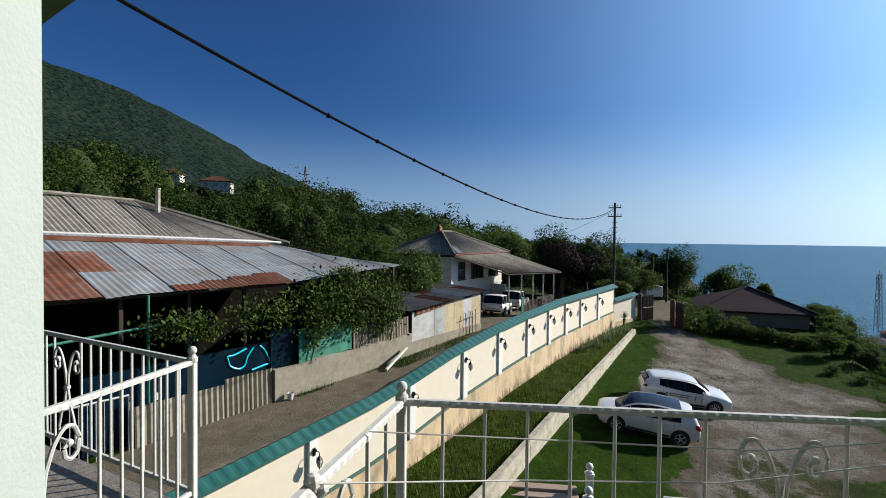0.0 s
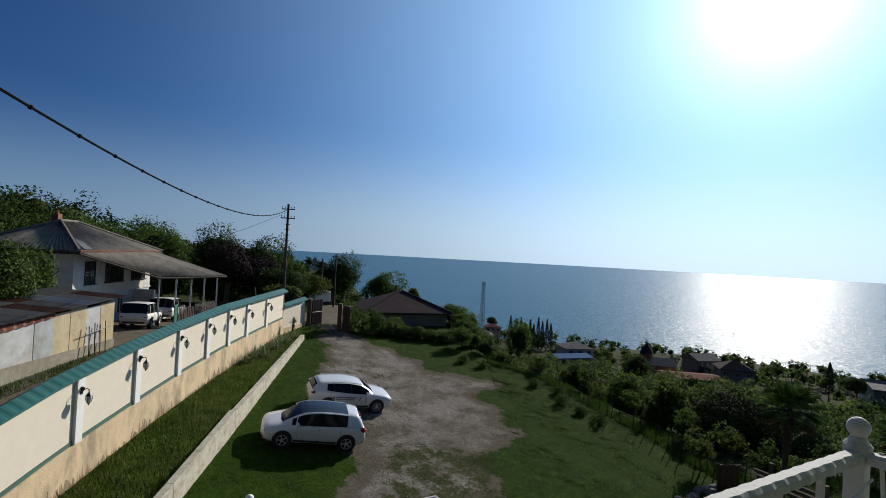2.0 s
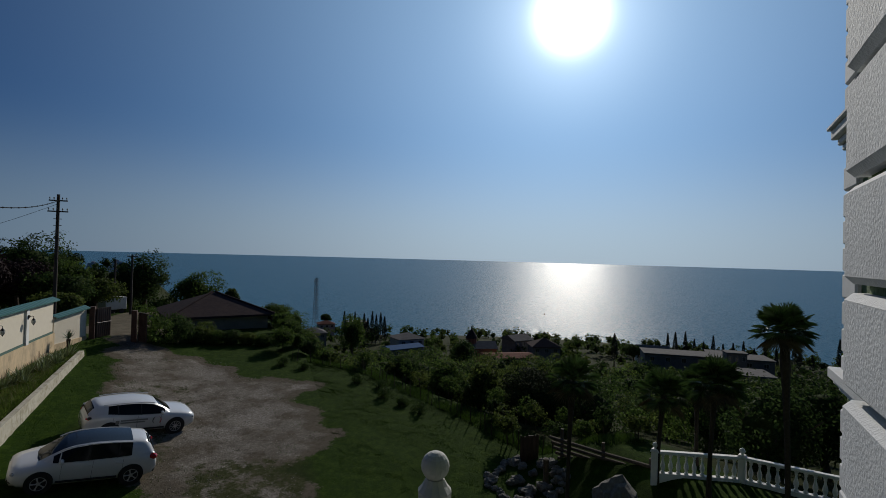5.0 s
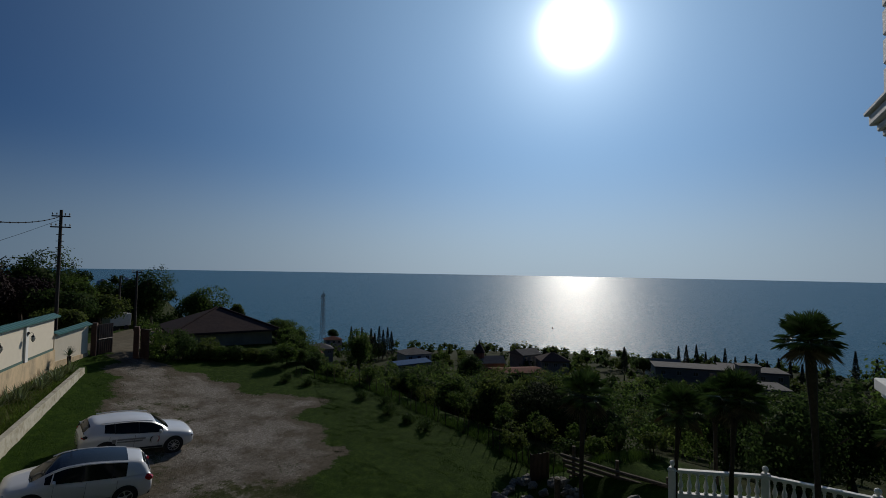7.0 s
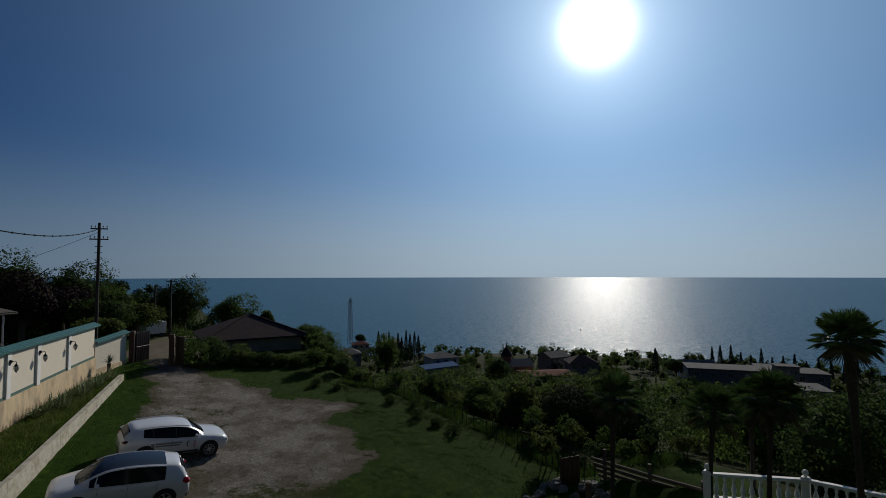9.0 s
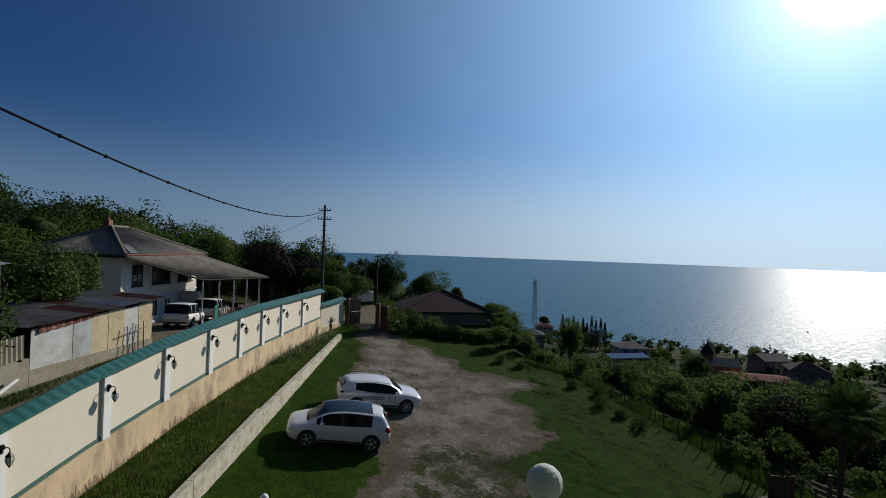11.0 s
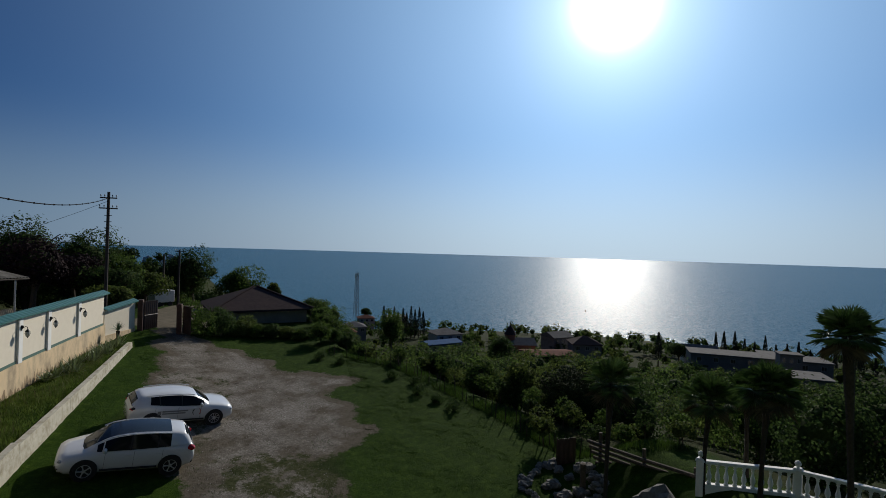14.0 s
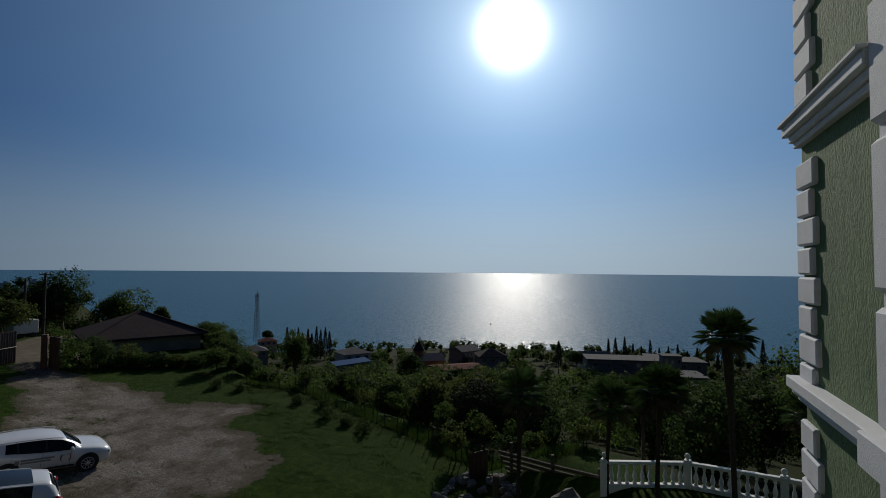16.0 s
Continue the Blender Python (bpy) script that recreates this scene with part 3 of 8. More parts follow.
def build_mountain():
    rng = np.random.default_rng(11)
    v, f = [], []
    az = np.arange(-150, -8, 0.5)
    dist = [420, 560, 700, 850, 1000, 1150, 1300, 1450, 1600]
    for a in az:
        e = 8.6 + (-a - 28.6) * 0.38 if a < -28.6 else 8.6 - (a + 28.6) * 0.47
        e += 0.9 * max(0.0, 1 - ((a + 36.5) / 8.5) ** 2)
        e = min(e, 21.0) if a < -20 else min(e, 21.0) - (a + 20) * 1.2
        for i, d in enumerate(dist):
            t = i / (len(dist) - 1)
            h = EYE.z + 1600 * math.tan(radians(e)) * (t ** 1.25) - (1 - t) * 40 + noise.noise((a * 0.11, t * 4, 1)) * 45 * t * (1 - t * 0.7) + noise.noise((a * 0.6, t * 12, 5)) * 9 * t
            ra = radians(a)
            v.append((EYE.x + d * math.sin(ra), EYE.y + d * math.cos(ra), h))
    m = len(dist)
    for i in range(len(az) - 1):
        for k in range(m - 1):
            q = i * m + k
            f.append((q, q + m, q + m + 1, q + 1))
    ob = new("backdrop", mesh_of("backdrop", v, f, M_MOUNTAIN, True))
    return tagged(ob, "steep wooded mountain ridge behind the village", "mountain", kind="structure")


build_mountain()


# ---- boundary wall along the lane ----
def wall_top(s):
    return float(np.interp(s, [-26, -13.8, -8.4, -6.8, -3.9, -0.3, 2.9, 7.6, 18.2], [1.35, 2.30, 2.78, 3.02, 3.55, 3.98, 4.25, 4.52, 4.68]))


def plinth_top(s):
    return wall_top(s) - float(np.interp(s, [-14, 0, 15], [2.1, 2.17, 2.0]))


PILLARS = [-20.0, -15.6, -11.25, -6.65, -3.1, -0.05, 3.0, 5.7, 8.2, 10.8, 14.2]
WALL_END = 18.0
boundary = thing("wall_lane", WM, "cream rendered boundary wall with white pillars and teal metal coping", "wall", kind="structure")


def strip(s0, s1, y0, y1, top, bottom, n=1):
    """A wall piece between two stations whose top and bottom follow the slope."""
    v, f = [], []
    for i in range(n + 1):
        s = s0 + (s1 - s0) * i / n
        b, t = bottom(s), top(s)
        v += [Vector((s, y0, b)), Vector((s, y1, b)), Vector((s, y1, t)), Vector((s, y0, t))]
    for i in range(n):
        a = i * 4
        f += [(a + 0, a + 4, a + 7, a + 3), (a + 1, a + 2, a + 6, a + 5), (a + 3, a + 7, a + 6, a + 2), (a, a + 1, a + 5, a + 4)]
    f += [(0, 3, 2, 1), (n * 4, n * 4 + 1, n * 4 + 2, n * 4 + 3)]
    return v, f


def wall_foot(s):
    return terrace_z(s) - 0.6


stations = [-24.0] + PILLARS + [WALL_END]
for a, b in zip(stations[:-1], stations[1:]):
    put("panel", strip(a + 0.16, b - 0.16, 0.0, 0.25, lambda s: wall_top(s) - 0.02, plinth_top, 3), M_CREAM, boundary)
    put("panel_trim", strip(a + 0.19, b - 0.19, -0.025, 0.0, lambda s: plinth_top(s) + 0.13, plinth_top, 2), M_TEALFLAT, boundary, "dark green strip at the panel's foot")
for s in PILLARS:
    put("pillar", cbox(s - 0.17, s + 0.17, -0.09, 0.30, plinth_top(s) - 0.02, wall_top(s) - 0.015, 0.012), M_PILLAR, boundary)
put("plinth", strip(-24, WALL_END, -0.07, 0.32, plinth_top, wall_foot, 40), M_PLINTH, boundary, "ochre plinth with dark damp streaks")

# dark damp streaks rising from the ground on the plinth
M_DAMP = mat("damp_stain", (0.36, 0.26, 0.155), (0.17, 0.12, 0.07), 5, 0.95, stretch=(1, 1, 0.2), bump=0.4)
g_d = np.random.default_rng(44)
v_, f_ = [], []
s_ = -14.0
while s_ < 17.5:
    w_ = 0.05 + 0.3 * g_d.uniform() ** 2
    swell = 0.5 + 0.5 * math.sin(s_ * 0.9 + 1.2 * math.sin(s_ * 0.37))
    h_ = max(0.0, 0.06 + g_d.uniform(0.15, 1.0) * (0.05 + 0.5 * swell))
    z_ = max(terrace_z(s_) - 0.05, wall_foot(s_))
    k_ = len(v_)
    tip = g_d.uniform(0.25, 0.75)
    v_ += [Vector((s_ - 0.02, -0.074, z_)), Vector((s_ + w_ + 0.02, -0.074, z_)), Vector((s_ + w_ * 0.95, -0.074, z_ + h_ * 0.55)), Vector((s_ + w_ * (tip + 0.15), -0.074, z_ + h_ + 0.04)), Vector((s_ + w_ * (tip - 0.15), -0.074, z_ + h_ + 0.09)), Vector((s_ + w_ * 0.05, -0.074, z_ + h_ * 0.6))]
    f_.append(tuple(range(k_, k_ + 6)))
    s_ += w_ + (g_d.uniform(0.0, 0.03) if g_d.uniform() < 0.7 else g_d.uniform(0.05, 0.3))
put("damp_stain", (v_, f_), M_DAMP, boundary, "dark brown damp streaks")


def coping(s0, s1, lift, parent):
    """Teal ribbed sheet coping with a front drip edge."""
    n = int((s1 - s0) / 0.085)
    v, f = [], []
    for i in range(n + 1):
        s = s0 + (s1 - s0) * i / n
        rib = 0.014 if (i // 2) % 2 else 0.0
        t = wall_top(s) + lift
        for y, z in ((-0.24, -0.07), (-0.24, -0.01), (0.14, 0.17), (0.52, -0.01), (0.52, -0.07)):
            v.append(Vector((s, y, t + z + (rib if z > -0.05 else 0))))
    for i in range(n):
        for k in range(4):
            a = i * 5 + k
            f.append((a, a + 5, a + 6, a + 1))
    f += [(0, 1, 2, 3, 4), tuple(n * 5 + k for k in (4, 3, 2, 1, 0))]
    put("coping", (v, f), M_TEAL, parent, "teal ribbed metal coping")


coping(-24, WALL_END + 0.12, 0.0, boundary)

# lower end of the wall beside the gate
GM = WM @ Matrix.Translation((WALL_END + 0.02, 0.0, 0)) @ Matrix.Rotation(math.atan2(-0.72, 3.5), 4, "Z")
end_wall = thing("wall_gate", GM, "low cream rendered wall end with teal coping beside the gate", "wall", kind="structure")
gate_top = lambda x: 3.58 + 0.075 * x
put("panel", strip(0.0, 3.5, 0.0, 0.25, gate_top, lambda x: 1.9, 2), M_CREAM, end_wall)
put("plinth", strip(0.0, 3.5, -0.06, 0.31, lambda x: 1.95, lambda x: 0.7, 2), M_PLINTH, end_wall)
v_, f_ = [], []
for i_, x_ in enumerate(np.arange(-0.05, 3.62, 0.09)):
    rib = 0.012 if (i_ // 2) % 2 else 0.0
    v_ += [Vector((x_, y, gate_top(x_) + z + (rib if z > -0.05 else 0))) for y, z in ((-0.22, -0.06), (-0.22, 0.0), (0.14, 0.16), (0.5, 0.0), (0.5, -0.06))]
n_ = len(v_) // 5
put("coping", (v_, [(i * 5 + k, i * 5 + k + 5, i * 5 + k + 6, i * 5 + k + 1) for i in range(n_ - 1) for k in range(4)]), M_TEAL, end_wall)


# wall lanterns
def lantern():
    t = thing("wall_lantern", None, "black wrought-iron lantern hanging from a wall bracket", "lamp", "lanterns along the wall")
    put("back_plate", cbox(-0.05, 0.05, -0.02, 0.0, 0.06, 0.30, 0.006), M_IRONBLACK, t)
    arm = [(0, -0.02, 0.12), (0, -0.08, 0.20), (0, -0.16, 0.25), (0, -0.23, 0.22), (0, -0.24, 0.13)]
    put("arm", tube(arm, 0.014, 6), M_IRONBLACK, t)
    put("bracket_scroll", ball((0, -0.05, 0.24), 0.055, 8, 5), M_IRONBLACK, t)
    put("roof", turned([(0.015, 0.15), (0.03, 0.12), (0.085, 0.05), (0.10, 0.03), (0.09, 0.02)], 6, (0, -0.24, 0)), M_IRONBLACK, t)
    g = put("shade", turned([(0.082, 0.02), (0.09, -0.06), (0.05, -0.19), (0.03, -0.20)], 6, (0, -0.24, 0)), M_LAMPGLASS, t, "pale glass shade")
    bars = [tube([(0.086 * math.cos(a), -0.24 + 0.086 * math.sin(a), 0.02), (0.094 * math.cos(a), -0.24 + 0.094 * math.sin(a), -0.06), (0.053 * math.cos(a), -0.24 + 0.053 * math.sin(a), -0.19)], 0.008, 4) for a in [math.pi * k / 3 for k in range(6)]]
    put("cage", join(*bars), M_IRONBLACK, g)
    put("finial", turned([(0.05, -0.19), (0.03, -0.22), (0.012, -0.26)], 6, (0, -0.24, 0)), M_IRONBLACK, t)
    return t


first_lantern = lantern()
for i, s in enumerate(PILLARS):
    m = WM @ pose(s, -0.09, wall_top(s) - 0.72)
    if i == 0:
        first_lantern.matrix_world = m
    else:
        copy_thing(first_lantern, m)

# low retaining ledge in the yard
ledge = thing("ledge", WM, "pale weathered concrete retaining ledge between lawn and planted strip", "retaining wall", kind="structure")
LEDGE = [(-16, 0), (-9, 0), (-3.4, 0), (2.25, 0), (2.26, 1), (7.0, 1), (12.0, 1), (17.6, 1)]


def ledge_top(s, k):
    return float(np.interp(s, [-16, -6, 2.2, 17.5], [-0.55, 0.28, 0.98, 1.72])) - (0.09 if k else 0.0)


for (a, ka), (b, kb) in zip(LEDGE[:-1], LEDGE[1:]):
    if b - a < 0.1:
        continue
    v, f = [], []
    for i in range(7):
        s = a + 0.012 + (b - a - 0.024) * i / 6
        o = float(ledge_o(s))
        lo, hi = float(yard_z(s, o - 0.2)) - 0.3, ledge_top(s, kb)
        v += [Vector((s, o - 0.17, lo)), Vector((s, o + 0.14, lo)), Vector((s, o + 0.12, hi)), Vector((s, o - 0.12, hi))]
    f = []
    for i in range(6):
        q = i * 4
        f += [(q, q + 4, q + 7, q + 3), (q + 1, q + 2, q + 6, q + 5), (q + 3, q + 7, q + 6, q + 2)]
    f += [(0, 3, 2, 1), (24, 25, 26, 27)]
    put("concrete_block", (v, f), M_CONCPALE, ledge)


# ---- vehicles ----
M_CARWHITE = mat("white_car_paint", (0.66, 0.66, 0.66), (0.63, 0.63, 0.63), 2, 0.25, spec=0.5, coat=0.8)
M_CARGLASS = mat("tinted_car_glass", (0.008, 0.010, 0.013), None, 2, 0.06, spec=0.16)
M_BLACKROOF = mat("black_glass_roof", (0.012, 0.013, 0.016), None, 2, 0.15, spec=0.3, coat=0.2)
M_TYRE = mat("tyre_rubber", (0.016, 0.016, 0.016), None, 20, 0.85)
M_ARCH = mat("black_plastic", (0.012, 0.012, 0.013), None, 20, 0.7)
M_RIM = mat("alloy_rim", (0.55, 0.55, 0.56), (0.45, 0.45, 0.46), 10, 0.4, metal=0.5)
M_TAIL = mat("red_lens", (0.45, 0.01, 0.012), None, 10, 0.15, coat=0.5)
M_HEAD = mat("clear_lens", (0.5, 0.52, 0.55), (0.2, 0.2, 0.22), 12, 0.1, coat=0.6)
M_CHROME = mat("chrome", (0.7, 0.7, 0.72), None, 10, 0.12, metal=1.0)
M_OLDWHITE = mat("dull_white_paint", (0.68, 0.67, 0.62), (0.6, 0.59, 0.54), 3, 0.5, stain=(0.4, 0.37, 0.3), stain_amount=0.3)
M_PLATE = mat("plate_white", (0.75, 0.75, 0.75), None, 10, 0.4)


def seat(x, y, heading):
    """Pose on the ground at x, y with local x along the heading and z along the slope's normal."""
    e = 0.6
    gx = float(ground_z(x + e, y) - ground_z(x - e, y)) / (2 * e)
    gy = float(ground_z(x, y + e) - ground_z(x, y - e)) / (2 * e)
    up = Vector((-gx, -gy, 1)).normalized()
    f = Vector((heading[0], heading[1], 0))
    f = (f - up * f.dot(up)).normalized()
    m = Matrix((f, up.cross(f), up)).transposed().to_4x4()
    return Matrix.Translation((x, y, float(ground_z(x, y)) + 0.01)) @ m


def smooth_rows(rows, per):
    """Stations eased into one another."""
    out = []
    for i in range(len(rows) - 1):
        p0, p1, p2, p3 = rows[max(i - 1, 0)], rows[i], rows[i + 1], rows[min(i + 2, len(rows) - 1)]
        for k in range(per):
            t = k / per
            q = [0.5 * (2 * b + (c - a) * t + (2 * a - 5 * b + 4 * c - d) * t * t + (3 * b - a - 3 * c + d) * t ** 3) for a, b, c, d in zip(p0, p1, p2, p3)]
            q[0] = p1[0] + (p2[0] - p1[0]) * t
            out.append(tuple(q))
    return out + [tuple(rows[-1])]


def build_car(spec, m, label, group):
    """A car with its nose along +x, its wheelbase centred on the origin."""
    L, Wd, H, wb, fo = spec["L"], spec["W"], spec["H"], spec["wb"], spec["fo"]
    xf = wb / 2 + fo
    xr = xf - L
    t = thing("car", m, label, "car", group)
    paint = spec["paint"]
    hw = Wd / 2
    v, f = [], []
    low = spec["low"]
    rows = smooth_rows(spec["body"], 3)
    for u, top, wid in rows:
        x = xf - u * L
        w = hw * wid
        belt = top - spec["crown"]
        lo = low + (0.16 if u < 0.02 or u > 0.98 else 0.06 if u < 0.06 or u > 0.94 else 0)
        half = [(0, lo), (w * 0.86, lo), (w * 0.955, lo + 0.09), (w * 0.985, lo + (belt - lo) * 0.42), (w, lo + (belt - lo) * 0.62), (w * 0.985, lo + (belt - lo) * 0.82), (w * 0.93, belt), (w * 0.80, top - spec["crown"] * 0.25), (w * 0.4, top), (0, top + 0.008)]
        v += [Vector((x, -y, z)) for y, z in half] + [Vector((x, y, z)) for y, z in half[-2:0:-1]]
    k = 18
    n = len(rows)
    for i in range(n - 1):
        for j in range(k):
            a, b = i * k + j, i * k + (j + 1) % k
            f.append((a, b, b + k, a + k))
    f += [tuple(range(k - 1, -1, -1)), tuple(range((n - 1) * k, n * k))]
    body = put("body", (v, f), paint, t, smooth=True)
    # cabin: glass house, roof
    cv, gl, rf, wf = [], [], [], []
    cab = smooth_rows(spec["cabin"], 4)
    w0, w1 = spec["win"]
    for u, zb, wbw, zr, wr in cab:
        x = xf - u * L
        hb, hr = hw * wbw, hw * wr
        half = [(hb, zb), (hb * 0.55 + hr * 0.45, zb + (zr - zb) * 0.5), (hr, zr - 0.05), (hr * 0.86, zr), (hr * 0.45, zr + 0.02), (0, zr + 0.026)]
        cv += [Vector((x, -y, z)) for y, z in half] + [Vector((x, y, z)) for y, z in half[-2::-1]]
    k = 11
    for i in range(len(cab) - 1):
        mid_u = (cab[i][0] + cab[i + 1][0]) / 2
        for j in range(k - 1):
            q = (i * k + j, i * k + j + 1, (i + 1) * k + j + 1, (i + 1) * k + j)
            if j in (0, 1, k - 3, k - 2):
                (gl if w0 < mid_u < w1 else wf).append(q)
            elif j in (2, k - 4) and (spec["roof"][1] > mid_u or spec["win"][1] < 0.9):
                wf.append(q)
            elif spec["roof"][0] < mid_u < spec["roof"][1]:
                (wf if mid_u > spec["white_from"] or j in (2, k - 4) else rf).append(q)
            else:
                gl.append(q)
    gl.append(tuple(range((len(cab) - 1) * k, len(cab) * k)))
    put("glasshouse", (cv, gl), M_CARGLASS, t, "dark tinted glass", smooth=True)
    if rf:
        put("roof_panel", (cv, rf), spec["roofmat"], t, smooth=True)
    if wf:
        put("roof_edge", (cv, wf), paint, t, smooth=True)
    # pillars between the side windows
    for u, wid, mt in spec["pillars"]:
        for side in (-1, 1):
            a, b = None, None
            for i in range(len(cab) - 1):
                if cab[i][0] <= u <= cab[i + 1][0]:
                    q = (u - cab[i][0]) / (cab[i + 1][0] - cab[i][0])
                    zb, wb_, zr, wr = (cab[i][c] * (1 - q) + cab[i + 1][c] * q for c in (1, 2, 3, 4))
            x = xf - u * L
            lean = spec["lean"] * wid
            pts = [(x, side * hw * wb_ * 1.004, zb - 0.01), (x - lean * 0.5, side * hw * (wb_ * 0.55 + wr * 0.45) * 1.006, zb + (zr - zb) * 0.5), (x - lean, side * hw * wr * 1.004, zr - 0.04)]
            put("window_pillar", tube(pts, abs(wid), 6, 0.3), mt, t)
    # wheels
    R = spec["wheel"]
    for cx in (wb / 2, -wb / 2):
        for side in (-1, 1):
            y = side * (hw - 0.10)
            rot = Matrix.Translation((cx, y, R)) @ Matrix.Rotation(-side * math.pi / 2, 4, "X")
            # body is uncut: a black disc stands in for the shaded wheel well
            arch = [(R + 0.055, 0.0), (R + 0.055, 0.108), (R + 0.03, 0.116), (R - 0.03, 0.112), (R - 0.03, 0.02)]
            av, af = turned(arch, 24)
            av = [p for p in av]
            put("wheel_arch", moved((av, af), Matrix.Translation((cx, y, R + 0.01)) @ Matrix.Rotation(-side * math.pi / 2, 4, "X")), M_ARCH, t)
            wheel = put("wheel", moved(turned([(R * 0.6, -0.1), (R * 0.92, -0.1), (R, -0.07), (R, 0.09), (R * 0.93, 0.125), (R * 0.68, 0.128), (R * 0.66, 0.10)], 24), rot), M_TYRE, t)
            put("hub", moved(turned([(R * 0.66, 0.06), (R * 0.67, 0.128), (R * 0.62, 0.13), (R * 0.6, 0.085), (0.02, 0.085)], 24), rot), M_ARCH, wheel)
            sp = []
            for q in range(spec["spokes"]):
                a = 2 * math.pi * q / spec["spokes"]
                c, s_ = math.cos(a), math.sin(a)
                sp.append(tube([(0.03 * c, 0.03 * s_, 0.118), (R * 0.35 * c, R * 0.35 * s_, 0.125), (R * 0.64 * c, R * 0.64 * s_, 0.122)], [0.03, 0.020, 0.034] if spec["spokes"] < 8 else [0.022, 0.011, 0.014], 5, 0.5))
            ring = [(R * 0.63, 0.10), (R * 0.675, 0.131), (R * 0.63, 0.133), (R * 0.61, 0.12)]
            put("rim", moved(join(*sp, hoop(ring), turned([(0.06, 0.11), (0.055, 0.135), (0.02, 0.138)], 10)), rot), M_RIM, wheel)
    # lamps, mirrors, handles, trims, plates
    for side in (-1, 1):
        for name, (u, y, z, lx, ly, lz), mt in spec["lights"]:
            x = xf - u * L
            put(name, moved(cbox(-lx, lx, -ly, ly, -lz, lz, min(lx, ly, lz) * 0.6), Matrix.Translation((x, side * y, z)) @ Matrix.Rotation(side * spec["swing"] * (1 if u < 0.5 else -1), 4, "Z")), mt, t)
        x = xf - spec["mirror"] * L
        put("wing_mirror", moved(cbox(-0.06, 0.06, -0.10, 0.10, -0.07, 0.07, 0.035), Matrix.Translation((x, side * (hw + 0.06), spec["belt"] + 0.07))), paint, t)
        for u in spec["handles"]:
            put("door_handle", moved(cbox(-0.11, 0.11, -0.018, 0.018, -0.014, 0.014, 0.008), Matrix.Translation((xf - u * L, side * hw * 0.992, spec["belt"] - 0.14))), spec["trim"], t)
        for u in spec["seams"]:
            put("door_seam", moved(box(-0.004, 0.004, -0.004, 0.004, low + 0.12, spec["belt"] - 0.02), Matrix.Translation((xf - u * L, side * hw * 0.994, 0))), M_ARCH, t)
        put("sill_trim", moved(cbox(-wb / 2 + R + 0.1, wb / 2 - R - 0.1, -0.02, 0.02, -0.035, 0.035, 0.012), Matrix.Translation((0, side * hw * 0.985, low + 0.13))), M_ARCH, t)
        if spec["rails"]:
            pr = [Vector((xf - u * L, side * hw * w, z)) for u, w, z in spec["rails"]]
            put("roof_rail", tube(pr, 0.018, 6), spec["railmat"], t)
    put("front_grille", cbox(xf - 0.10, xf - 0.015, -hw * 0.5, hw * 0.5, low + 0.18, low + 0.42, 0.03), M_ARCH, t)
    put("rear_bumper", cbox(xr + 0.01, xr + 0.10, -hw * 0.72, hw * 0.72, low + 0.06, low + 0.22, 0.03), M_ARCH, t)
    for x, z in ((xf - 0.01, low + 0.2), (xr + 0.012, spec["plate_z"])):
        put("number_plate", cbox(x - 0.012, x + 0.012, -0.26, 0.26, z - 0.055, z + 0.055, 0.004), M_PLATE, t)
    return t


SUV_A = dict(L=4.25, W=1.80, H=1.55, wb=2.61, fo=0.86, low=0.20, crown=0.09, win=(0.27, 0.80), paint=M_CARWHITE, trim=M_CARWHITE, wheel=0.335, spokes=5, lean=2.0,
             body=[(0.0, 0.60, 0.62), (0.012, 0.70, 0.80), (0.05, 0.79, 0.92), (0.12, 0.87, 0.98), (0.22, 0.97, 1.0), (0.30, 1.03, 1.0), (0.5, 1.07, 1.0), (0.7, 1.11, 1.0), (0.86, 1.14, 0.985), (0.95, 1.08, 0.94), (0.985, 0.92, 0.88), (1.0, 0.80, 0.80)],
             cabin=[(0.17, 0.90, 0.78, 0.905, 0.62), (0.25, 0.94, 0.88, 1.12, 0.71), (0.33, 0.96, 0.95, 1.31, 0.73), (0.40, 0.97, 0.955, 1.42, 0.74), (0.52, 0.98, 0.955, 1.49, 0.75), (0.66, 1.00, 0.955, 1.50, 0.75), (0.80, 1.03, 0.95, 1.47, 0.73), (0.90, 1.06, 0.92, 1.42, 0.70), (0.94, 1.06, 0.89, 1.28, 0.69), (0.975, 1.05, 0.86, 1.04, 0.69)],
             roof=(0.34, 0.915), white_from=0.80, roofmat=M_BLACKROOF, pillars=[(0.31, 0.02, M_CARWHITE), (0.50, 0.022, M_ARCH), (0.70, 0.022, M_ARCH)],
             lights=[("headlight", (0.06, 0.665, 0.63, 0.17, 0.08, 0.055), M_HEAD), ("tail_light", (0.965, 0.775, 0.92, 0.13, 0.10, 0.09), M_TAIL), ("fog_light", (0.03, 0.66, 0.40, 0.07, 0.10, 0.07), M_ARCH)],
             swing=0.5, mirror=0.325, belt=0.96, handles=[0.50, 0.72], seams=[0.33, 0.535, 0.745], rails=[(0.30, 0.735, 1.26), (0.36, 0.742, 1.375), (0.44, 0.75, 1.445), (0.55, 0.76, 1.475), (0.68, 0.76, 1.475), (0.80, 0.745, 1.445)], railmat=M_CARWHITE, plate_z=0.62)
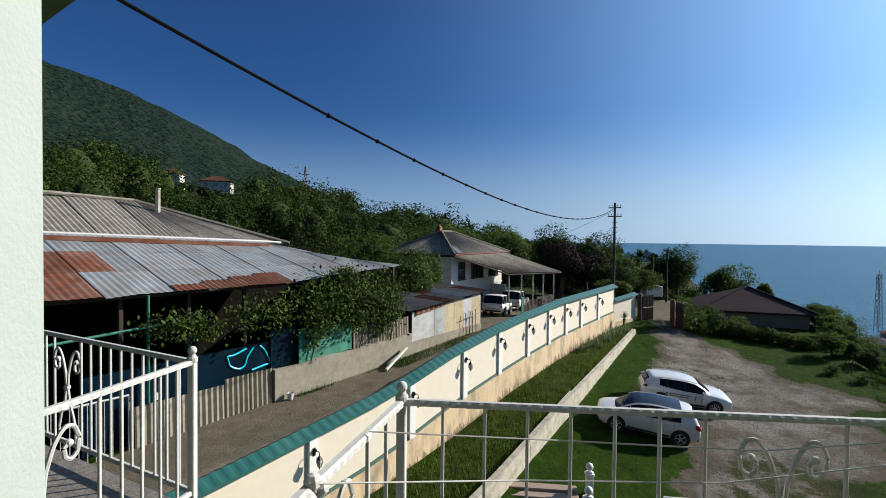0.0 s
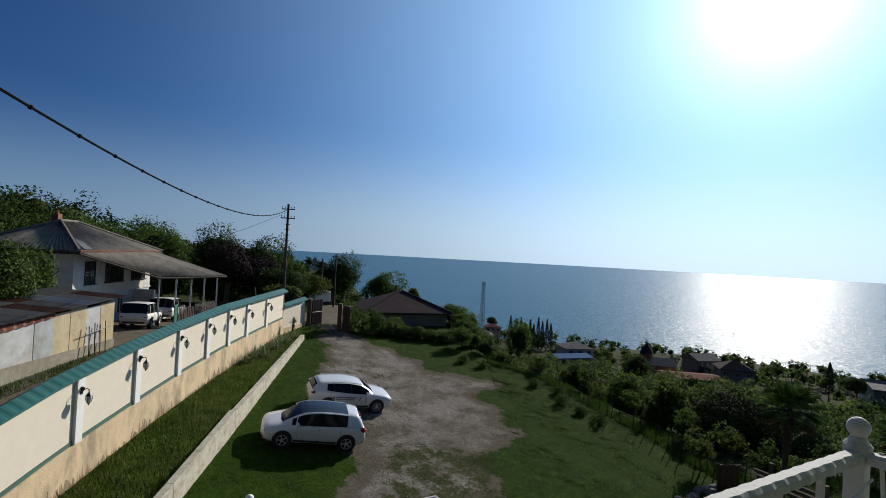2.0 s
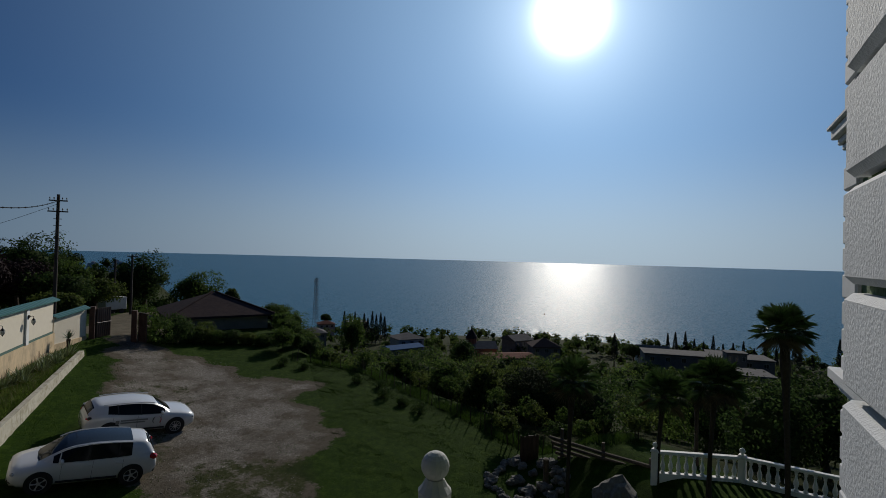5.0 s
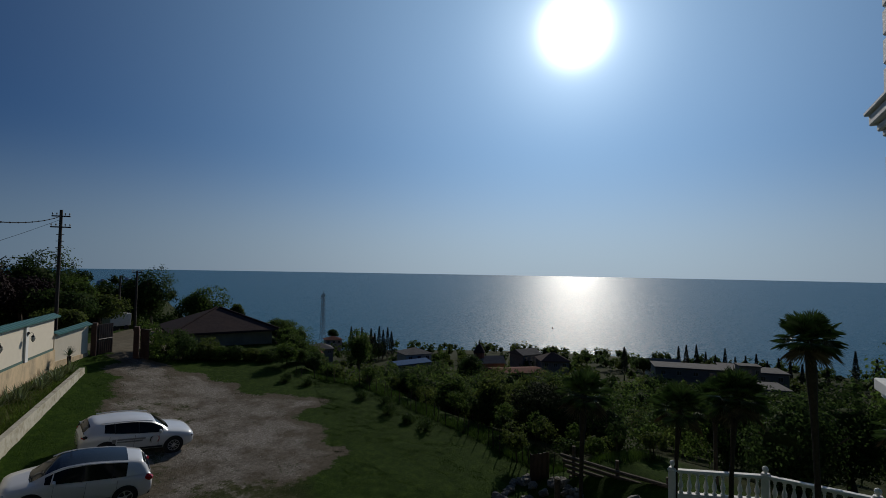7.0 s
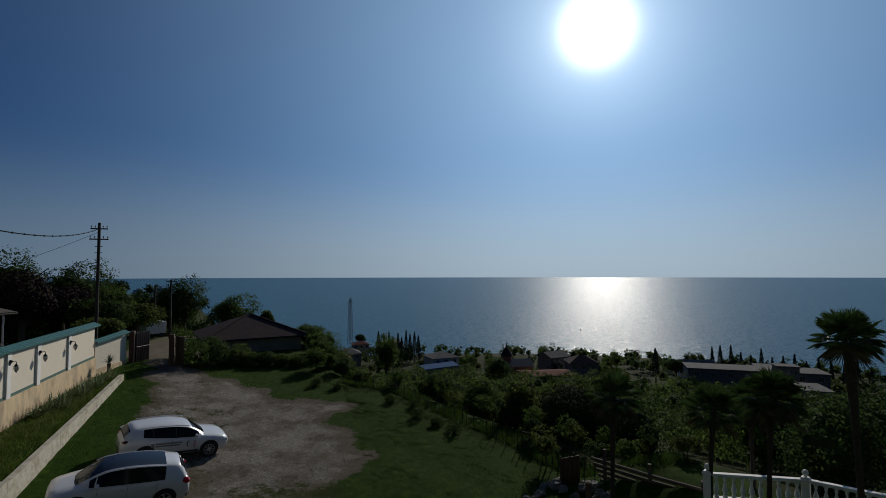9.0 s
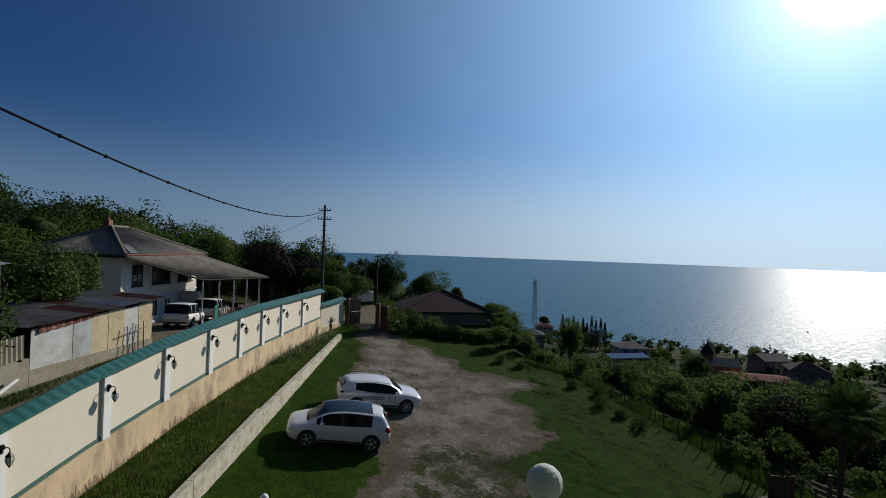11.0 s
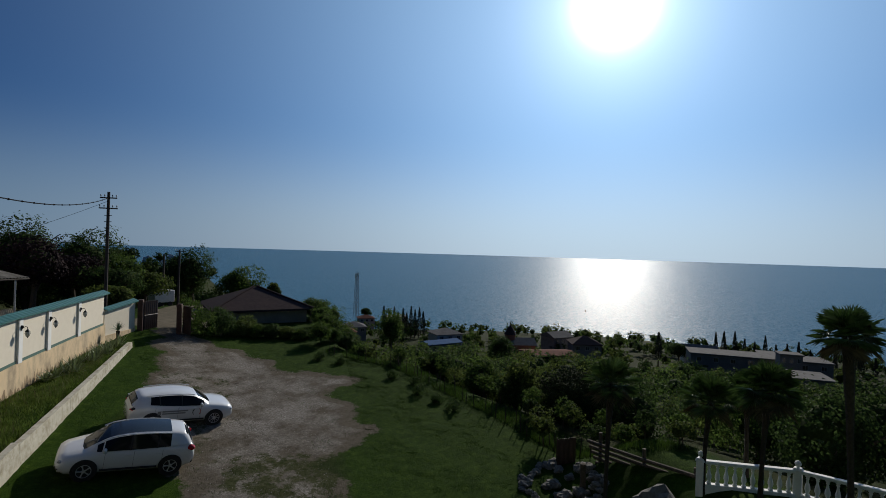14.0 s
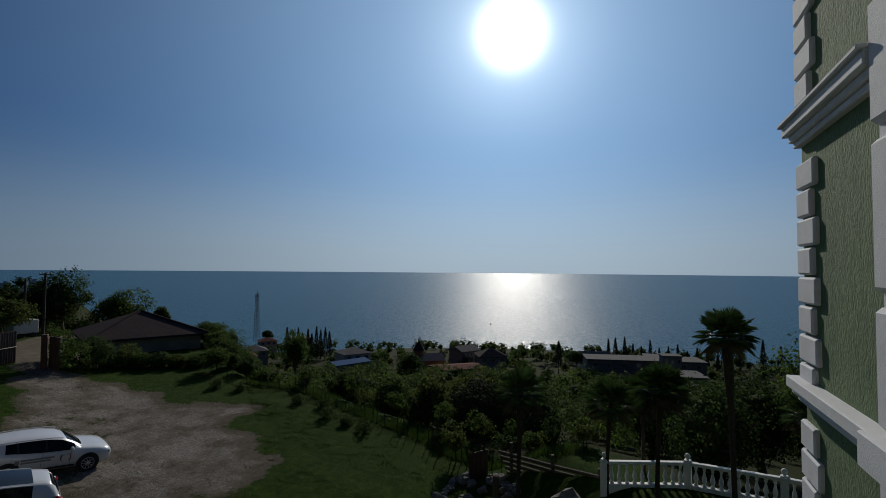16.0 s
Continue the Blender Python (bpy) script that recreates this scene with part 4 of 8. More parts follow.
SUV_B = dict(L=4.50, W=1.84, H=1.58, wb=2.66, fo=0.92, low=0.23, crown=0.08, win=(0.31, 0.82), paint=M_CARWHITE, trim=M_CARWHITE, wheel=0.36, spokes=10, lean=2.2,
             body=[(0.0, 0.66, 0.58), (0.012, 0.78, 0.78), (0.05, 0.88, 0.92), (0.12, 0.95, 0.985), (0.24, 1.01, 1.0), (0.31, 1.05, 1.0), (0.5, 1.09, 0.985), (0.7, 1.14, 1.0), (0.86, 1.19, 1.0), (0.95, 1.14, 0.95), (0.985, 0.98, 0.88), (1.0, 0.84, 0.80)],
             cabin=[(0.235, 0.97, 0.80, 0.975, 0.62), (0.30, 0.99, 0.90, 1.15, 0.70), (0.37, 0.99, 0.95, 1.32, 0.72), (0.43, 1.0, 0.955, 1.43, 0.735), (0.55, 1.01, 0.955, 1.50, 0.75), (0.68, 1.05, 0.955, 1.50, 0.745), (0.80, 1.10, 0.94, 1.46, 0.72), (0.90, 1.12, 0.91, 1.41, 0.69), (0.945, 1.12, 0.88, 1.28, 0.68), (0.98, 1.10, 0.85, 1.10, 0.68)],
             roof=(0.39, 0.93), white_from=0.0, roofmat=M_CARWHITE, pillars=[(0.535, 0.022, M_ARCH), (0.735, 0.03, M_ARCH)],
             lights=[("headlight", (0.06, 0.69, 0.71, 0.19, 0.075, 0.05), M_HEAD), ("tail_light", (0.955, 0.76, 0.97, 0.15, 0.07, 0.05), M_ARCH), ("tail_lens", (0.975, 0.70, 0.91, 0.07, 0.10, 0.03), M_TAIL), ("fog_light", (0.02, 0.64, 0.42, 0.05, 0.08, 0.05), M_HEAD)],
             swing=0.5, mirror=0.35, belt=0.99, handles=[0.53, 0.74], seams=[0.35, 0.565, 0.775], rails=[(0.42, 0.73, 1.45), (0.5, 0.745, 1.50), (0.7, 0.74, 1.50), (0.86, 0.69, 1.45)], railmat=M_CARWHITE, plate_z=0.70)
OLD_4X4 = dict(L=3.72, W=1.68, H=1.64, wb=2.2, fo=0.70, low=0.30, crown=0.04, win=(0.33, 0.97), paint=M_OLDWHITE, trim=M_ARCH, wheel=0.35, spokes=8, lean=0.6,
               body=[(0.0, 0.86, 0.90), (0.015, 0.92, 0.95), (0.08, 0.96, 0.98), (0.2, 1.0, 1.0), (0.31, 1.02, 1.0), (0.6, 1.02, 1.0), (0.9, 1.01, 1.0), (0.985, 0.98, 0.97), (1.0, 0.92, 0.94)],
               cabin=[(0.30, 0.98, 0.90, 0.985, 0.80), (0.36, 0.98, 0.95, 1.28, 0.84), (0.41, 0.98, 0.96, 1.55, 0.85), (0.5, 0.98, 0.96, 1.61, 0.86), (0.8, 0.98, 0.96, 1.61, 0.86), (0.93, 0.98, 0.95, 1.56, 0.84), (0.985, 0.97, 0.93, 1.02, 0.86)],
               roof=(0.40, 0.92), white_from=0.0, roofmat=M_OLDWHITE, pillars=[(0.345, 0.03, M_OLDWHITE), (0.62, 0.035, M_OLDWHITE), (0.86, 0.06, M_OLDWHITE)],
               lights=[("headlight", (0.01, 0.6, 0.74, 0.03, 0.09, 0.09), M_HEAD), ("tail_light", (0.992, 0.66, 0.74, 0.03, 0.11, 0.06), M_TAIL)],
               swing=0.0, mirror=0.36, belt=0.96, handles=[0.58], seams=[0.37, 0.63], rails=[], railmat=M_ARCH, plate_z=0.6)

car_a = build_car(SUV_A, seat(5.77, 22.5, (-0.978, 0.207)), "white compact crossover with black glass roof parked on the grass", "parked crossovers")
car_b = build_car(SUV_B, seat(8.52, 26.05, (0.992, -0.09)) @ Matrix.Scale(0.955, 4), "white crossover with red and black door decals parked on gravel", "parked crossovers")
# door decals: plain arcs and bars
M_RED = mat("decal_red", (0.45, 0.03, 0.03), None, 8, 0.4)
M_DECALGREY = mat("decal_grey", (0.22, 0.22, 0.22), None, 8, 0.4)
for a0, a1, mt in ((2.2, 4.2, M_ARCH), (-0.9, 1.1, M_RED)):
    arc = [(0.50 + 0.17 * math.cos(a0 + (a1 - a0) * i / 8), -0.936, 0.72 + 0.17 * math.sin(a0 + (a1 - a0) * i / 8)) for i in range(9)]
    put("door_decal", tube(arc, [0.016 + 0.045 * math.sin(math.pi * i / 8) for i in range(9)], 6, 0.25), mt, car_b)
for z, x0, x1 in ((0.80, -0.95, 0.12), (0.70, -0.95, 0.02)):
    put("door_lettering_bar", cbox(x0, x1, -0.938, -0.91, z - 0.03, z + 0.03, 0.003), M_DECALGREY, car_b)
put("door_code_panel", cbox(-1.14, -1.0, -0.938, -0.91, 0.66, 0.82, 0.003), M_DECALGREY, car_b)
p1, p2 = W(11.6, 6.6), W(17.6, 8.2)
build_car(OLD_4X4, seat(p1.x, p1.y, (0.22, 0.975)) @ Matrix.Scale(0.92, 4), "old boxy white off-roader parked before the house", "old off-roaders")
build_car(OLD_4X4, seat(p2.x, p2.y, (0.28, 0.96)), "old boxy white off-roader parked under the carport", "old off-roaders")

# ---- gate ----
M_GATEPOST = mat("brown_brick_post", (0.10, 0.05, 0.035), (0.07, 0.035, 0.025), 6, 0.8, stain=(0.04, 0.025, 0.02))
gate = thing("gate", WM, "dark brown sheet-metal yard gate with both leaves standing open", "gate")
g1, g2 = (21.75, -0.98), (22.3, -3.35)
for (s, o) in (g1, g2):
    put("gate_post", cbox(s - 0.16, s + 0.16, o - 0.16, o + 0.16, gz(s, o) - 0.4, gz(s, o) + 2.15, 0.02), M_GATEPOST, gate)
for (s0, o0), (s1, o1) in (((21.8, -1.18), (22.9, -1.75)), ((22.4, -3.6), (21.4, -4.3))):
    z0 = max(gz(s0, o0), gz(s1, o1)) + 0.05
    d = Vector((s1 - s0, o1 - o0, 0))
    nn = Vector((-d.y, d.x, 0)).normalized() * 0.025
    a, b = Vector((s0, o0, z0)), Vector((s1, o1, z0))
    leaf = put("leaf", ([a - nn, b - nn, b + nn, a + nn] + [p + Vector((0, 0, 2.0)) for p in (a - nn, b - nn, b + nn, a + nn)], box(0, 1, 0, 1, 0, 1)[1]), M_BROWNMETAL, gate)
    for q in np.linspace(0.06, 0.94, 7):
        c = a.lerp(b, q)
        put("rib", tube([c - nn * 1.3, c - nn * 1.3 + Vector((0, 0, 2.0))], 0.02, 5), M_BROWNMETAL, leaf)
    put("lock_rail", tube([a - nn * 1.8 + Vector((0, 0, 1.0)), b - nn * 1.8 + Vector((0, 0, 1.0))], 0.025, 5), M_BROWNMETAL, leaf)

# ---- poles and cables ----
def utility_pole(m, h, label, arms=((0.4, 0.5), (1.1, 0.55)), steps=True):
    t = thing("utility_pole", m, label, "pole")
    put("shaft", turned([(0.13, -0.8), (0.12, 1.0), (0.09, h)], 10), M_POLE, t)
    for d, w in arms:
        arm = put("crossarm", cbox(-w, w, -0.04, 0.04, h - d - 0.04, h - d + 0.04, 0.01), M_POLE, t)
        for x in (-w * 0.9, -w * 0.45, w * 0.45, w * 0.9):
            put("insulator", turned([(0.018, 0), (0.018, 0.07), (0.045, 0.08), (0.045, 0.14), (0.02, 0.18)], 8, (x, 0, h - d + 0.04)), M_LAMPGLASS, arm)
    if steps:
        for i in range(7):
            put("spur", cbox(-0.22, 0.22, -0.02, 0.02, h - 1.6 - i * 0.42, h - 1.56 - i * 0.42, 0.006), M_POLE, t)
    return t


pole_at = W(20.3, 0.75)
POLE_TOP = 11.25
utility_pole(pose(pole_at.x, pole_at.y, 2.0, 0, 0, -25), POLE_TOP - 2.0, "dark wooden utility pole with crossarms beside the boundary wall")
for x, y, h, name, arms in ((17.6, 58.2, 6.0, "dark wooden pole with short crossarm beside the road", ((0.15, 0.45),)), (17.2, 62.2, 5.6, "bare dark wooden pole by the road beyond the gate", ()), (-8.0, 50.9, 8.0, "bare wooden pole among the trees", ())):
    utility_pole(pose(x, y, float(ground_z(x, y)), 0, 0, -12), h, name, arms, False)


def cable(name, a, b, sag, r, label, wraps=0):
    a, b = Vector(a), Vector(b)
    pts = [a.lerp(b, i / 40) - Vector((0, 0, sag * 4 * (i / 40) * (1 - i / 40))) for i in range(41)]
    t = thing(name, None, label, "cable")
    put("wire", tube(pts, r, 5), M_CABLE, t)
    for i in range(wraps):
        q = 0.12 + 0.86 * i / wraps
        k = int(q * 40)
        p = pts[k].lerp(pts[min(k + 1, 40)], q * 40 - k)
        put("clip", ball(p, r * 1.8, 6, 4), M_CABLE, t)
    return t


cable("overhead_cable", (-4.97, 1.82, 10.8), (pole_at.x, pole_at.y, POLE_TOP - 0.4), 1.59, 0.022, "black bundled overhead cable sagging across the sky", 26)
cable("overhead_wire", (pole_at.x, pole_at.y, POLE_TOP - 0.6), W(24, 12, 7.0), 0.3, 0.012, "thin stay wire running from the utility pole")


# ---- farm buildings along the lane ----
M_ZINC = mat("zinc_roof", (0.29, 0.315, 0.325), (0.21, 0.23, 0.24), 1.5, 0.6, metal=0.1, spec=0.3, stain=(0.20, 0.13, 0.09), stain_scale=0.8, stain_amount=0.45, vary=0.12)
M_RUST = mat("rusty_sheet", (0.17, 0.06, 0.035), (0.10, 0.042, 0.027), 3, 0.9, spec=0.15, stain=(0.30, 0.22, 0.18), stain_scale=1.0, stain_amount=0.3, vary=0.18)
M_SLATE = mat("grey_asbestos", (0.29, 0.265, 0.225), (0.19, 0.17, 0.145), 5, 0.95, spec=0.1, stain=(0.13, 0.115, 0.095), stain_scale=1.6, stain_amount=0.6, vary=0.2)
M_CORRFENCE = mat("asbestos_fence", (0.25, 0.225, 0.17), (0.18, 0.16, 0.12), 4, 0.95, stain=(0.15, 0.13, 0.09), stain_scale=1.5, stain_amount=0.6, vary=0.12)
M_DARKWOOD = mat("weathered_board", (0.05, 0.038, 0.028), (0.03, 0.023, 0.017), 5, 0.95, stretch=(1, 1, 0.15))
# near-black: the barn's inner darkness is painted into its walls and floor
M_BARNSHADE = mat("barn_inner_shade", (0.010, 0.008, 0.007), (0.006, 0.005, 0.004), 4, 0.95, spec=0.05)
M_BLUESHEET = mat("deep_blue_sheet", (0.002, 0.013, 0.027), (0.001, 0.006, 0.014), 0.8, 0.35, spec=0.12, stain=(0.002, 0.026, 0.036), stain_scale=0.6, stain_amount=0.5)
M_GREENNET = mat("green_netting", (0.03, 0.22, 0.14), (0.02, 0.15, 0.10), 2, 0.7, stain=(0.015, 0.09, 0.06), stain_scale=1.4, bump=0.4)
M_GREENPIPE = mat("green_pipe", (0.03, 0.19, 0.13), None, 6, 0.5)
M_GLINT = mat("cyan_glint_paint", (0.0, 0.62, 0.80), (0.0, 0.55, 0.72), 6, 0.35)
M_OLDTIN = [mat("painted_tin_white", (0.50, 0.51, 0.50), (0.40, 0.41, 0.40), 3, 0.6, stain=(0.24, 0.2, 0.15), stain_scale=1.2, stain_amount=0.5), mat("painted_tin_cream", (0.52, 0.44, 0.27), (0.42, 0.35, 0.21), 3, 0.6, stain=(0.28, 0.17, 0.08), stain_scale=1.2, stain_amount=0.6), mat("painted_tin_grey", (0.40, 0.43, 0.43), (0.3, 0.33, 0.33), 3, 0.6, stain=(0.2, 0.17, 0.13), stain_scale=1.2, stain_amount=0.5)]
M_LIMEWASH = mat("limewashed_wall", (0.62, 0.61, 0.57), (0.52, 0.51, 0.47), 2.5, 0.95, bump=0.4, bump_scale=25, stain=(0.34, 0.31, 0.26), stain_scale=0.8, stain_amount=0.5)
M_PALEBLUE = mat("pale_blue_wall", (0.44, 0.52, 0.56), (0.38, 0.45, 0.5), 2.5, 0.95, stain=(0.3, 0.3, 0.28), stain_scale=0.8, stain_amount=0.5)
M_WINDOW = glassy("window_glass", (0.03, 0.035, 0.04), 0.08)
M_GREYPAINT = mat("grey_pvc", (0.55, 0.55, 0.54), None, 8, 0.5, stain=(0.35, 0.33, 0.3))
M_BRICKRED = mat("red_brick", (0.26, 0.10, 0.06), (0.19, 0.075, 0.05), 9, 0.9)

rng = np.random.default_rng(21)
# the open barn with its metal roof
barn = thing("barn", WM, "open-fronted barn with patched zinc and rusty sheet roof", "barn")
EAVE = lambda s: 6.56 + max(0.0, s + 8.9) * 0.062
TOPE = lambda s: 8.27 + (s + 15.5) * -0.04
for i in range(10):
    s = -20.5 + i * 2.0
    put("post", cbox(s - 0.06, s + 0.06, 4.5, 4.62, lane_z(s) - 0.5, EAVE(s) - 0.02, 0.01), M_DARKWOOD, barn)
put("eave_beam", strip(-22, -2.9, 4.45, 4.6, lambda s: EAVE(s) - 0.03, lambda s: EAVE(s) - 0.18, 12), M_DARKWOOD, barn)
put("back_wall", strip(-22, -3.4, 9.4, 9.55, lambda s: 7.7, lambda s: lane_z(s) - 0.5, 4), M_BARNSHADE, barn)
put("end_wall", box(-3.7, -3.55, 5.2, 9.4, 1.8, 6.4), M_BARNSHADE, barn)
put("earth_floor", strip(-22, -3.4, 4.25, 9.4, lambda s: lane_z(s) + 0.06, lambda s: lane_z(s) - 0.5, 6), M_BARNSHADE, barn)
cols = np.arange(-22, -2.7, 0.98)
for i, a in enumerate(cols):
    b = min(a + 1.02, -2.6)
    for row in range(3):
        t0, t1 = row / 3, (row + 1) / 3 + 0.02

        def pt(s, t):
            lim = -2.6 - 3.6 * t
            s2 = min(s, lim)
            return Vector((s2, 3.95 + 5.35 * t + 0.0, EAVE(s2) * (1 - t) + TOPE(s2) * t + 0.012 * row + 0.015 * (i % 2)))
        if pt(a, t0).x >= pt(b, t0).x - 0.2 or pt(b, t1).x - pt(a, t1).x < 0.1:
            if pt(b, t0).x - pt(a, t0).x < 0.2:
                continue
        rust = (row == 0 and a < -15.8) or (row == 1 and -17 < a < -14.2)
        put("roof_sheet", corrugated(pt(a, t0 - (0.03 if row == 0 and i % 3 == 1 else 0)), pt(b, t0), pt(a, t1), pt(b, t1), 0.2, 0.02), M_RUST if rust else M_ZINC, barn)
for k, (a, b, t1) in enumerate(((-13.2, -12.1, 0.07), (-12.1, -11.0, 0.11), (-11.0, -9.9, 0.15), (-9.9, -8.9, 0.19))):
    q = [Vector((x, 3.95 + 5.35 * t, EAVE(x) * (1 - t) + TOPE(x) * t + 0.05)) for x, t in ((a, -0.02 - 0.01 * (k % 2)), (b, -0.02 - 0.01 * (k % 2)), (a, t1), (b, t1))]
    put("rusty_sheet", corrugated(*q, 0.16, 0.03), M_RUST, barn, "rusty red-brown eave sheet")
put("rust_flashing", strip(-21, -6.6, 8.55, 9.28, lambda s: EAVE(s) * 0.07 + TOPE(s) * 0.93 + 0.10, lambda s: EAVE(s) * 0.07 + TOPE(s) * 0.93 - 0.06, 10), M_RUST, barn, "rusty flashing strip")
put("gutter", tube([(-22, 9.35, 8.52), (-15.5, 9.35, 8.33), (-6.2, 9.35, 8.0), (-5.4, 9.35, 7.95)], 0.06, 7), M_GREYPAINT, barn, "pale gutter pipe")

# grey hipped roof of the farmhouse behind
farm = thing("farmhouse", WM, "low farmhouse with grey corrugated hipped roof behind the barn", "house")
put("wall", box(-24, -6.2, 10.2, 17.5, 1.5, 7.95), M_LIMEWASH, farm)
for k in range(20):
    s0, s1 = -25 + k, -24 + k
    put("roof_sheet", corrugated((s0, 9.4, 8.22 - 0.018 * (s0 + 24)), (s1 + 0.04, 9.4, 8.22 - 0.018 * (s1 + 24)), (min(max(s0, -22), -10.2 + 0.001 * k), 13.8, 9.86 - 0.03 * (k % 2)), (min(max(s1, -22), -10.2 + 0.0011 * k) + 0.002, 13.8, 9.86 - 0.03 * (k % 2)), 0.2, 0.035), M_SLATE, farm)
for k in range(4):
    o0, o1 = 9.4 + k * 2.2, 9.4 + (k + 1) * 2.2
    put("roof_sheet", corrugated((-5.0, o0, 7.9), (-5.0, o1, 7.9), (-10.2, 13.8, 9.84), (-10.19, 13.81, 9.84), 0.2, 0.035), M_SLATE, farm)
put("ridge_cap", tube([(-22, 13.8, 9.9), (-13.4, 13.8, 9.98), (-10.2, 13.8, 9.86), (-4.9, 9.3, 7.93)], 0.09, 6), M_SLATE, farm)
put("flue_pipe", turned([(0.11, 9.0), (0.11, 10.35), (0.13, 10.36), (0.13, 10.42)], 10, (-9.7, 12.6, 0)), M_CONCPALE, farm, "pale flue pipe")

# roadside fence pieces below the barn
lane_fence = thing("lane_fence", WM, "patched fence of corrugated sheets, netting and concrete along the lane", "fence")
for k in range(5):
    a = -14.45 + k * 0.92
    top = 3.37 if a + 0.5 < -12.0 else 3.54
    put("corrugated_sheet", corrugated((a, 3.75, lane_z(a) - 0.05), (a + 0.95, 3.75, lane_z(a) - 0.05), (a, 3.80, top), (a + 0.95, 3.80, top), 0.17, 0.05), M_CORRFENCE, lane_fence)
put("concrete_base", strip(-9.85, -2.1, 3.66, 3.95, lambda s: 3.45 + 0.02 * (s + 9.8) + 0.04 * math.sin(s * 2.3), lambda s: lane_z(s) - 0.5, 14), M_CONC, lane_fence, "stained concrete base wall")
put("blue_sheet", strip(-15.6, -9.75, 4.15, 4.2, lambda s: 4.38 + 0.008 * (s + 15), lambda s: 2.2, 6), M_BLUESHEET, lane_fence, "glossy deep blue plastic sheet")
put("blue_sheet", strip(-9.75, -8.6, 4.05, 4.1, lambda s: 4.82, lambda s: 3.3, 2), M_BLUESHEET, lane_fence, "glossy deep blue plastic sheet")
# reflected sunlight on the blue sheet, modelled as bright cyan lines
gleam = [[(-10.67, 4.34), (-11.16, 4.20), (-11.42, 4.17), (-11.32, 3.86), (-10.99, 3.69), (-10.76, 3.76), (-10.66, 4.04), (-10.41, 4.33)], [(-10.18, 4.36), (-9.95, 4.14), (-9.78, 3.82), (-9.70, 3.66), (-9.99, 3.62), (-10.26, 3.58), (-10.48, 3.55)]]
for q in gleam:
    put("painted_glint", tube([(x, 4.13, z) for x, z in smooth_rows(q, 5)], 0.032, 6), M_GLINT, lane_fence, "sun glint painted as a bright cyan looping line")
put("netting", corrugated((-8.65, 3.86, 3.42), (-5.9, 3.86, 3.55), (-8.65, 3.9, 4.75), (-5.9, 3.9, 4.8), 0.9, 0.03), M_GREENNET, lane_fence, "green shade netting")
for k in range(4):
    a = -5.85 + k * 0.94
    put("corrugated_sheet", corrugated((a, 3.82, 3.5), (a + 0.9, 3.82, 3.52), (a, 3.86, 4.35 + 0.06 * (k % 2)), (a + 0.9, 3.86, 4.4 + 0.06 * (k % 2)), 0.16, 0.04), M_CORRFENCE, lane_fence)
for s in (-14.5, -9.8, -5.9, -4.0, -2.15):
    put("fence_post", cbox(s - 0.05, s + 0.05, 3.88, 3.98, lane_z(s) - 0.3, 4.45 if s > -9 else 3.5, 0.01), M_GREENPIPE if s > -9 else M_CONC, lane_fence)

frame_gate = thing("pipe_frame", WM, "green pipe frame at the barn's open front", "frame")
put("upright", tube([(-14.0, 3.95, 2.0), (-14.0, 3.95, 6.5)], 0.045, 7), M_GREENPIPE, frame_gate)
put("crossbar", tube([(-20.0, 4.1, 5.15), (-16.5, 4.0, 5.42), (-14.0, 3.95, 5.58), (-13.2, 3.95, 5.6)], 0.04, 7), M_GREENPIPE, frame_gate)
yard_gate = thing("yard_gate", WM, "grey painted tubular farmyard gate beside the fence", "gate")
put("gate_frame", join(tube([(-17.4, 3.8, 1.95), (-17.4, 3.8, 3.75), (-14.6, 3.8, 3.75), (-14.6, 3.8, 2.1), (-17.4, 3.8, 2.05)], 0.035, 6)), M_GREYPAINT, yard_gate)
for k in range(13):
    put("gate_bar", tube([(-17.2 + k * 0.2, 3.8, 2.08), (-17.2 + k * 0.2, 3.8, 3.74)], 0.012, 5), M_GREYPAINT, yard_gate)

pipe = thing("drain_pipe", WM, "pale plastic pipe leaning on the lane's verge", "pipe")
put("tube", tube([(-4.75, 2.95, 2.53), (-2.75, 3.45, 3.08)], 0.07, 9), M_GREYPAINT, pipe)
bucket = thing("bucket", WM @ pose(-9.35, 3.45, float(lane_z(-9.35)) + 0.01), "small white bucket standing by the fence foot", "bucket")
put("pail", turned([(0.09, 0.0), (0.12, 0.22), (0.125, 0.24), (0.11, 0.23), (0.085, 0.02)], 12), M_WHITE, bucket)
put("bail", tube([(-0.12, 0, 0.22), (-0.09, 0.05, 0.3), (0, 0.07, 0.33), (0.09, 0.05, 0.3), (0.12, 0, 0.22)], 0.006, 5), M_IRONBLACK, bucket)
tin = thing("paint_can", WM @ pose(-13.9, 3.72, 3.46), "small white can standing on the fence top", "can")
put("can_body", turned([(0.07, 0.0), (0.07, 0.17), (0.075, 0.175), (0.075, 0.19)], 12), M_WHITE, tin)
put("can_label", turned([(0.0715, 0.04), (0.0715, 0.13)], 12), M_GREYPAINT, tin)

# small tin shed
shed = thing("tin_shed", WM, "small shed of patched painted tin with a rusty low roof", "shed")
edge_s = np.linspace(-1.95, 4.45, 8)
for k in range(7):
    a, b = edge_s[k], edge_s[k + 1]
    zt = lambda s: 4.62 + (s + 1.95) * 0.062
    zb = lambda s: 3.18 + (s + 1.95) * 0.01
    put("tin_panel", strip(a, b + 0.02, 3.78 + 0.012 * (k % 2), 3.80 + 0.012 * (k % 2), lambda s: zt(s) + 0.05 * math.sin(k * 2.1), zb, 1), M_OLDTIN[(0, 0, 2, 1, 1, 0, 1)[k]], shed)
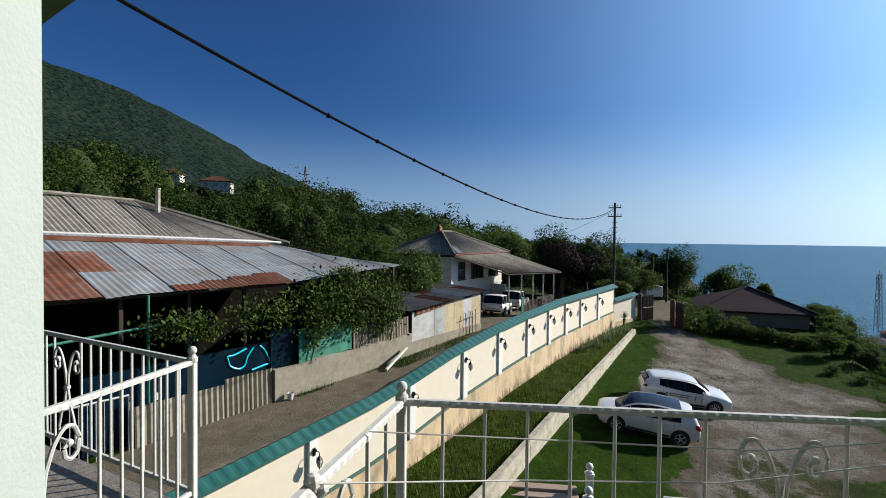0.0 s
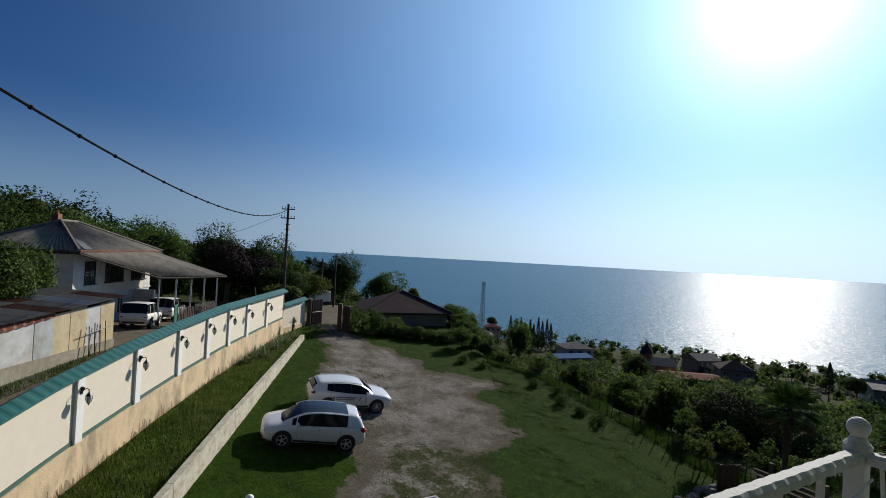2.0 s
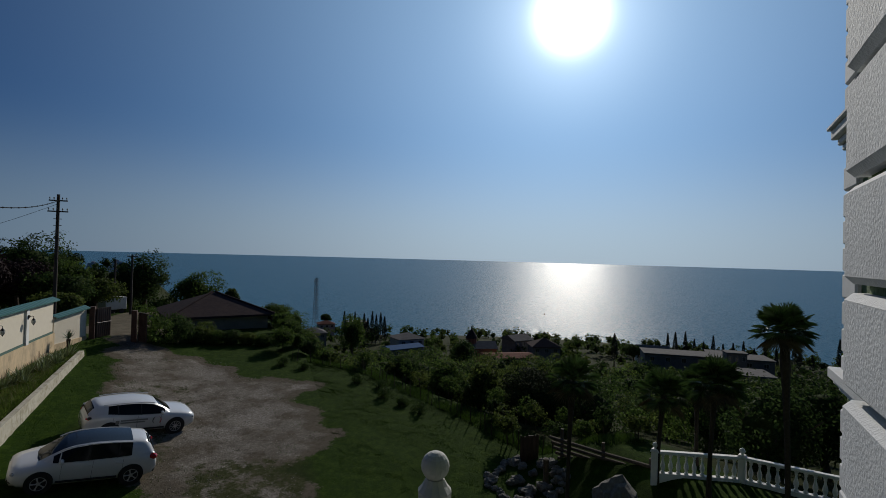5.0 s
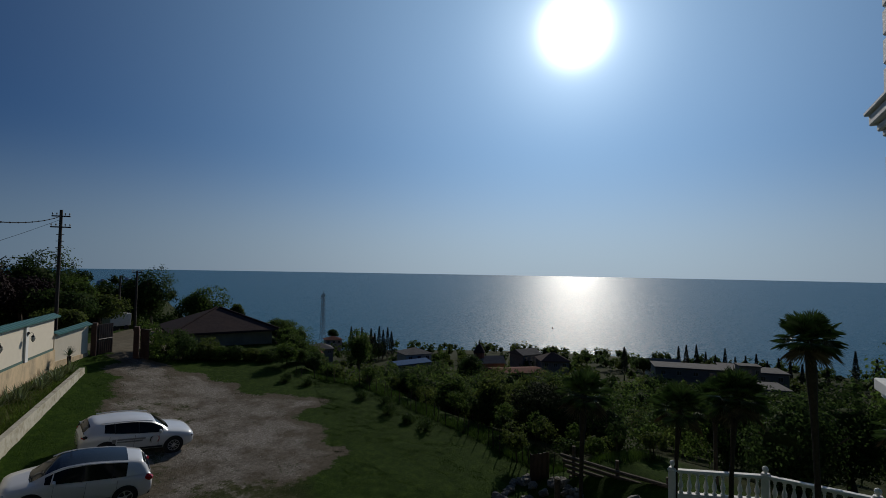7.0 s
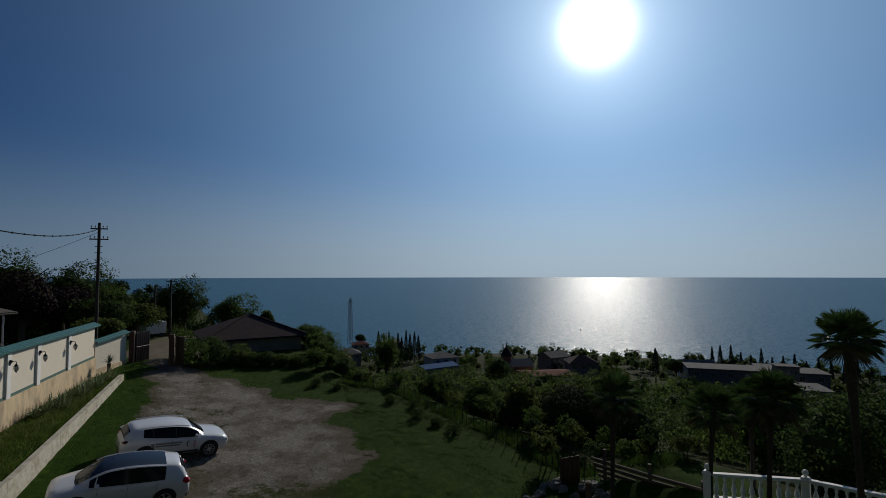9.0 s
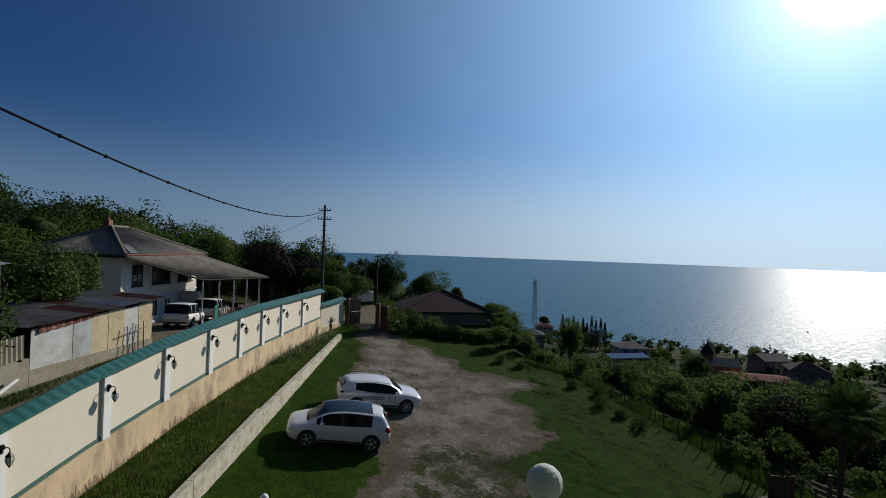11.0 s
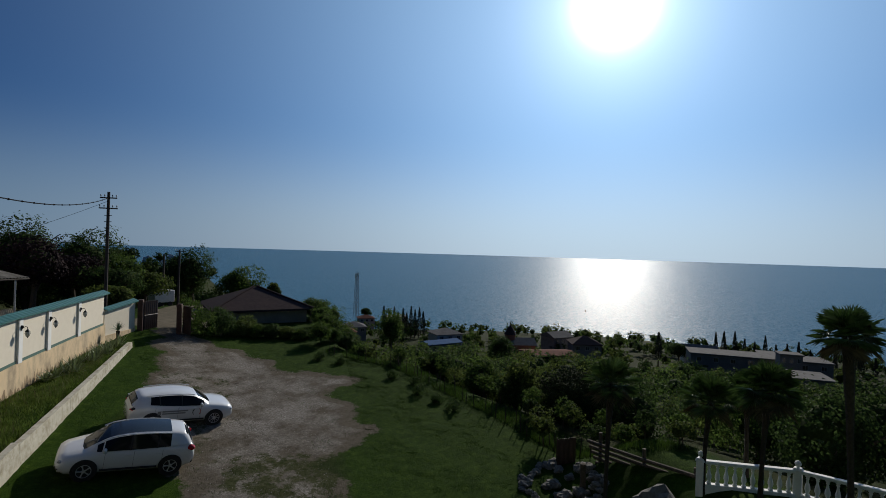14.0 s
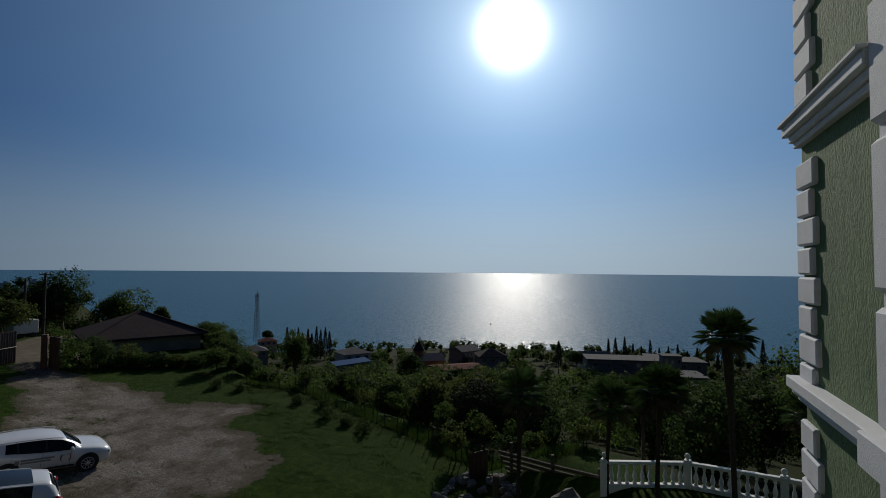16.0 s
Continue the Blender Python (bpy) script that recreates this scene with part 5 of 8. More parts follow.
put("footing", strip(-2.0, 4.5, 3.74, 3.98, lambda s: 3.2 + (s + 1.95) * 0.01, lambda s: lane_z(s) - 0.4, 6), M_CONC, shed)
put("side_wall", box(-1.97, -1.92, 3.85, 7.6, 2.4, 4.7), M_DARKWOOD, shed)
put("end_wall", box(4.40, 4.45, 3.85, 7.6, 2.4, 5.0), M_OLDTIN[2], shed)
put("back_wall", box(-1.97, 4.45, 7.55, 7.6, 2.4, 5.2), M_DARKWOOD, shed)
for k in range(8):
    a, b = -2.5 + k * 0.93, -2.5 + (k + 1) * 0.93 + 0.03
    for row in range(2):
        y0, y1 = 3.45 + row * 2.15, 3.45 + (row + 1) * 2.15 + 0.1
        z = lambda s, y: 4.80 + (s + 2) * 0.06 + (y - 3.45) * 0.05 + 0.02 * row
        put("roof_sheet", corrugated((a, y0, z(a, y0)), (b, y0, z(b, y0)), (a, y1, z(a, y1)), (b, y1, z(b, y1)), 0.15, 0.035), M_RUST if (k * 3 + row * 5) % 4 == 1 else M_SLATE if k != 5 else M_ZINC, shed)
put("torn_flap", corrugated((-1.7, 3.70, 4.45), (0.8, 3.72, 4.70), (-1.7, 3.74, 4.72), (0.8, 3.76, 4.90), 0.4, 0.06), M_RUST, shed, "torn rusty flap")
for k in range(4):
    put("lean_bar", tube([(2.5 + k * 0.35, 3.5, lane_z(3) - 0.05), (2.6 + k * 0.35, 3.62, 4.1 + 0.1 * (k % 2))], 0.02, 5), M_IRONBLACK, shed)
put("lean_rail", tube([(2.3, 3.55, 3.8), (3.9, 3.55, 3.95)], 0.02, 5), M_IRONBLACK, shed)

# ---- old two-storey house with carport ----
def window_in(parent, m, w, h, panes=2, frame_mat=None, sill=True):
    """A window at m: x along the wall, y outwards negative, z up; origin at the middle of its sill."""
    fm = frame_mat or M_WHITE
    wn_ = put("window", moved(join(box(-w / 2, -w / 2 + 0.06, -0.03, 0.05, 0, h), box(w / 2 - 0.06, w / 2, -0.03, 0.05, 0, h), box(-w / 2, w / 2, -0.03, 0.05, 0, 0.06), box(-w / 2, w / 2, -0.03, 0.05, h - 0.06, h), *[box(-w / 2 + w * k / panes - 0.025, -w / 2 + w * k / panes + 0.025, -0.025, 0.04, 0.05, h - 0.05) for k in range(1, panes)]), m), fm, parent)
    for k in range(panes):
        put("pane", moved(box(-w / 2 + 0.03 + (w - 0.06) * k / panes, -w / 2 + 0.03 + (w - 0.06) * (k + 1) / panes, -0.004, 0.012, 0.03, h - 0.03), m), M_WINDOW, wn_)
    if sill:
        put("sill", moved(box(-w / 2 - 0.06, w / 2 + 0.06, -0.10, 0.04, -0.06, 0), m), fm, wn_)
    return wn_


HO = Matrix.Translation((9.9, 9.6, 0)) @ Matrix.Rotation(radians(5), 4, "Z")      # lane-side corner, in the wall's frame
house = thing("old_house", WM @ HO, "old limewashed two-storey house with grey corrugated hipped roof", "house")
zg = 2.0
put("upper_wall", box(0, 9.2, 0, 5.2, zg + 2.45, 7.0), M_LIMEWASH, house)
put("lower_wall", box(0.02, 9.18, 0.02, 5.18, zg - 1.0, zg + 2.43), M_PALEBLUE, house)
put("string_course", box(-0.05, 9.25, -0.05, 5.25, zg + 2.38, zg + 2.5), M_LIMEWASH, house)
apex0, apex1 = Vector((2.9, 2.6, 8.75)), Vector((4.6, 2.6, 8.75))
ev_ = 0.55
cor = [Vector((-ev_, -ev_, 7.05)), Vector((9.2 + ev_, -ev_, 7.05)), Vector((9.2 + ev_, 5.2 + ev_, 7.05)), Vector((-ev_, 5.2 + ev_, 7.05))]


def hip_side(parent, a, b, ta, tb, n, mt, name="roof_sheet"):
    for k in range(n):
        p0, p1 = a.lerp(b, k / n), a.lerp(b, (k + 1) / n)
        q0, q1 = ta.lerp(tb, k / n), ta.lerp(tb, (k + 1) / n)
        if (q1 - q0).length < 1e-4:
            q1 = q0 + (p1 - p0) * 0.002
        put(name, corrugated(p0, p1, q0, q1, 0.26, 0.075), mt, parent)


hip_side(house, cor[0], cor[1], apex0, apex1, 9, M_SLATE)
hip_side(house, cor[1], cor[2], apex1, apex1, 8, M_SLATE)
hip_side(house, cor[2], cor[3], apex1, apex0, 9, M_SLATE)
hip_side(house, cor[3], cor[0], apex0, apex0, 8, M_SLATE)
for a, b in ((cor[0], apex0), (cor[1], apex1), (cor[3], apex0), (apex0, apex1)):
    put("ridge_cap", tube([a + Vector((0, 0, 0.06)), b + Vector((0, 0, 0.06))], 0.09, 6), M_SLATE, house)
put("valley_patch", corrugated(cor[0] + Vector((0.5, 0, 0.10)), cor[0] + Vector((1.3, 0, 0.10)), cor[0] + Vector((1.5, 1.2, 0.65)), cor[0] + Vector((2.1, 1.2, 0.65)), 0.18, 0.03), M_ZINC, house, "bright zinc patch")
put("eave_board", join(box(-ev_, 9.2 + ev_, -ev_, -ev_ + 0.04, 6.85, 7.0), box(-ev_, -ev_ + 0.04, -ev_, 5.2 + ev_, 6.85, 7.0)), M_DARKWOOD, house)
ch = put("chimney", cbox(2.75, 3.2, 2.7, 3.1, 8.3, 9.2, 0.02), M_BRICKRED, house, "small red brick chimney")
put("chimney_pot", turned([(0.12, 9.2), (0.10, 9.4)], 8, (2.98, 2.9, 0)), M_BRICKRED, ch)
for x, w, pn in ((1.6, 1.1, 2), (4.3, 2.2, 4), (7.4, 2.0, 4)):
    window_in(house, Matrix.Translation((x, 0, zg + 3.05)), w, 1.35, pn, M_DARKWOOD)
for x in (2.0, 3.6, 5.2):
    window_in(house, Matrix.Translation((x, 0.02, zg + 0.9)), 0.75, 1.15, 2)
window_in(house, Matrix.Translation((0.0, 3.2, zg + 3.1)) @ Matrix.Rotation(-math.pi / 2, 4, "Z"), 1.1, 1.2, 2)
for k in range(8):
    put("stair_step", box(7.0 + k * 0.28, 7.3 + k * 0.28, -1.3, -0.02, zg - 0.6, zg + 2.35 - k * 0.29), M_LIMEWASH, house)

carport = thing("carport", WM @ HO, "lean-to carport with grey corrugated roof on thin posts", "carport")
CP_A, CP_D = Vector((-0.5, -0.55, 6.99)), Vector((8.9, -0.5, 7.0))
CP_B, CP_C = Vector((5.0, -2.5, 5.45)), Vector((12.2, -4.6, 5.32))
n = 9
for k in range(n):
    put("roof_sheet", corrugated(CP_B.lerp(CP_C, k / n), CP_B.lerp(CP_C, (k + 1) / n), CP_A.lerp(CP_D, k / n), CP_A.lerp(CP_D, (k + 1) / n), 0.26, 0.06), M_SLATE, carport)
for a_, b_ in ((CP_A, CP_B), (CP_B, CP_C), (CP_C, CP_D)):
    put("edge_beam", tube([a_ - Vector((0, 0, 0.11)), b_ - Vector((0, 0, 0.11))], 0.06, 5), M_DARKWOOD, carport)
put("flashing", tube([CP_A + Vector((0, 0, 0.04)), CP_D + Vector((0, 0, 0.04))], 0.07, 5), M_RUST, carport, "rusty brown flashing strip")
for q in (0.02, 0.24, 0.45, 0.65, 0.86):
    p = CP_B.lerp(CP_C, q)
    put("post", tube([(p.x, p.y + 0.1, 1.2), (p.x, p.y + 0.1, p.z - 0.1)], 0.055, 7), M_GREYPAINT, carport)
put("brace", tube([(8.8, -3.4, 3.5), (8.2, -3.3, 5.2)], 0.035, 6), M_DARKWOOD, carport)

brown_fence = thing("board_fence", WM, "low dark brown board fence before the carport", "fence")
for k in range(44):
    s = 12.6 + k * 0.16
    o = 5.0 - (s - 12.6) * 0.22
    put("board", cbox(s, s + 0.145, o - 0.012, o + 0.012, gz(s, o) - 0.1, gz(s, o) + 1.25, 0.004), M_BROWNMETAL, brown_fence)
fgate = thing("mesh_gate", WM, "small green mesh gate beside the parked off-roader", "gate")
put("gate_frame", tube([(11.5, 4.6, 2.7), (11.5, 4.6, 4.0), (12.5, 4.9, 4.0), (12.5, 4.9, 2.7), (11.5, 4.6, 2.75)], 0.03, 6), M_GREENPIPE, fgate)
put("mesh_sheet", corrugated((11.5, 4.62, 2.75), (12.5, 4.92, 2.75), (11.5, 4.62, 3.98), (12.5, 4.92, 3.98), 0.1, 0.02), M_GREENPIPE, fgate)
stack = thing("sheet_stack", WM, "grey corrugated sheets leaning in a row under the carport", "roof sheets")
for k in range(3):
    s = 18.6 + k * 1.0
    put("leaning_sheet", corrugated((s, 6.4, 2.0), (s + 1.1, 6.2, 2.0), (s + 0.15, 6.8, 3.3), (s + 1.0, 6.6, 3.3), 0.17, 0.04), M_CORRFENCE, stack)


# ---- plants ----
def tree(s, o, h, r, seed, leaf, label, n=260, per=9, size=0.16, trunk=None, world=None, squash=1.0, low=0.32, base=None):
    """A tree with a tapered trunk, limbs and a crown of many leaves."""
    g = np.random.default_rng(seed)
    p = Vector(world) if world else W(s, o)
    z = float(ground_z(p.x, p.y)) if base is None else base
    t = thing("tree", pose(p.x, p.y, z), label, "tree")
    ch = h * (1 - low)
    cz = h - ch * 0.5
    top = Vector((g.normal() * 0.1 * r, g.normal() * 0.1 * r, cz))
    tr = trunk or 0.035 * h
    limbs = [tube([(0, 0, -0.4), (0.02, 0, h * 0.12), top * 0.55 + Vector((0, 0, 0)), top], [tr * 1.4, tr, tr * 0.75, tr * 0.35], 8)]
    for k in range(6):
        a = 2 * math.pi * (k + g.uniform()) / 6
        st = top * g.uniform(0.4, 0.7)
        en = Vector((math.cos(a) * r * 0.7, math.sin(a) * r * 0.7, cz + g.uniform(-0.15, 0.3) * ch))
        limbs.append(tube([st, st.lerp(en, 0.5) + Vector((0, 0, 0.06 * h)), en], [tr * 0.5, tr * 0.32, tr * 0.12], 5))
    put("trunk", join(*limbs), M_BARK, t)
    pts, out = clump_cloud(g, int(n * 1.3), per, (r, r, ch * 0.55 * squash), r * 0.11)
    v, f = leaves(pts + np.array([top.x, top.y, cz]), size * 0.85, g, out=out)
    # solid core painted with the crown's inner shade, closes gaps between leaves
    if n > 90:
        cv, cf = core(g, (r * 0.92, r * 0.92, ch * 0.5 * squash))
        inner = new("shade_core", fast_mesh("shade_core", cv + np.array([top.x, top.y, cz]), cf, M_CROWNSHADE))
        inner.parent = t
    crown = new("crown", fast_mesh("crown", v, f, leaf))
    crown.parent = t
    return t


# trees behind the old house and towards the gate
for s, o, h, r, leaf, lab in (
        (24.0, 17.5, 7.4, 3.4, M_LEAFDARK, "dense dark green tree behind the old house"),
        (30.0, 15.5, 8.2, 3.6, M_LEAF, "dense green tree behind the old house"),
        (35.0, 12.0, 8.4, 3.4, M_LEAFDARK, "dense dark green tree beyond the carport"),
        (38.0, 8.8, 7.6, 3.0, M_LEAFDARK, "dense dark green tree beyond the carport"),
        (41.0, 6.2, 5.4, 2.4, M_LEAF, "rounded green tree beside the lane"),
        (32.5, 7.2, 5.6, 2.6, M_LEAFPURPLE, "purple-leaved shrub tree beside the carport"),
        (28.6, 8.6, 6.6, 2.6, M_LEAFPURPLE, "purple-leaved shrub tree beside the carport"),
        (31.0, 3.6, 4.4, 2.4, M_LEAFDARK, "low dark shrub tree by the lane"),
        (27.0, 2.2, 2.8, 1.6, M_LEAFPALE, "pale green roadside shrub near the utility pole"),
        (36.0, 2.6, 4.0, 2.2, M_LEAFPALE, "pale green roadside shrub near the utility pole"),
        (16.5, 16.0, 7.4, 3.4, M_LEAF, "dense green tree behind the old house"),
        (6.5, 14.5, 6.0, 2.8, M_LEAF, "green tree between barn and old house"),
        (2.2, 7.4, 4.6, 2.0, M_VINE, "leafy green tree above the tin shed"),
        (4.9, 8.0, 4.2, 1.6, M_LEAF, "leafy green tree above the tin shed")):
    tree(s, o, h, r, int(s * 7 + o * 13), leaf, lab, 330, 10, 0.22 if s > 8 else 0.16)

# trees and poles beyond the gate, by the sea-side house
for x, y, h, r, leaf, lab in (
        (23.3, 72.0, 8.6, 3.6, M_LEAFDARK, "spreading dark tree beyond the gate"),
        (21.0, 73.0, 6.6, 2.4, M_LEAFDARK, "spreading dark tree beyond the gate"),
        (27.4, 67.0, 5.4, 3.3, M_LEAF, "broad green tree behind the hipped house"),
        (32.0, 66.0, 3.3, 1.2, M_LEAFPALE, "broad green tree behind the hipped house")):
    tree(0, 0, h, r, int(x * 5), leaf, lab, 320, 10, 0.27, world=(x, y, 0), low=0.15)

# hedge bushes in front of the hipped house
bush_at = [(22.9, -4.9, 1.5, 1.2), (23.4, -6.1, 1.7, 1.2), (23.9, -7.3, 1.2, 1.0), (24.2, -8.5, 0.95, 0.9), (24.1, -9.6, 1.0, 0.85), (23.9, -10.8, 0.8, 0.75), (23.4, -12.0, 0.75, 0.7), (25.0, -5.6, 1.9, 1.4), (25.2, -7.6, 1.1, 1.1), (24.4, -4.0, 2.2, 1.0)]
for i, (s, o, h, r) in enumerate(bush_at):
    g = np.random.default_rng(300 + i)
    p = W(s, o)
    b = thing("bush", pose(p.x, p.y, gz(s, o)), "dense green garden bush at the lawn's far edge", "bush", "hedge bushes")
    pts, out = clump_cloud(g, 240, 9, (r, r, h * 0.62), 0.14)
    v, f = leaves(pts + np.array([0, 0, h * 0.45]), 0.11, g, out=out)
    c = new("foliage", fast_mesh("foliage", v, f, (M_LEAF, M_LEAFDARK, M_LEAFPALE)[i % 3]))
    c.parent = b
    put("stem", tube([(0, 0, -0.2), (0.05, 0, h * 0.5)], 0.04, 6), M_BARK, b)

# young orchard trees and stakes along the lawn's outer edge
g0 = np.random.default_rng(77)
for i in range(30):
    s = 19.5 - i * 0.72 + g0.uniform(-0.2, 0.2)
    o = float(lawn_edge(s)) - g0.uniform(1.6, 3.8)
    h, r = g0.uniform(0.9, 1.7), g0.uniform(0.4, 0.75)
    tree(s, o, h, r, 500 + i, (M_LEAF, M_LEAFPALE, M_LEAF, M_LEAFDARK)[i % 4], "young fruit tree behind the staked lawn edge", 70, 8, 0.11, 0.03, low=0.25)
for i in range(16):
    s = 18.0 - i * 1.5
    o = float(lawn_edge(s)) - 4.2 - g0.uniform(0, 2.5)
    if s < 7.0:
        continue
    tree(s, o, g0.uniform(2.2, 3.4), g0.uniform(1.1, 1.7), 700 + i, (M_LEAF, M_LEAFDARK, M_LEAFPALE)[i % 3], "leafy tree on the slope below the lawn", 210, 9, 0.17, low=0.2)
stake_mesh = mesh_of("stake", *turned([(0.026, -0.3), (0.022, 0.8), (0.016, 0.85)], 6), M_DARKWOOD)
stakes = thing("stake_fence", None, "row of thin wooden stakes along the lawn's edge", "fence")
for i in range(34):
    s = 19.2 - i * 0.56
    o = float(lawn_edge(s)) + 0.15 * math.sin(i * 1.7)
    p = W(s, o, gz(s, o))
    ob = new("stake", stake_mesh)
    ob.parent = stakes
    ob.matrix_basis = pose(p.x, p.y, p.z, 4 * math.sin(i * 2.1), 4 * math.cos(i * 1.3), i * 40)
for z in (0.4, 0.74):
    put("wire", tube([W(19.2 - i * 0.56, float(lawn_edge(19.2 - i * 0.56)) + 0.15 * math.sin(i * 1.7), gz(19.2 - i * 0.56, float(lawn_edge(19.2 - i * 0.56))) + z) for i in range(34)], 0.004, 4), M_IRONBLACK, stakes)

# shrubs and small trees hiding the bank at the lawn's far corner
for i in range(26):
    s = 20.5 + 0.62 * i + g0.uniform(-0.3, 0.3)
    o = float(lawn_edge(s)) - g0.uniform(-0.3, 3.4)
    h = g0.uniform(0.9, 2.0) if s < 27 else g0.uniform(1.4, 2.8)
    tree(s, o, h, h * g0.uniform(0.5, 0.7), 800 + i, (M_LEAF, M_LEAFDARK, M_LEAF, M_LEAFPALE)[i % 4], "leafy shrub on the bank at the lawn's far corner", 120, 9, 0.13, 0.04, low=0.05)

# low shrubs on the lawn beside the stakes
for i, (s, o, r) in enumerate(((13.2, -17.6, 0.45), (10.2, -18.6, 0.5), (8.9, -19.4, 0.4), (7.6, -20.0, 0.5), (12.0, -18.9, 0.5), (16.6, -14.6, 0.4), (17.6, -13.3, 0.45))):
    g = np.random.default_rng(900 + i)
    p = W(s, o)
    b = thing("bush", pose(p.x, p.y, gz(s, o)), "small dark round shrub on the lawn", "bush", "lawn shrubs")
    pts, out = clump_cloud(g, 70, 8, (r, r, r * 0.8), 0.08)
    v, f = leaves(pts + np.array([0, 0, r * 0.5]), 0.075, g, out=out)
    c = new("foliage", fast_mesh("foliage", v, f, M_LEAFDARK))
    c.parent = b
    put("stem", tube([(0, 0, -0.1), (0, 0, r * 0.6)], 0.03, 5), M_BARK, b)
# whitish shrub and the big round dark tree
tree(2.9, -22.9, 1.6, 0.75, 41, M_LEAFPALE, "small pale silvery fruit tree at the lawn's corner", 130, 8, 0.10, 0.04, low=0.3)
tree(0, 0, 6.9, 3.3, 43, M_LEAFROUND, "big dense dark rounded tree at the lawn corner", 1900, 12, 0.12, 0.24, world=(27.6, 17.0, 0), low=0.06, base=-4.8)
tree(0, 0, 5.0, 2.0, 44, M_LEAFDARK, "dense dark tree below the garden", 420, 10, 0.14, world=(27.5, 13.4, 0), low=0.08, base=-3.6)
tree(0, 0, 5.2, 2.4, 45, M_LEAF, "leafy tree below the garden", 420, 10, 0.15, world=(29.0, 8.0, 0), low=0.08, base=-2.5)
tree(0, 0, 6.0, 2.6, 46, M_LEAFDARK, "leafy tree below the garden", 420, 10, 0.16, world=(30.0, 3.2, 0), low=0.08, base=-2.5)
tree(0, 0, 7.6, 2.7, 47, M_LEAF, "tall leafy tree beside the house", 480, 10, 0.16, world=(27.5, 0.4, 0), low=0.08, base=-1.5)
tree(0, 0, 6.0, 2.2, 48, M_LEAFDARK, "tall leafy tree beside the house", 420, 10, 0.15, world=(25.0, 4.4, 0), low=0.08, base=-2.0)


# woods on the slope and on the hillside
def woods(name, places, leaf, label, seed, per_tree, size):
    g = np.random.default_rng(seed)
    vs, fs, cs, cfs, k, ck = [], [], [], [], 0, 0
    for x, y, r, h in places:
        z = float(ground_z(x, y))
        d = math.hypot(x - EYE.x, y - EYE.y)
        n = int(per_tree * min(1.5, max(0.3, 85 / d)))
        mid = np.array([x, y, z + h * 0.5])
        pts, out = clump_cloud(g, max(6, n // 9), 9, (r, r, h * 0.5), r * 0.115)
        v, f = leaves(pts + mid, size * max(0.55, min(2.3, d / 85)), g, out=out)
        vs.append(v)
        fs.append(f + k)
        k += len(v)
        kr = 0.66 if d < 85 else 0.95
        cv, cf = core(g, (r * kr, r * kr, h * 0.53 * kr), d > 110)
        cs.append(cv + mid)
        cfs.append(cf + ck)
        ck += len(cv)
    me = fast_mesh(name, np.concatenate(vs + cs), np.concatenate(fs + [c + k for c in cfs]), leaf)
    me.materials.append(M_CROWNSHADE)
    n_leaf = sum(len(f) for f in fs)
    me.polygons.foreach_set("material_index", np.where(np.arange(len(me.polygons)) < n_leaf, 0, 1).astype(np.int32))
    return tagged(new(name, me), label, "woods", kind="stuff")


g1_ = np.random.default_rng(5)
slope_a, slope_b, slope_c = [], [], []
while len(slope_a) + len(slope_b) + len(slope_c) < 900:
    az = g1_.uniform(30, 122)
    d = 32 + 300 * g1_.uniform() ** 1.25
    x, y = EYE.x + d * math.sin(radians(az)), EYE.y + d * math.cos(radians(az))
    q = Vector((x, y, 0)) - C0
    if q.dot(N) > float(lawn_edge(q.dot(U))) - 5 or (az > 84 and d < 36) or (54 < az < 65 and d < 42):
        continue
    h = g1_.uniform(2.2, 4.2) if d < 60 else g1_.uniform(3.5, 7.0)
    (slope_a, slope_b, slope_c)[g1_.integers(0, 3)].append((x, y, h * g1_.uniform(0.4, 0.6), h))
woods("slope_woods", slope_a, M_LEAF, "mixed green trees covering the slope down to the village", 61, 600, 0.28)
woods("slope_woods", slope_b, M_LEAFDARK, "dark trees covering the slope down to the village", 62, 600, 0.28)
woods("slope_woods", slope_c, M_LEAFPALE, "pale green trees on the slope down to the village", 63, 560, 0.28)
hill_a, hill_b, hill_c = [], [], []
while len(hill_a) + len(hill_b) + len(hill_c) < 900:
    az = g1_.uniform(-92, 20)
    d = 42 + 330 * g1_.uniform() ** 1.5
    x, y = EYE.x + d * math.sin(radians(az)), EYE.y + d * math.cos(radians(az))
    q = Vector((x, y, 0)) - C0
    if q.dot(N) < 19.5 and not (q.dot(U) > 34 and q.dot(N) > 4):
        continue
    h = g1_.uniform(5.5, 11.5) if q.dot(N) > 26 else g1_.uniform(3.5, 6)
    if d > 90 and (-49 < az < -43.5 or -39 < az < -28.5):
        h *= 0.42
    if -37.5 < az < -28.5 and d < 190:
        h = min(h, EYE.z + d * 0.094 - float(ground_z(x, y)))
        if h < 1.5:
            continue
    (hill_a, hill_b, hill_c)[g1_.integers(0, 3)].append((x, y, h * g1_.uniform(0.4, 0.62), h))
woods("hill_woods", hill_a, M_HILL[0], "broad-leaved trees covering the hillside", 64, 1000, 0.34)
woods("hill_woods", hill_b, M_HILL[1], "dark broad-leaved trees covering the hillside", 65, 1000, 0.34)
woods("hill_woods", hill_c, M_HILL[2], "light green trees covering the hillside", 66, 950, 0.34)

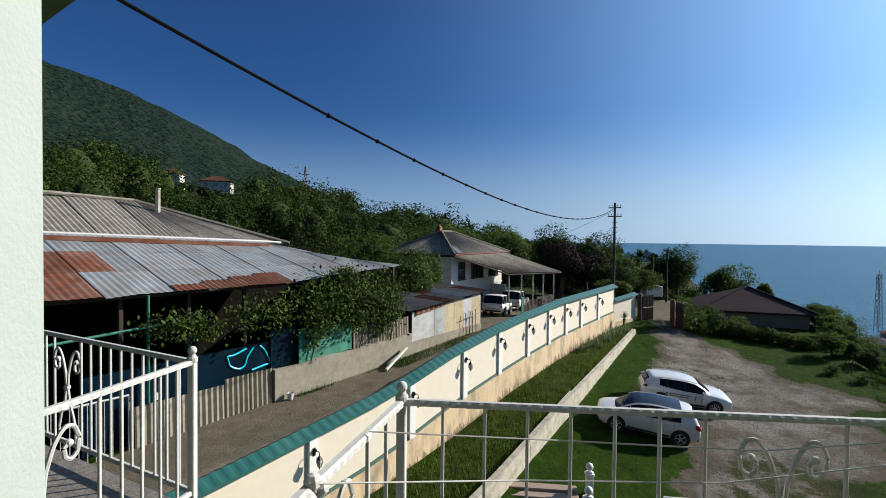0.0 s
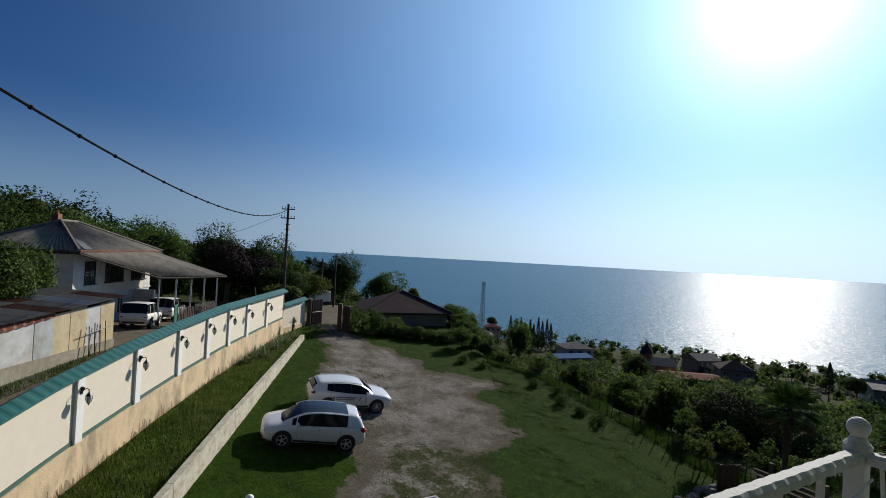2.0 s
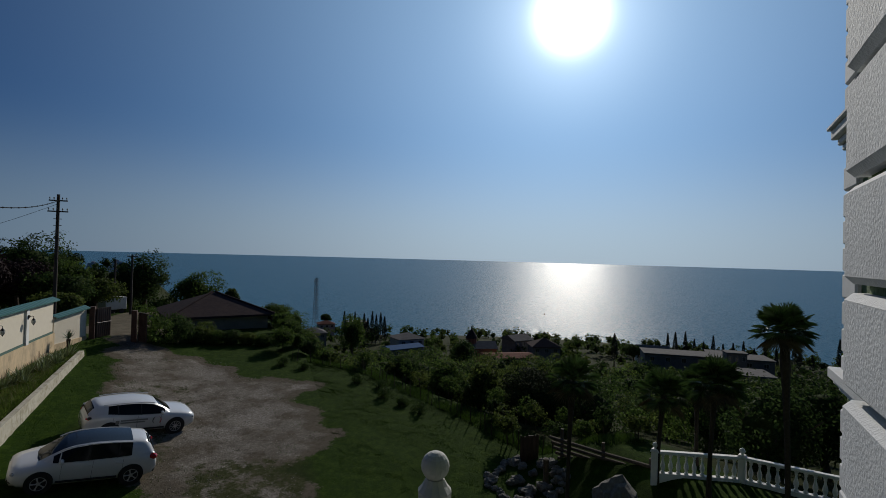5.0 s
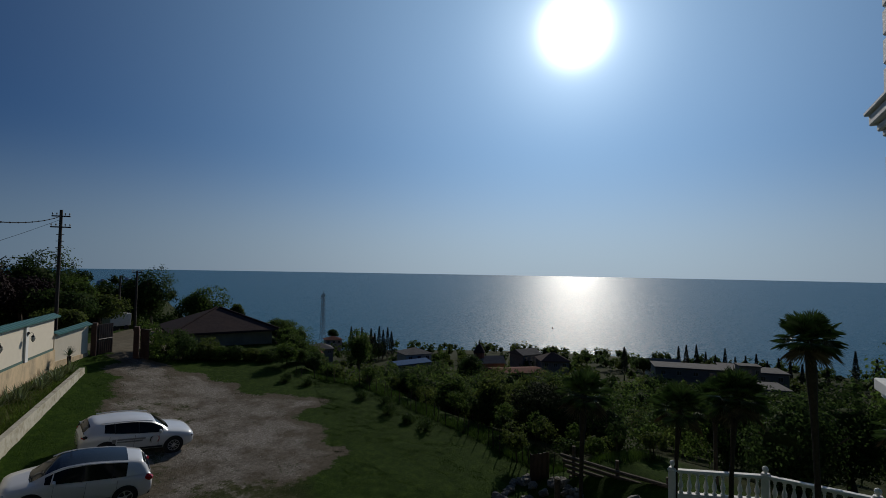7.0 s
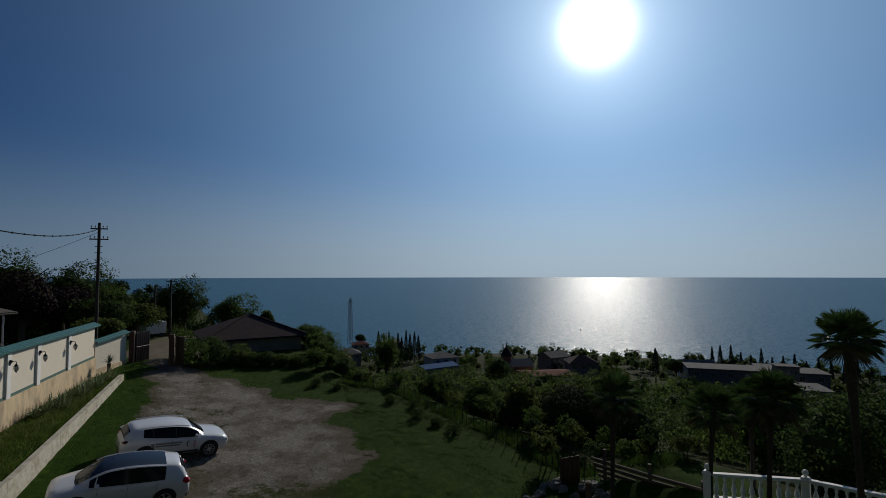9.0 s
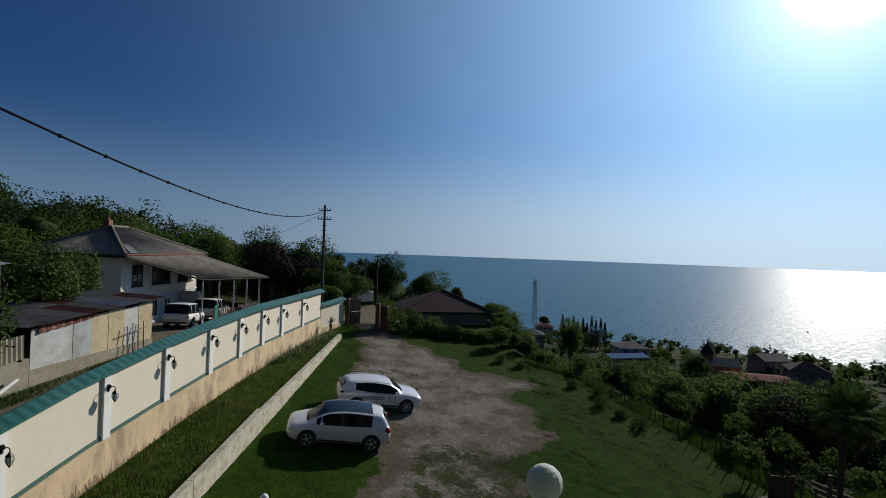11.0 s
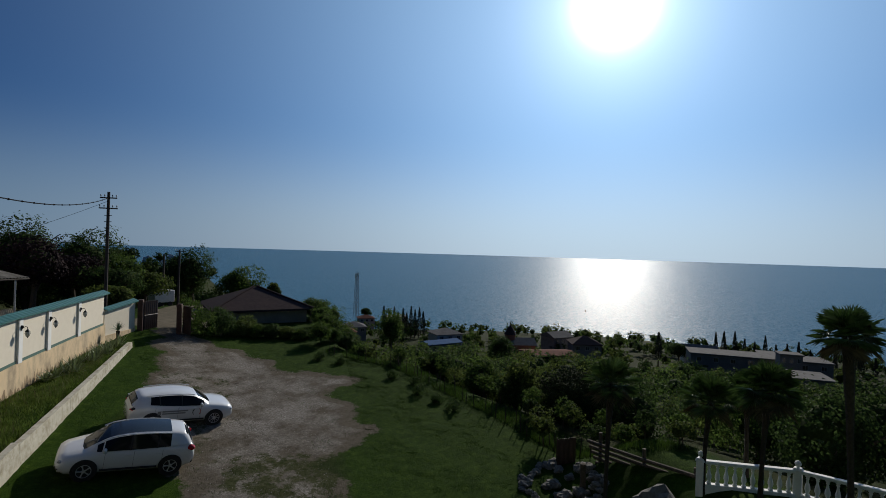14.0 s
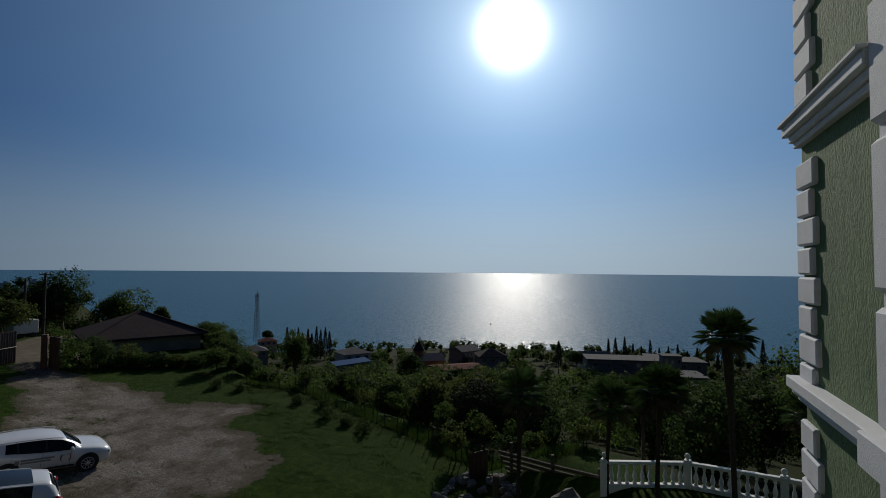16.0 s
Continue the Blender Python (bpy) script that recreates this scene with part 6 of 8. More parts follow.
# grape vine over the barn front
vine = thing("grape_vine", WM, "lush green grape vine hanging over the barn front", "vine")
g = np.random.default_rng(15)
cloud = []
for s, z, rs, rz, n in ((-13.3, 5.55, 1.1, 0.45, 420), (-12.4, 5.3, 0.6, 0.4, 200), (-10.9, 5.6, 0.8, 0.6, 420), (-9.8, 5.6, 0.6, 0.7, 300), (-8.3, 5.7, 0.9, 0.9, 600), (-7.4, 5.9, 0.9, 1.0, 700), (-6.3, 5.9, 0.9, 1.05, 800), (-5.2, 5.6, 0.9, 1.1, 800), (-4.2, 5.4, 0.8, 1.2, 700), (-3.3, 5.3, 0.6, 1.1, 400), (-7.6, 4.75, 0.9, 0.45, 400), (-5.9, 4.8, 0.8, 0.5, 350), (-4.2, 4.35, 0.7, 0.5, 350), (-8.2, 4.3, 0.25, 0.7, 120), (-6.5, 6.75, 0.7, 0.25, 200)):
    q = g.normal(size=(n, 3)) * np.array([rs * 0.5, 0.2, rz * 0.5]) + np.array([s, 3.62, z])
    cloud.append(q)
cloud = np.concatenate(cloud)
v, f = leaves(cloud, 0.12, g, 0.6, out=np.array([0, -0.6, 0.35]) + g.normal(size=cloud.shape) * 0.7)
fo = new("foliage", fast_mesh("foliage", v, f, M_VINE))
fo.parent = vine
for a, b, zb in ((-13.9, -12.6, 5.9), (-10.9, -9.6, 6.0), (-8.2, -7.2, 6.3), (-5.6, -4.6, 6.4), (-3.6, -3.0, 6.3)):
    put("stem", tube([(a, 3.75, 3.4 if a > -9 else 5.3), ((a + b) / 2, 3.7, 4.9 if a > -9 else 5.6), (b, 3.7, zb)], 0.03, 6), M_BARK, vine)


# strap-leaved plants on the planted strip
def strap_plant(m, n, length, width, seed, label, category, leaf, trunk=0.0, droop=0.5, group=""):
    g = np.random.default_rng(seed)
    t = thing("plant", m, label, category, group)
    blades = []
    for i in range(n):
        a = 2 * math.pi * i * 0.381966
        e = radians(g.uniform(18, 80))
        L = length * g.uniform(0.7, 1.15)
        d = Vector((math.cos(a) * math.cos(e), math.sin(a) * math.cos(e), math.sin(e)))
        side = Vector((-math.sin(a), math.cos(a), 0))
        v, f = [], []
        for k in range(5):
            u = k / 4
            p = d * L * u - Vector((0, 0, droop * L * u * u * math.cos(e))) + Vector((0, 0, trunk))
            w = width * (0.55 + 0.9 * u if u < 0.5 else 2.0 * (1 - u)) * 0.5
            v += [p - side * max(w, 0.002), p + side * max(w, 0.002)]
        f = [(2 * k, 2 * k + 1, 2 * k + 3, 2 * k + 2) for k in range(4)]
        blades.append((v, f))
    put("foliage", join(*blades), leaf, t)
    if trunk:
        put("trunk", turned([(0.10, -0.2), (0.09, trunk * 0.6), (0.12, trunk)], 8), M_PALMTRUNK, t)
    return t


M_IRIS = mat("iris_leaf", (0.16, 0.20, 0.09), (0.10, 0.14, 0.05), 3, 0.6, vary=-0.4, translucent=0.2)
M_YUCCA = mat("yucca_leaf", (0.10, 0.15, 0.08), (0.07, 0.11, 0.055), 3, 0.5, vary=-0.3)
g = np.random.default_rng(31)
for i in range(34):
    s = 9.3 + 8.2 * i / 34 + g.uniform(-0.2, 0.2)
    o = -0.45 - g.uniform(0, 0.85)
    p = W(s, o)
    strap_plant(pose(p.x, p.y, gz(s, o) - 0.03, 0, 0, g.uniform(0, 360)), 15, g.uniform(0.55, 0.85), 0.07, 1000 + i, "clump of upright sword-shaped iris leaves beside the wall", "plant", M_IRIS, 0, 0.12, "iris clumps")
p = W(18.1, -0.75)
strap_plant(pose(p.x, p.y, gz(18.1, -0.75)), 46, 0.62, 0.045, 2001, "small yucca with a short trunk by the gate", "plant", M_YUCCA, 0.75, 0.25)
for s, o, L in ((-11.6, -0.9, 0.85), (-10.1, -1.2, 0.8)):
    p = W(s, o)
    strap_plant(pose(p.x, p.y, gz(s, o)), 52, L, 0.05, int(2100 + s), "spiky green yucca rosette at the wall's foot", "plant", M_YUCCA, 0.1, 0.2)


def blades(name, places, height, width, leaf, label, seed):
    """Grass blades as one mesh."""
    g = np.random.default_rng(seed)
    p = np.asarray(places)
    n = len(p)
    a = g.uniform(0, 2 * np.pi, n)
    side = np.stack([np.cos(a), np.sin(a), np.zeros(n)], 1)
    lean = np.stack([-np.sin(a), np.cos(a), np.zeros(n)], 1) * g.uniform(0.1, 0.7, (n, 1))
    h = height * g.uniform(0.5, 1.3, (n, 1))
    tip = p + lean * h + np.array([0, 0, 1.0]) * h
    v = np.stack([p - side * width, p + side * width, tip], 1).reshape(-1, 3)
    f = np.arange(n * 3).reshape(-1, 3)
    return tagged(new(name, fast_mesh(name, v, f, leaf)), label, "grass", kind="stuff")


M_BLADE = mat("grass_blade", (0.055, 0.10, 0.016), (0.034, 0.068, 0.010), 0.6, 0.6, vary=-0.4, translucent=0.3, spec=0.2)
M_LAWN = mat("lawn_blade", (0.038, 0.076, 0.008), (0.015, 0.036, 0.004), 0.9, 0.7, vary=-0.4, translucent=0.2, spec=0.15)
M_TERRACE = mat("uncut_grass", (0.155, 0.215, 0.042), (0.055, 0.095, 0.016), 1.6, 0.7, vary=-0.45, translucent=0.3, spec=0.1)
M_STALK = mat("dry_weed", (0.16, 0.15, 0.06), (0.10, 0.12, 0.04), 1, 0.8, vary=-0.3, translucent=0.2, spec=0.2)


def scatter(n, s0, s1, lo, hi, seed, keep=None, thin=-1.6):
    g = np.random.default_rng(seed)
    s = g.uniform(s0, s1, n)
    u = g.uniform(0, 1, n)
    o = lo(s) + (hi(s) - lo(s)) * u
    patch = np.sin(s * 1.3 + 2 * np.sin(o * 0.9)) + np.sin(o * 1.7 - s * 0.8)
    ok = g.uniform(thin, 1.2, n) < patch
    if keep is not None:
        ok &= keep(s, o)
    s, o = s[ok], o[ok]
    x, y = C0.x + U.x * s + N.x * o, C0.y + U.y * s + N.y * o
    return np.stack([x, y, ground_z(x, y) - 0.02], 1)


blades("terrace_grass", scatter(95000, -12, 17.5, lambda s: ledge_o(s) + 0.2, lambda s: s * 0 - 0.15, 71, None, -2.6), 0.13, 0.017, M_TERRACE, "rough uncut grass on the planted strip", 72)
blades("terrace_weeds", scatter(2600, -12, 17.5, lambda s: ledge_o(s) + 0.25, lambda s: s * 0 - 0.2, 73), 0.42, 0.012, M_STALK, "tall weeds on the planted strip", 74)
blades("lawn_grass", scatter(120000, -4, 19, lambda s: lawn_edge(s), lambda s: s * 0 - 15.0, 75), 0.045, 0.010, M_LAWN, "short lawn grass beside the gravel", 76)
blades("verge_grass", scatter(30000, -4, 19, lambda s: s * 0 - 7.0, lambda s: ledge_o(s) - 0.15, 77, lambda s, o: o > -6.6 + 0.22 * np.maximum(s - 6, 0)), 0.05, 0.010, M_LAWN, "short lawn grass along the ledge", 78)
blades("lane_weeds", scatter(9000, -9, 6, lambda s: s * 0 + 2.7, lambda s: s * 0 + 3.6, 79, lambda s, o: (s > -4) | (o > 3.4)), 0.16, 0.013, M_BLADE, "weeds on the lane's verge below the shed", 80)
blades("gravel_tufts", scatter(26000, -6, 21, lambda s: s * 0 - 15.0, lambda s: s * 0 - 3.4, 83, lambda s, o: (np.sin(s * 2.9 + 1.7 * np.sin(o * 2.3)) + np.sin(o * 3.1 - s * 1.9) + 0.9 * ((s < 3.5) | (o > -6.5) | (o < -12.5)) > 1.35), -3.0), 0.07, 0.012, M_BLADE, "sparse tufts of grass growing through the gravel", 84)


def stones(places, label, seed):
    """Loose stones as small uneven lumps in one mesh."""
    g = np.random.default_rng(seed)
    p = np.asarray(places)
    n = len(p)
    r = 0.010 + 0.024 * g.uniform(0, 1, (n, 1, 1)) ** 3
    oct_ = np.array([(1, 0, 0), (0, 1, 0), (-1, 0, 0), (0, -1, 0), (0, 0, 0.8), (0, 0, -0.6)])
    v = p[:, None, :] + np.array([0, 0, 0.022]) + oct_[None] * r * g.uniform(0.6, 1.4, (n, 6, 1))
    f = np.array([(0, 1, 4), (1, 2, 4), (2, 3, 4), (3, 0, 4), (1, 0, 5), (2, 1, 5), (3, 2, 5), (0, 3, 5)])
    f = (np.arange(n)[:, None, None] * 6 + f[None]).reshape(-1, 3)
    return tagged(new("gravel_stones", fast_mesh("gravel_stones", v.reshape(-1, 3), f, M_STONE)), label, "stones", kind="stuff")


M_STONE = mat("gravel_stone", (0.30, 0.275, 0.245), (0.17, 0.155, 0.135), 6, 0.95, vary=-0.45, spec=0.1)
stones(scatter(9000, -6, 21, lambda s: s * 0 - 14.0, lambda s: s * 0 - 4.6, 85, lambda s, o: inside(GRAVEL, s, o) > 0.5), "loose pale stones scattered over the gravel", 86)
blades("edge_weeds", scatter(26000, -2, 20, lambda s: lawn_edge(s) - 1.9, lambda s: lawn_edge(s) + 0.15, 81), 0.2, 0.014, M_BLADE, "tall grass among the stakes", 82)


# ---- garden beside the house ----
def fan_palm(m, h, seed, label, n=34, L=0.95):
    g = np.random.default_rng(seed)
    t = thing("palm_tree", m, label, "palm")
    bend = Vector((g.uniform(-0.15, 0.15), g.uniform(-0.15, 0.15), 0))
    pts = [bend * (k / 8) ** 2 + Vector((0, 0, h * k / 8 - 0.3 * (k == 0))) for k in range(9)]
    put("trunk", tube(pts, [0.11, 0.08, 0.07, 0.065, 0.065, 0.07, 0.085, 0.12, 0.09], 9), M_PALMTRUNK, t)
    base = pts[-1]
    green, dead = [], []
    for i in range(n):
        a = 2 * math.pi * i * 0.381966 + g.uniform(-0.2, 0.2)
        e = radians(84 - 132 * (i / n) + g.uniform(-10, 10))
        d = Vector((math.cos(a) * math.cos(e), math.sin(a) * math.cos(e), math.sin(e)))
        side = Vector((-math.sin(a), math.cos(a), 0))
        up = side.cross(d).normalized() * -1
        pl = L * g.uniform(0.5, 0.7)
        tip = base + d * pl
        bits = [tube([base, tip], 0.012, 4)]
        R = L * g.uniform(0.55, 0.72)
        for k in range(23):
            w = radians(-118 + 236 * k / 22)
            q = d * math.cos(w) + side * math.sin(w)
            mid = tip + q * R * 0.55 + up * 0.03 * R * (1 - abs(w))
            end = tip + q * R * (1 - 0.18 * abs(w) / 2) - Vector((0, 0, R * (0.06 + 0.16 * g.uniform())))
            perp = d.cross(q).cross(q).normalized() if abs(w) > 0.05 else side
            ww = R * 0.030
            bits.append(([tip, mid - perp * ww, mid + perp * ww, end], [(0, 1, 3), (0, 3, 2)]))
        (green if e > radians(-28) else dead).append(join(*bits))
    put("frond_crown", join(*green), M_FROND, t)
    if dead:
        put("dry_skirt", join(*dead), M_DRYFROND, t, "dry hanging brown fronds")
    return t


M_DRYFROND = mat("dry_frond", (0.12, 0.09, 0.045), (0.07, 0.055, 0.03), 2, 0.8, vary=-0.3)
for x, y, zc, h, sd in ((15.74, 2.92, 6.35, 5.7, 1), (16.4, 9.2, 3.9, 3.3, 2), (18.6, 7.0, 3.45, 2.9, 3), (18.12, 5.28, 4.25, 3.6, 4), (20.6, 6.3, 3.3, 2.9, 5), (22.6, 1.3, 3.1, 2.7, 6)):
    zb = float(ground_z(x, y))
    fan_palm(pose(x, y, zb - 0.05, 0, 0, sd * 50), zc - zb, 3000 + sd, "fan palm with a shaggy trunk in the garden", 54 if sd in (1, 4) else 36, 0.64 if sd == 1 else 0.8)

# white balustrade
M_BALUS = mat("white_cast_stone", (0.74, 0.74, 0.73), (0.66, 0.66, 0.65), 6, 0.7, stain=(0.5, 0.5, 0.47), stain_amount=0.35)
bal = thing("balustrade", None, "white cast-stone balustrade around the garden terrace", "balustrade")
BP = [Vector((18.6, 7.07, 0)), Vector((20.2, 4.77, 0)), Vector((20.6, 2.07, 0)), Vector((20.8, -1.0, 0))]
b_prof = [(0.07, 0.0), (0.07, 0.05), (0.04, 0.07), (0.045, 0.10), (0.075, 0.20), (0.07, 0.28), (0.035, 0.42), (0.03, 0.5), (0.05, 0.53), (0.035, 0.56), (0.065, 0.60), (0.065, 0.64)]
baluster_mesh = mesh_of("baluster", *turned(b_prof, 10), M_BALUS, True)
zb0 = 0.6
for i, p in enumerate(BP):
    post = put("post", moved(join(cbox(-0.11, 0.11, -0.11, 0.11, -0.5, 0.92, 0.015), cbox(-0.13, 0.13, -0.13, 0.13, 0.80, 0.88, 0.015)), Matrix.Translation((p.x, p.y, zb0))), M_BALUS, bal)
    put("post_ball", turned([(0.05, 0.92), (0.04, 0.95), (0.08, 0.99), (0.095, 1.05), (0.07, 1.11), (0.02, 1.14)], 12, (p.x, p.y, zb0)), M_BALUS, post)
for a, b in zip(BP[:-1], BP[1:]):
    d = (b - a).normalized()
    m = Matrix.Translation((a.x, a.y, zb0)) @ Matrix.Rotation(math.atan2(d.y, d.x), 4, "Z")
    L = (b - a).length
    put("handrail", moved(cbox(0.1, L - 0.1, -0.10, 0.10, 0.76, 0.86, 0.02), m), M_BALUS, bal)
    put("base_course", moved(cbox(0.1, L - 0.1, -0.10, 0.10, -0.4, 0.12, 0.015), m), M_BALUS, bal)
    n = int((L - 0.3) / 0.235)
    for k in range(n):
        q = a + d * (0.25 + (L - 0.5) * k / max(1, n - 1))
        ob = new("baluster", baluster_mesh)
        ob.parent = bal
        ob.matrix_basis = Matrix.Translation((q.x, q.y, zb0 + 0.12))

# rocks: a ring border and a boulder
M_ROCK = mat("limestone_rock", (0.19, 0.18, 0.16), (0.10, 0.095, 0.085), 5, 0.95, bump=1.0, bump_scale=12, stain=(0.14, 0.13, 0.11), vary=0.25)


def rock_mesh(seed):
    g = np.random.default_rng(seed)
    bm = bmesh.new()
    bmesh.ops.create_icosphere(bm, subdivisions=3, radius=1.0)
    off = g.uniform(0, 50, 3)
    for v in bm.verts:
        v.co *= 1 + 0.45 * noise.noise(v.co * 1.3 + Vector(off)) + 0.22 * noise.noise(v.co * 3.1 + Vector(off)) + 0.10 * noise.noise(v.co * 8 + Vector(off))
        v.co.z *= 0.7
    me = bpy.data.meshes.new("rock")
    bm.to_mesh(me)
    bm.free()
    me.materials.append(M_ROCK)
    return me


rock_meshes = [rock_mesh(i) for i in range(5)]
g = np.random.default_rng(8)
ring = []
for i in range(26):
    a = radians(60 + 215 * i / 25)
    k_ = g.uniform(0.88, 1.12)
    ring.append((18.5 + 1.85 * k_ * math.cos(a), 11.9 + 1.5 * k_ * math.sin(a), g.uniform(0.09, 0.30)))
for i in range(24):
    ring.append((18.5 + g.uniform(-1.2, 1.3), 11.7 + g.uniform(-1.2, 1.0), g.uniform(0.07, 0.30)))
for i, (x, y, r) in enumerate(ring):
    ob = new("rock", rock_meshes[i % 5])
    ob.matrix_world = pose(x, y, float(ground_z(x, y)) + r * 0.25, 0, 0, i * 77) @ Matrix.Diagonal((r, r * g.uniform(0.7, 1.2), r, 1))
    tagged(ob, "pale rough limestone rock of the garden border", "rock", "border rocks")
boulder = new("boulder", rock_mesh(17))
bx, by = 17.6, 8.0
boulder.matrix_world = pose(bx, by, float(ground_z(bx, by)) + 0.35, 0, 0, 30) @ Matrix.Diagonal((0.75, 0.65, 0.9, 1))
tagged(boulder, "large pale limestone boulder in the garden", "boulder")
M_LOG = mat("old_timber", (0.10, 0.078, 0.056), (0.055, 0.043, 0.031), 5, 0.95, stretch=(0.3, 1, 1), bump=0.6)
logs = thing("log_fence", None, "low fence of weathered timber rails at the terrace edge", "fence")
la, lb = Vector((19.8, 11.4, 0)), Vector((19.25, 7.35, 0))
for k in range(5):
    z = 0.35 + k * 0.19 - 0.86
    put("rail", tube([la + Vector((0, 0.1 * k, z + 0.15)), la.lerp(lb, 0.5) + Vector((0, 0, z + 0.22)), lb + Vector((0, 0, z + 0.35))], 0.07, 7), M_LOG, logs)
for q in (0.03, 0.5, 0.97):
    c = la.lerp(lb, q)
    put("rail_post", tube([c + Vector((0.1, 0, -0.9)), c + Vector((0.1, 0, 0.85))], 0.07, 7), M_LOG, logs)
panel = thing("metal_panel", pose(19.75, 12.75, float(ground_z(19.75, 12.75)), 0, 0, -35), "dark rusty sheet-metal panel standing at the fence's end", "panel")
put("sheet", corrugated((-0.42, 0, -0.1), (0.42, 0, -0.1), (-0.42, 0, 1.05), (0.42, 0, 1.12), 0.2, 0.03), M_BROWNMETAL, panel)
put("stake", tube([(-0.40, 0.04, -0.3), (-0.40, 0.04, 1.1)], 0.03, 6), M_DARKWOOD, panel)
stump = thing("tree_stump", pose(18.3, 11.1, float(ground_z(18.3, 11.1))), "short dark stump post in the rock garden", "stump")
put("wood", turned([(0.14, -0.2), (0.11, 0.3), (0.12, 1.0), (0.02, 1.03)], 9), M_BARK, stump)

# newels with ball finials beside the garden steps
def newel_post(x, y, top):
    t = thing("newel_post", pose(x, y, top), "white newel post with a ball finial by the garden steps", "post", "newels by the steps")
    low = float(ground_z(x, y)) - top
    put("shaft", cbox(-0.12, 0.12, -0.12, 0.12, low - 0.3, -0.42, 0.015), M_BALUS, t)
    put("cap", join(cbox(-0.16, 0.16, -0.16, 0.16, -0.42, -0.34, 0.02), cbox(-0.10, 0.10, -0.10, 0.10, -0.34, -0.28, 0.02)), M_BALUS, t)
    put("ball", turned([(0.05, -0.28), (0.045, -0.25), (0.09, -0.22), (0.125, -0.16), (0.13, -0.11), (0.10, -0.04), (0.04, 0.0), (0.01, 0.005)], 14), M_BALUS, t, smooth=True)


newel_post(2.38, 16.85, 0.48)
newel_post(1.95, 14.45, 0.82)
M_STEP = mat("pinkish_paving", (0.34, 0.25, 0.20), (0.27, 0.20, 0.16), 6, 0.9, bump=0.4, stain=(0.20, 0.15, 0.12), stain_scale=1.5)
steps = thing("garden_steps", pose(0.65, 15.6, 0), "pinkish brown paved garden steps beside the newels", "steps")
for k in range(6):
    y0 = 1.35 - k * 0.42
    put("step", cbox(-1.75, 1.3, y0 - 0.40, y0, -1.4, float(ground_z(0.65, 16.9)) + 0.10 - k * 0.09, 0.015), M_STEP, steps)
M_CANOPY = mat("frosted_canopy_sheet", (0.30, 0.32, 0.32), (0.22, 0.24, 0.24), 3, 0.3, spec=0.5, stain=(0.14, 0.15, 0.13), stain_amount=0.5)
canopy = thing("garden_canopy", pose(5.0, 11.4, 0), "small garden canopy with a pale frame and frosted sheet roof", "canopy")
put("roof_sheet", box(-1.36, 1.36, -1.31, 1.31, 1.44, 1.455), M_CANOPY, canopy)
for x0, x1, y0, y1 in ((-1.42, 1.42, 1.33, 1.40), (-1.42, 1.42, -1.40, -1.33), (1.37, 1.43, -1.33, 1.33), (-1.43, -1.37, -1.33, 1.33)):
    put("frame_rail", cbox(x0, x1, y0, y1, 1.42, 1.50, 0.01), M_WHITE, canopy)
for x in (-1.39, 1.39):
    for y in (-1.36, 1.36):
        put("post", cbox(x - 0.04, x + 0.04, y - 0.04, y + 0.04, float(ground_z(5.0 + x, 11.4 + y)) - 0.1, 1.42, 0.008), M_WHITE, canopy)

# ---- the balcony and its house ----
M_FLOOR = mat("speckled_floor", (0.24, 0.22, 0.20), (0.10, 0.09, 0.085), 28, 0.7, bump=0.3, bump_scale=60)
FL = 6.30
RAIL = 7.364
house_main = thing("wall_house", None, "green roughcast house with white quoins and cornices", "house", kind="structure")
K, FAR = Vector((2.68, 1.145, 0)), Vector((8.50, 1.48, 0))      # corner of the main front; far corner of the set-back wing
fd = Vector((0.969, 0.247, 0)).normalized()                     # both fronts run this way
fn = Vector((-fd.y, fd.x, 0))
KM = Matrix.Translation(K) @ Matrix((fd, fn, (0, 0, 1))).transposed().to_4x4()
FM = Matrix.Translation(FAR) @ Matrix((fd, fn, (0, 0, 1))).transposed().to_4x4()
DOOR_L, DOOR_R, DOOR_T = -4.515, -2.25, 9.2                      # the balcony door's opening in the main front
put("front_wall", moved(box(DOOR_R, -0.002, -0.42, 0, -2.5, 13.0), KM), M_GREEN, house_main)
put("front_wall", moved(box(-12.0, DOOR_L, -0.42, 0, -2.5, 13.0), KM), M_GREEN, house_main)
put("lintel", moved(box(DOOR_L, DOOR_R, -0.42, 0, DOOR_T, 13.0), KM), M_GREEN, house_main)
put("spandrel", moved(box(DOOR_L, DOOR_R, -0.42, -0.01, -2.5, FL - 0.24), KM), M_GREEN, house_main)
put("end_wall", moved(box(-0.4, 0.0, -3.6, -0.422, -2.5, 13.0), KM), M_GREEN, house_main)
put("wing_wall", moved(box(-6.4, 0, -7.5, 0, -2.5, 13.5), FM), M_GREEN, house_main)
put("rear_wall", box(-9.0, 2.2, -7.0, -3.2, -2.5, 13.0), M_GREEN, house_main)
put("room_ceiling", moved(box(-7.0, -0.42, -4.2, -0.43, DOOR_T + 0.05, DOOR_T + 0.2), KM), M_JAMB, house_main)
put("roof", moved(box(-6.6, 0.4, -7.8, 0.4, 13.5, 13.8), FM), M_SLATE, house_main)


def quoins(m, skip):
    """Alternating long and short white quoin blocks up a corner, wrapped round it."""
    z, i = -1.9, 0
    while z < 13.0:
        w, w2 = (0.56, 0.30) if i % 2 else (0.43, 0.44)
        if not any(a < z + 0.15 < b for a, b in skip):
            put("quoin", moved(cbox(-w, 0.05, -w2, 0.055, z, z + 0.297, 0.022), m), M_QUOIN, house_main)
        z += 0.325
        i += 1


quoins(KM, ())
quoins(FM, ((6.36, 6.70), (9.28, 9.70)))
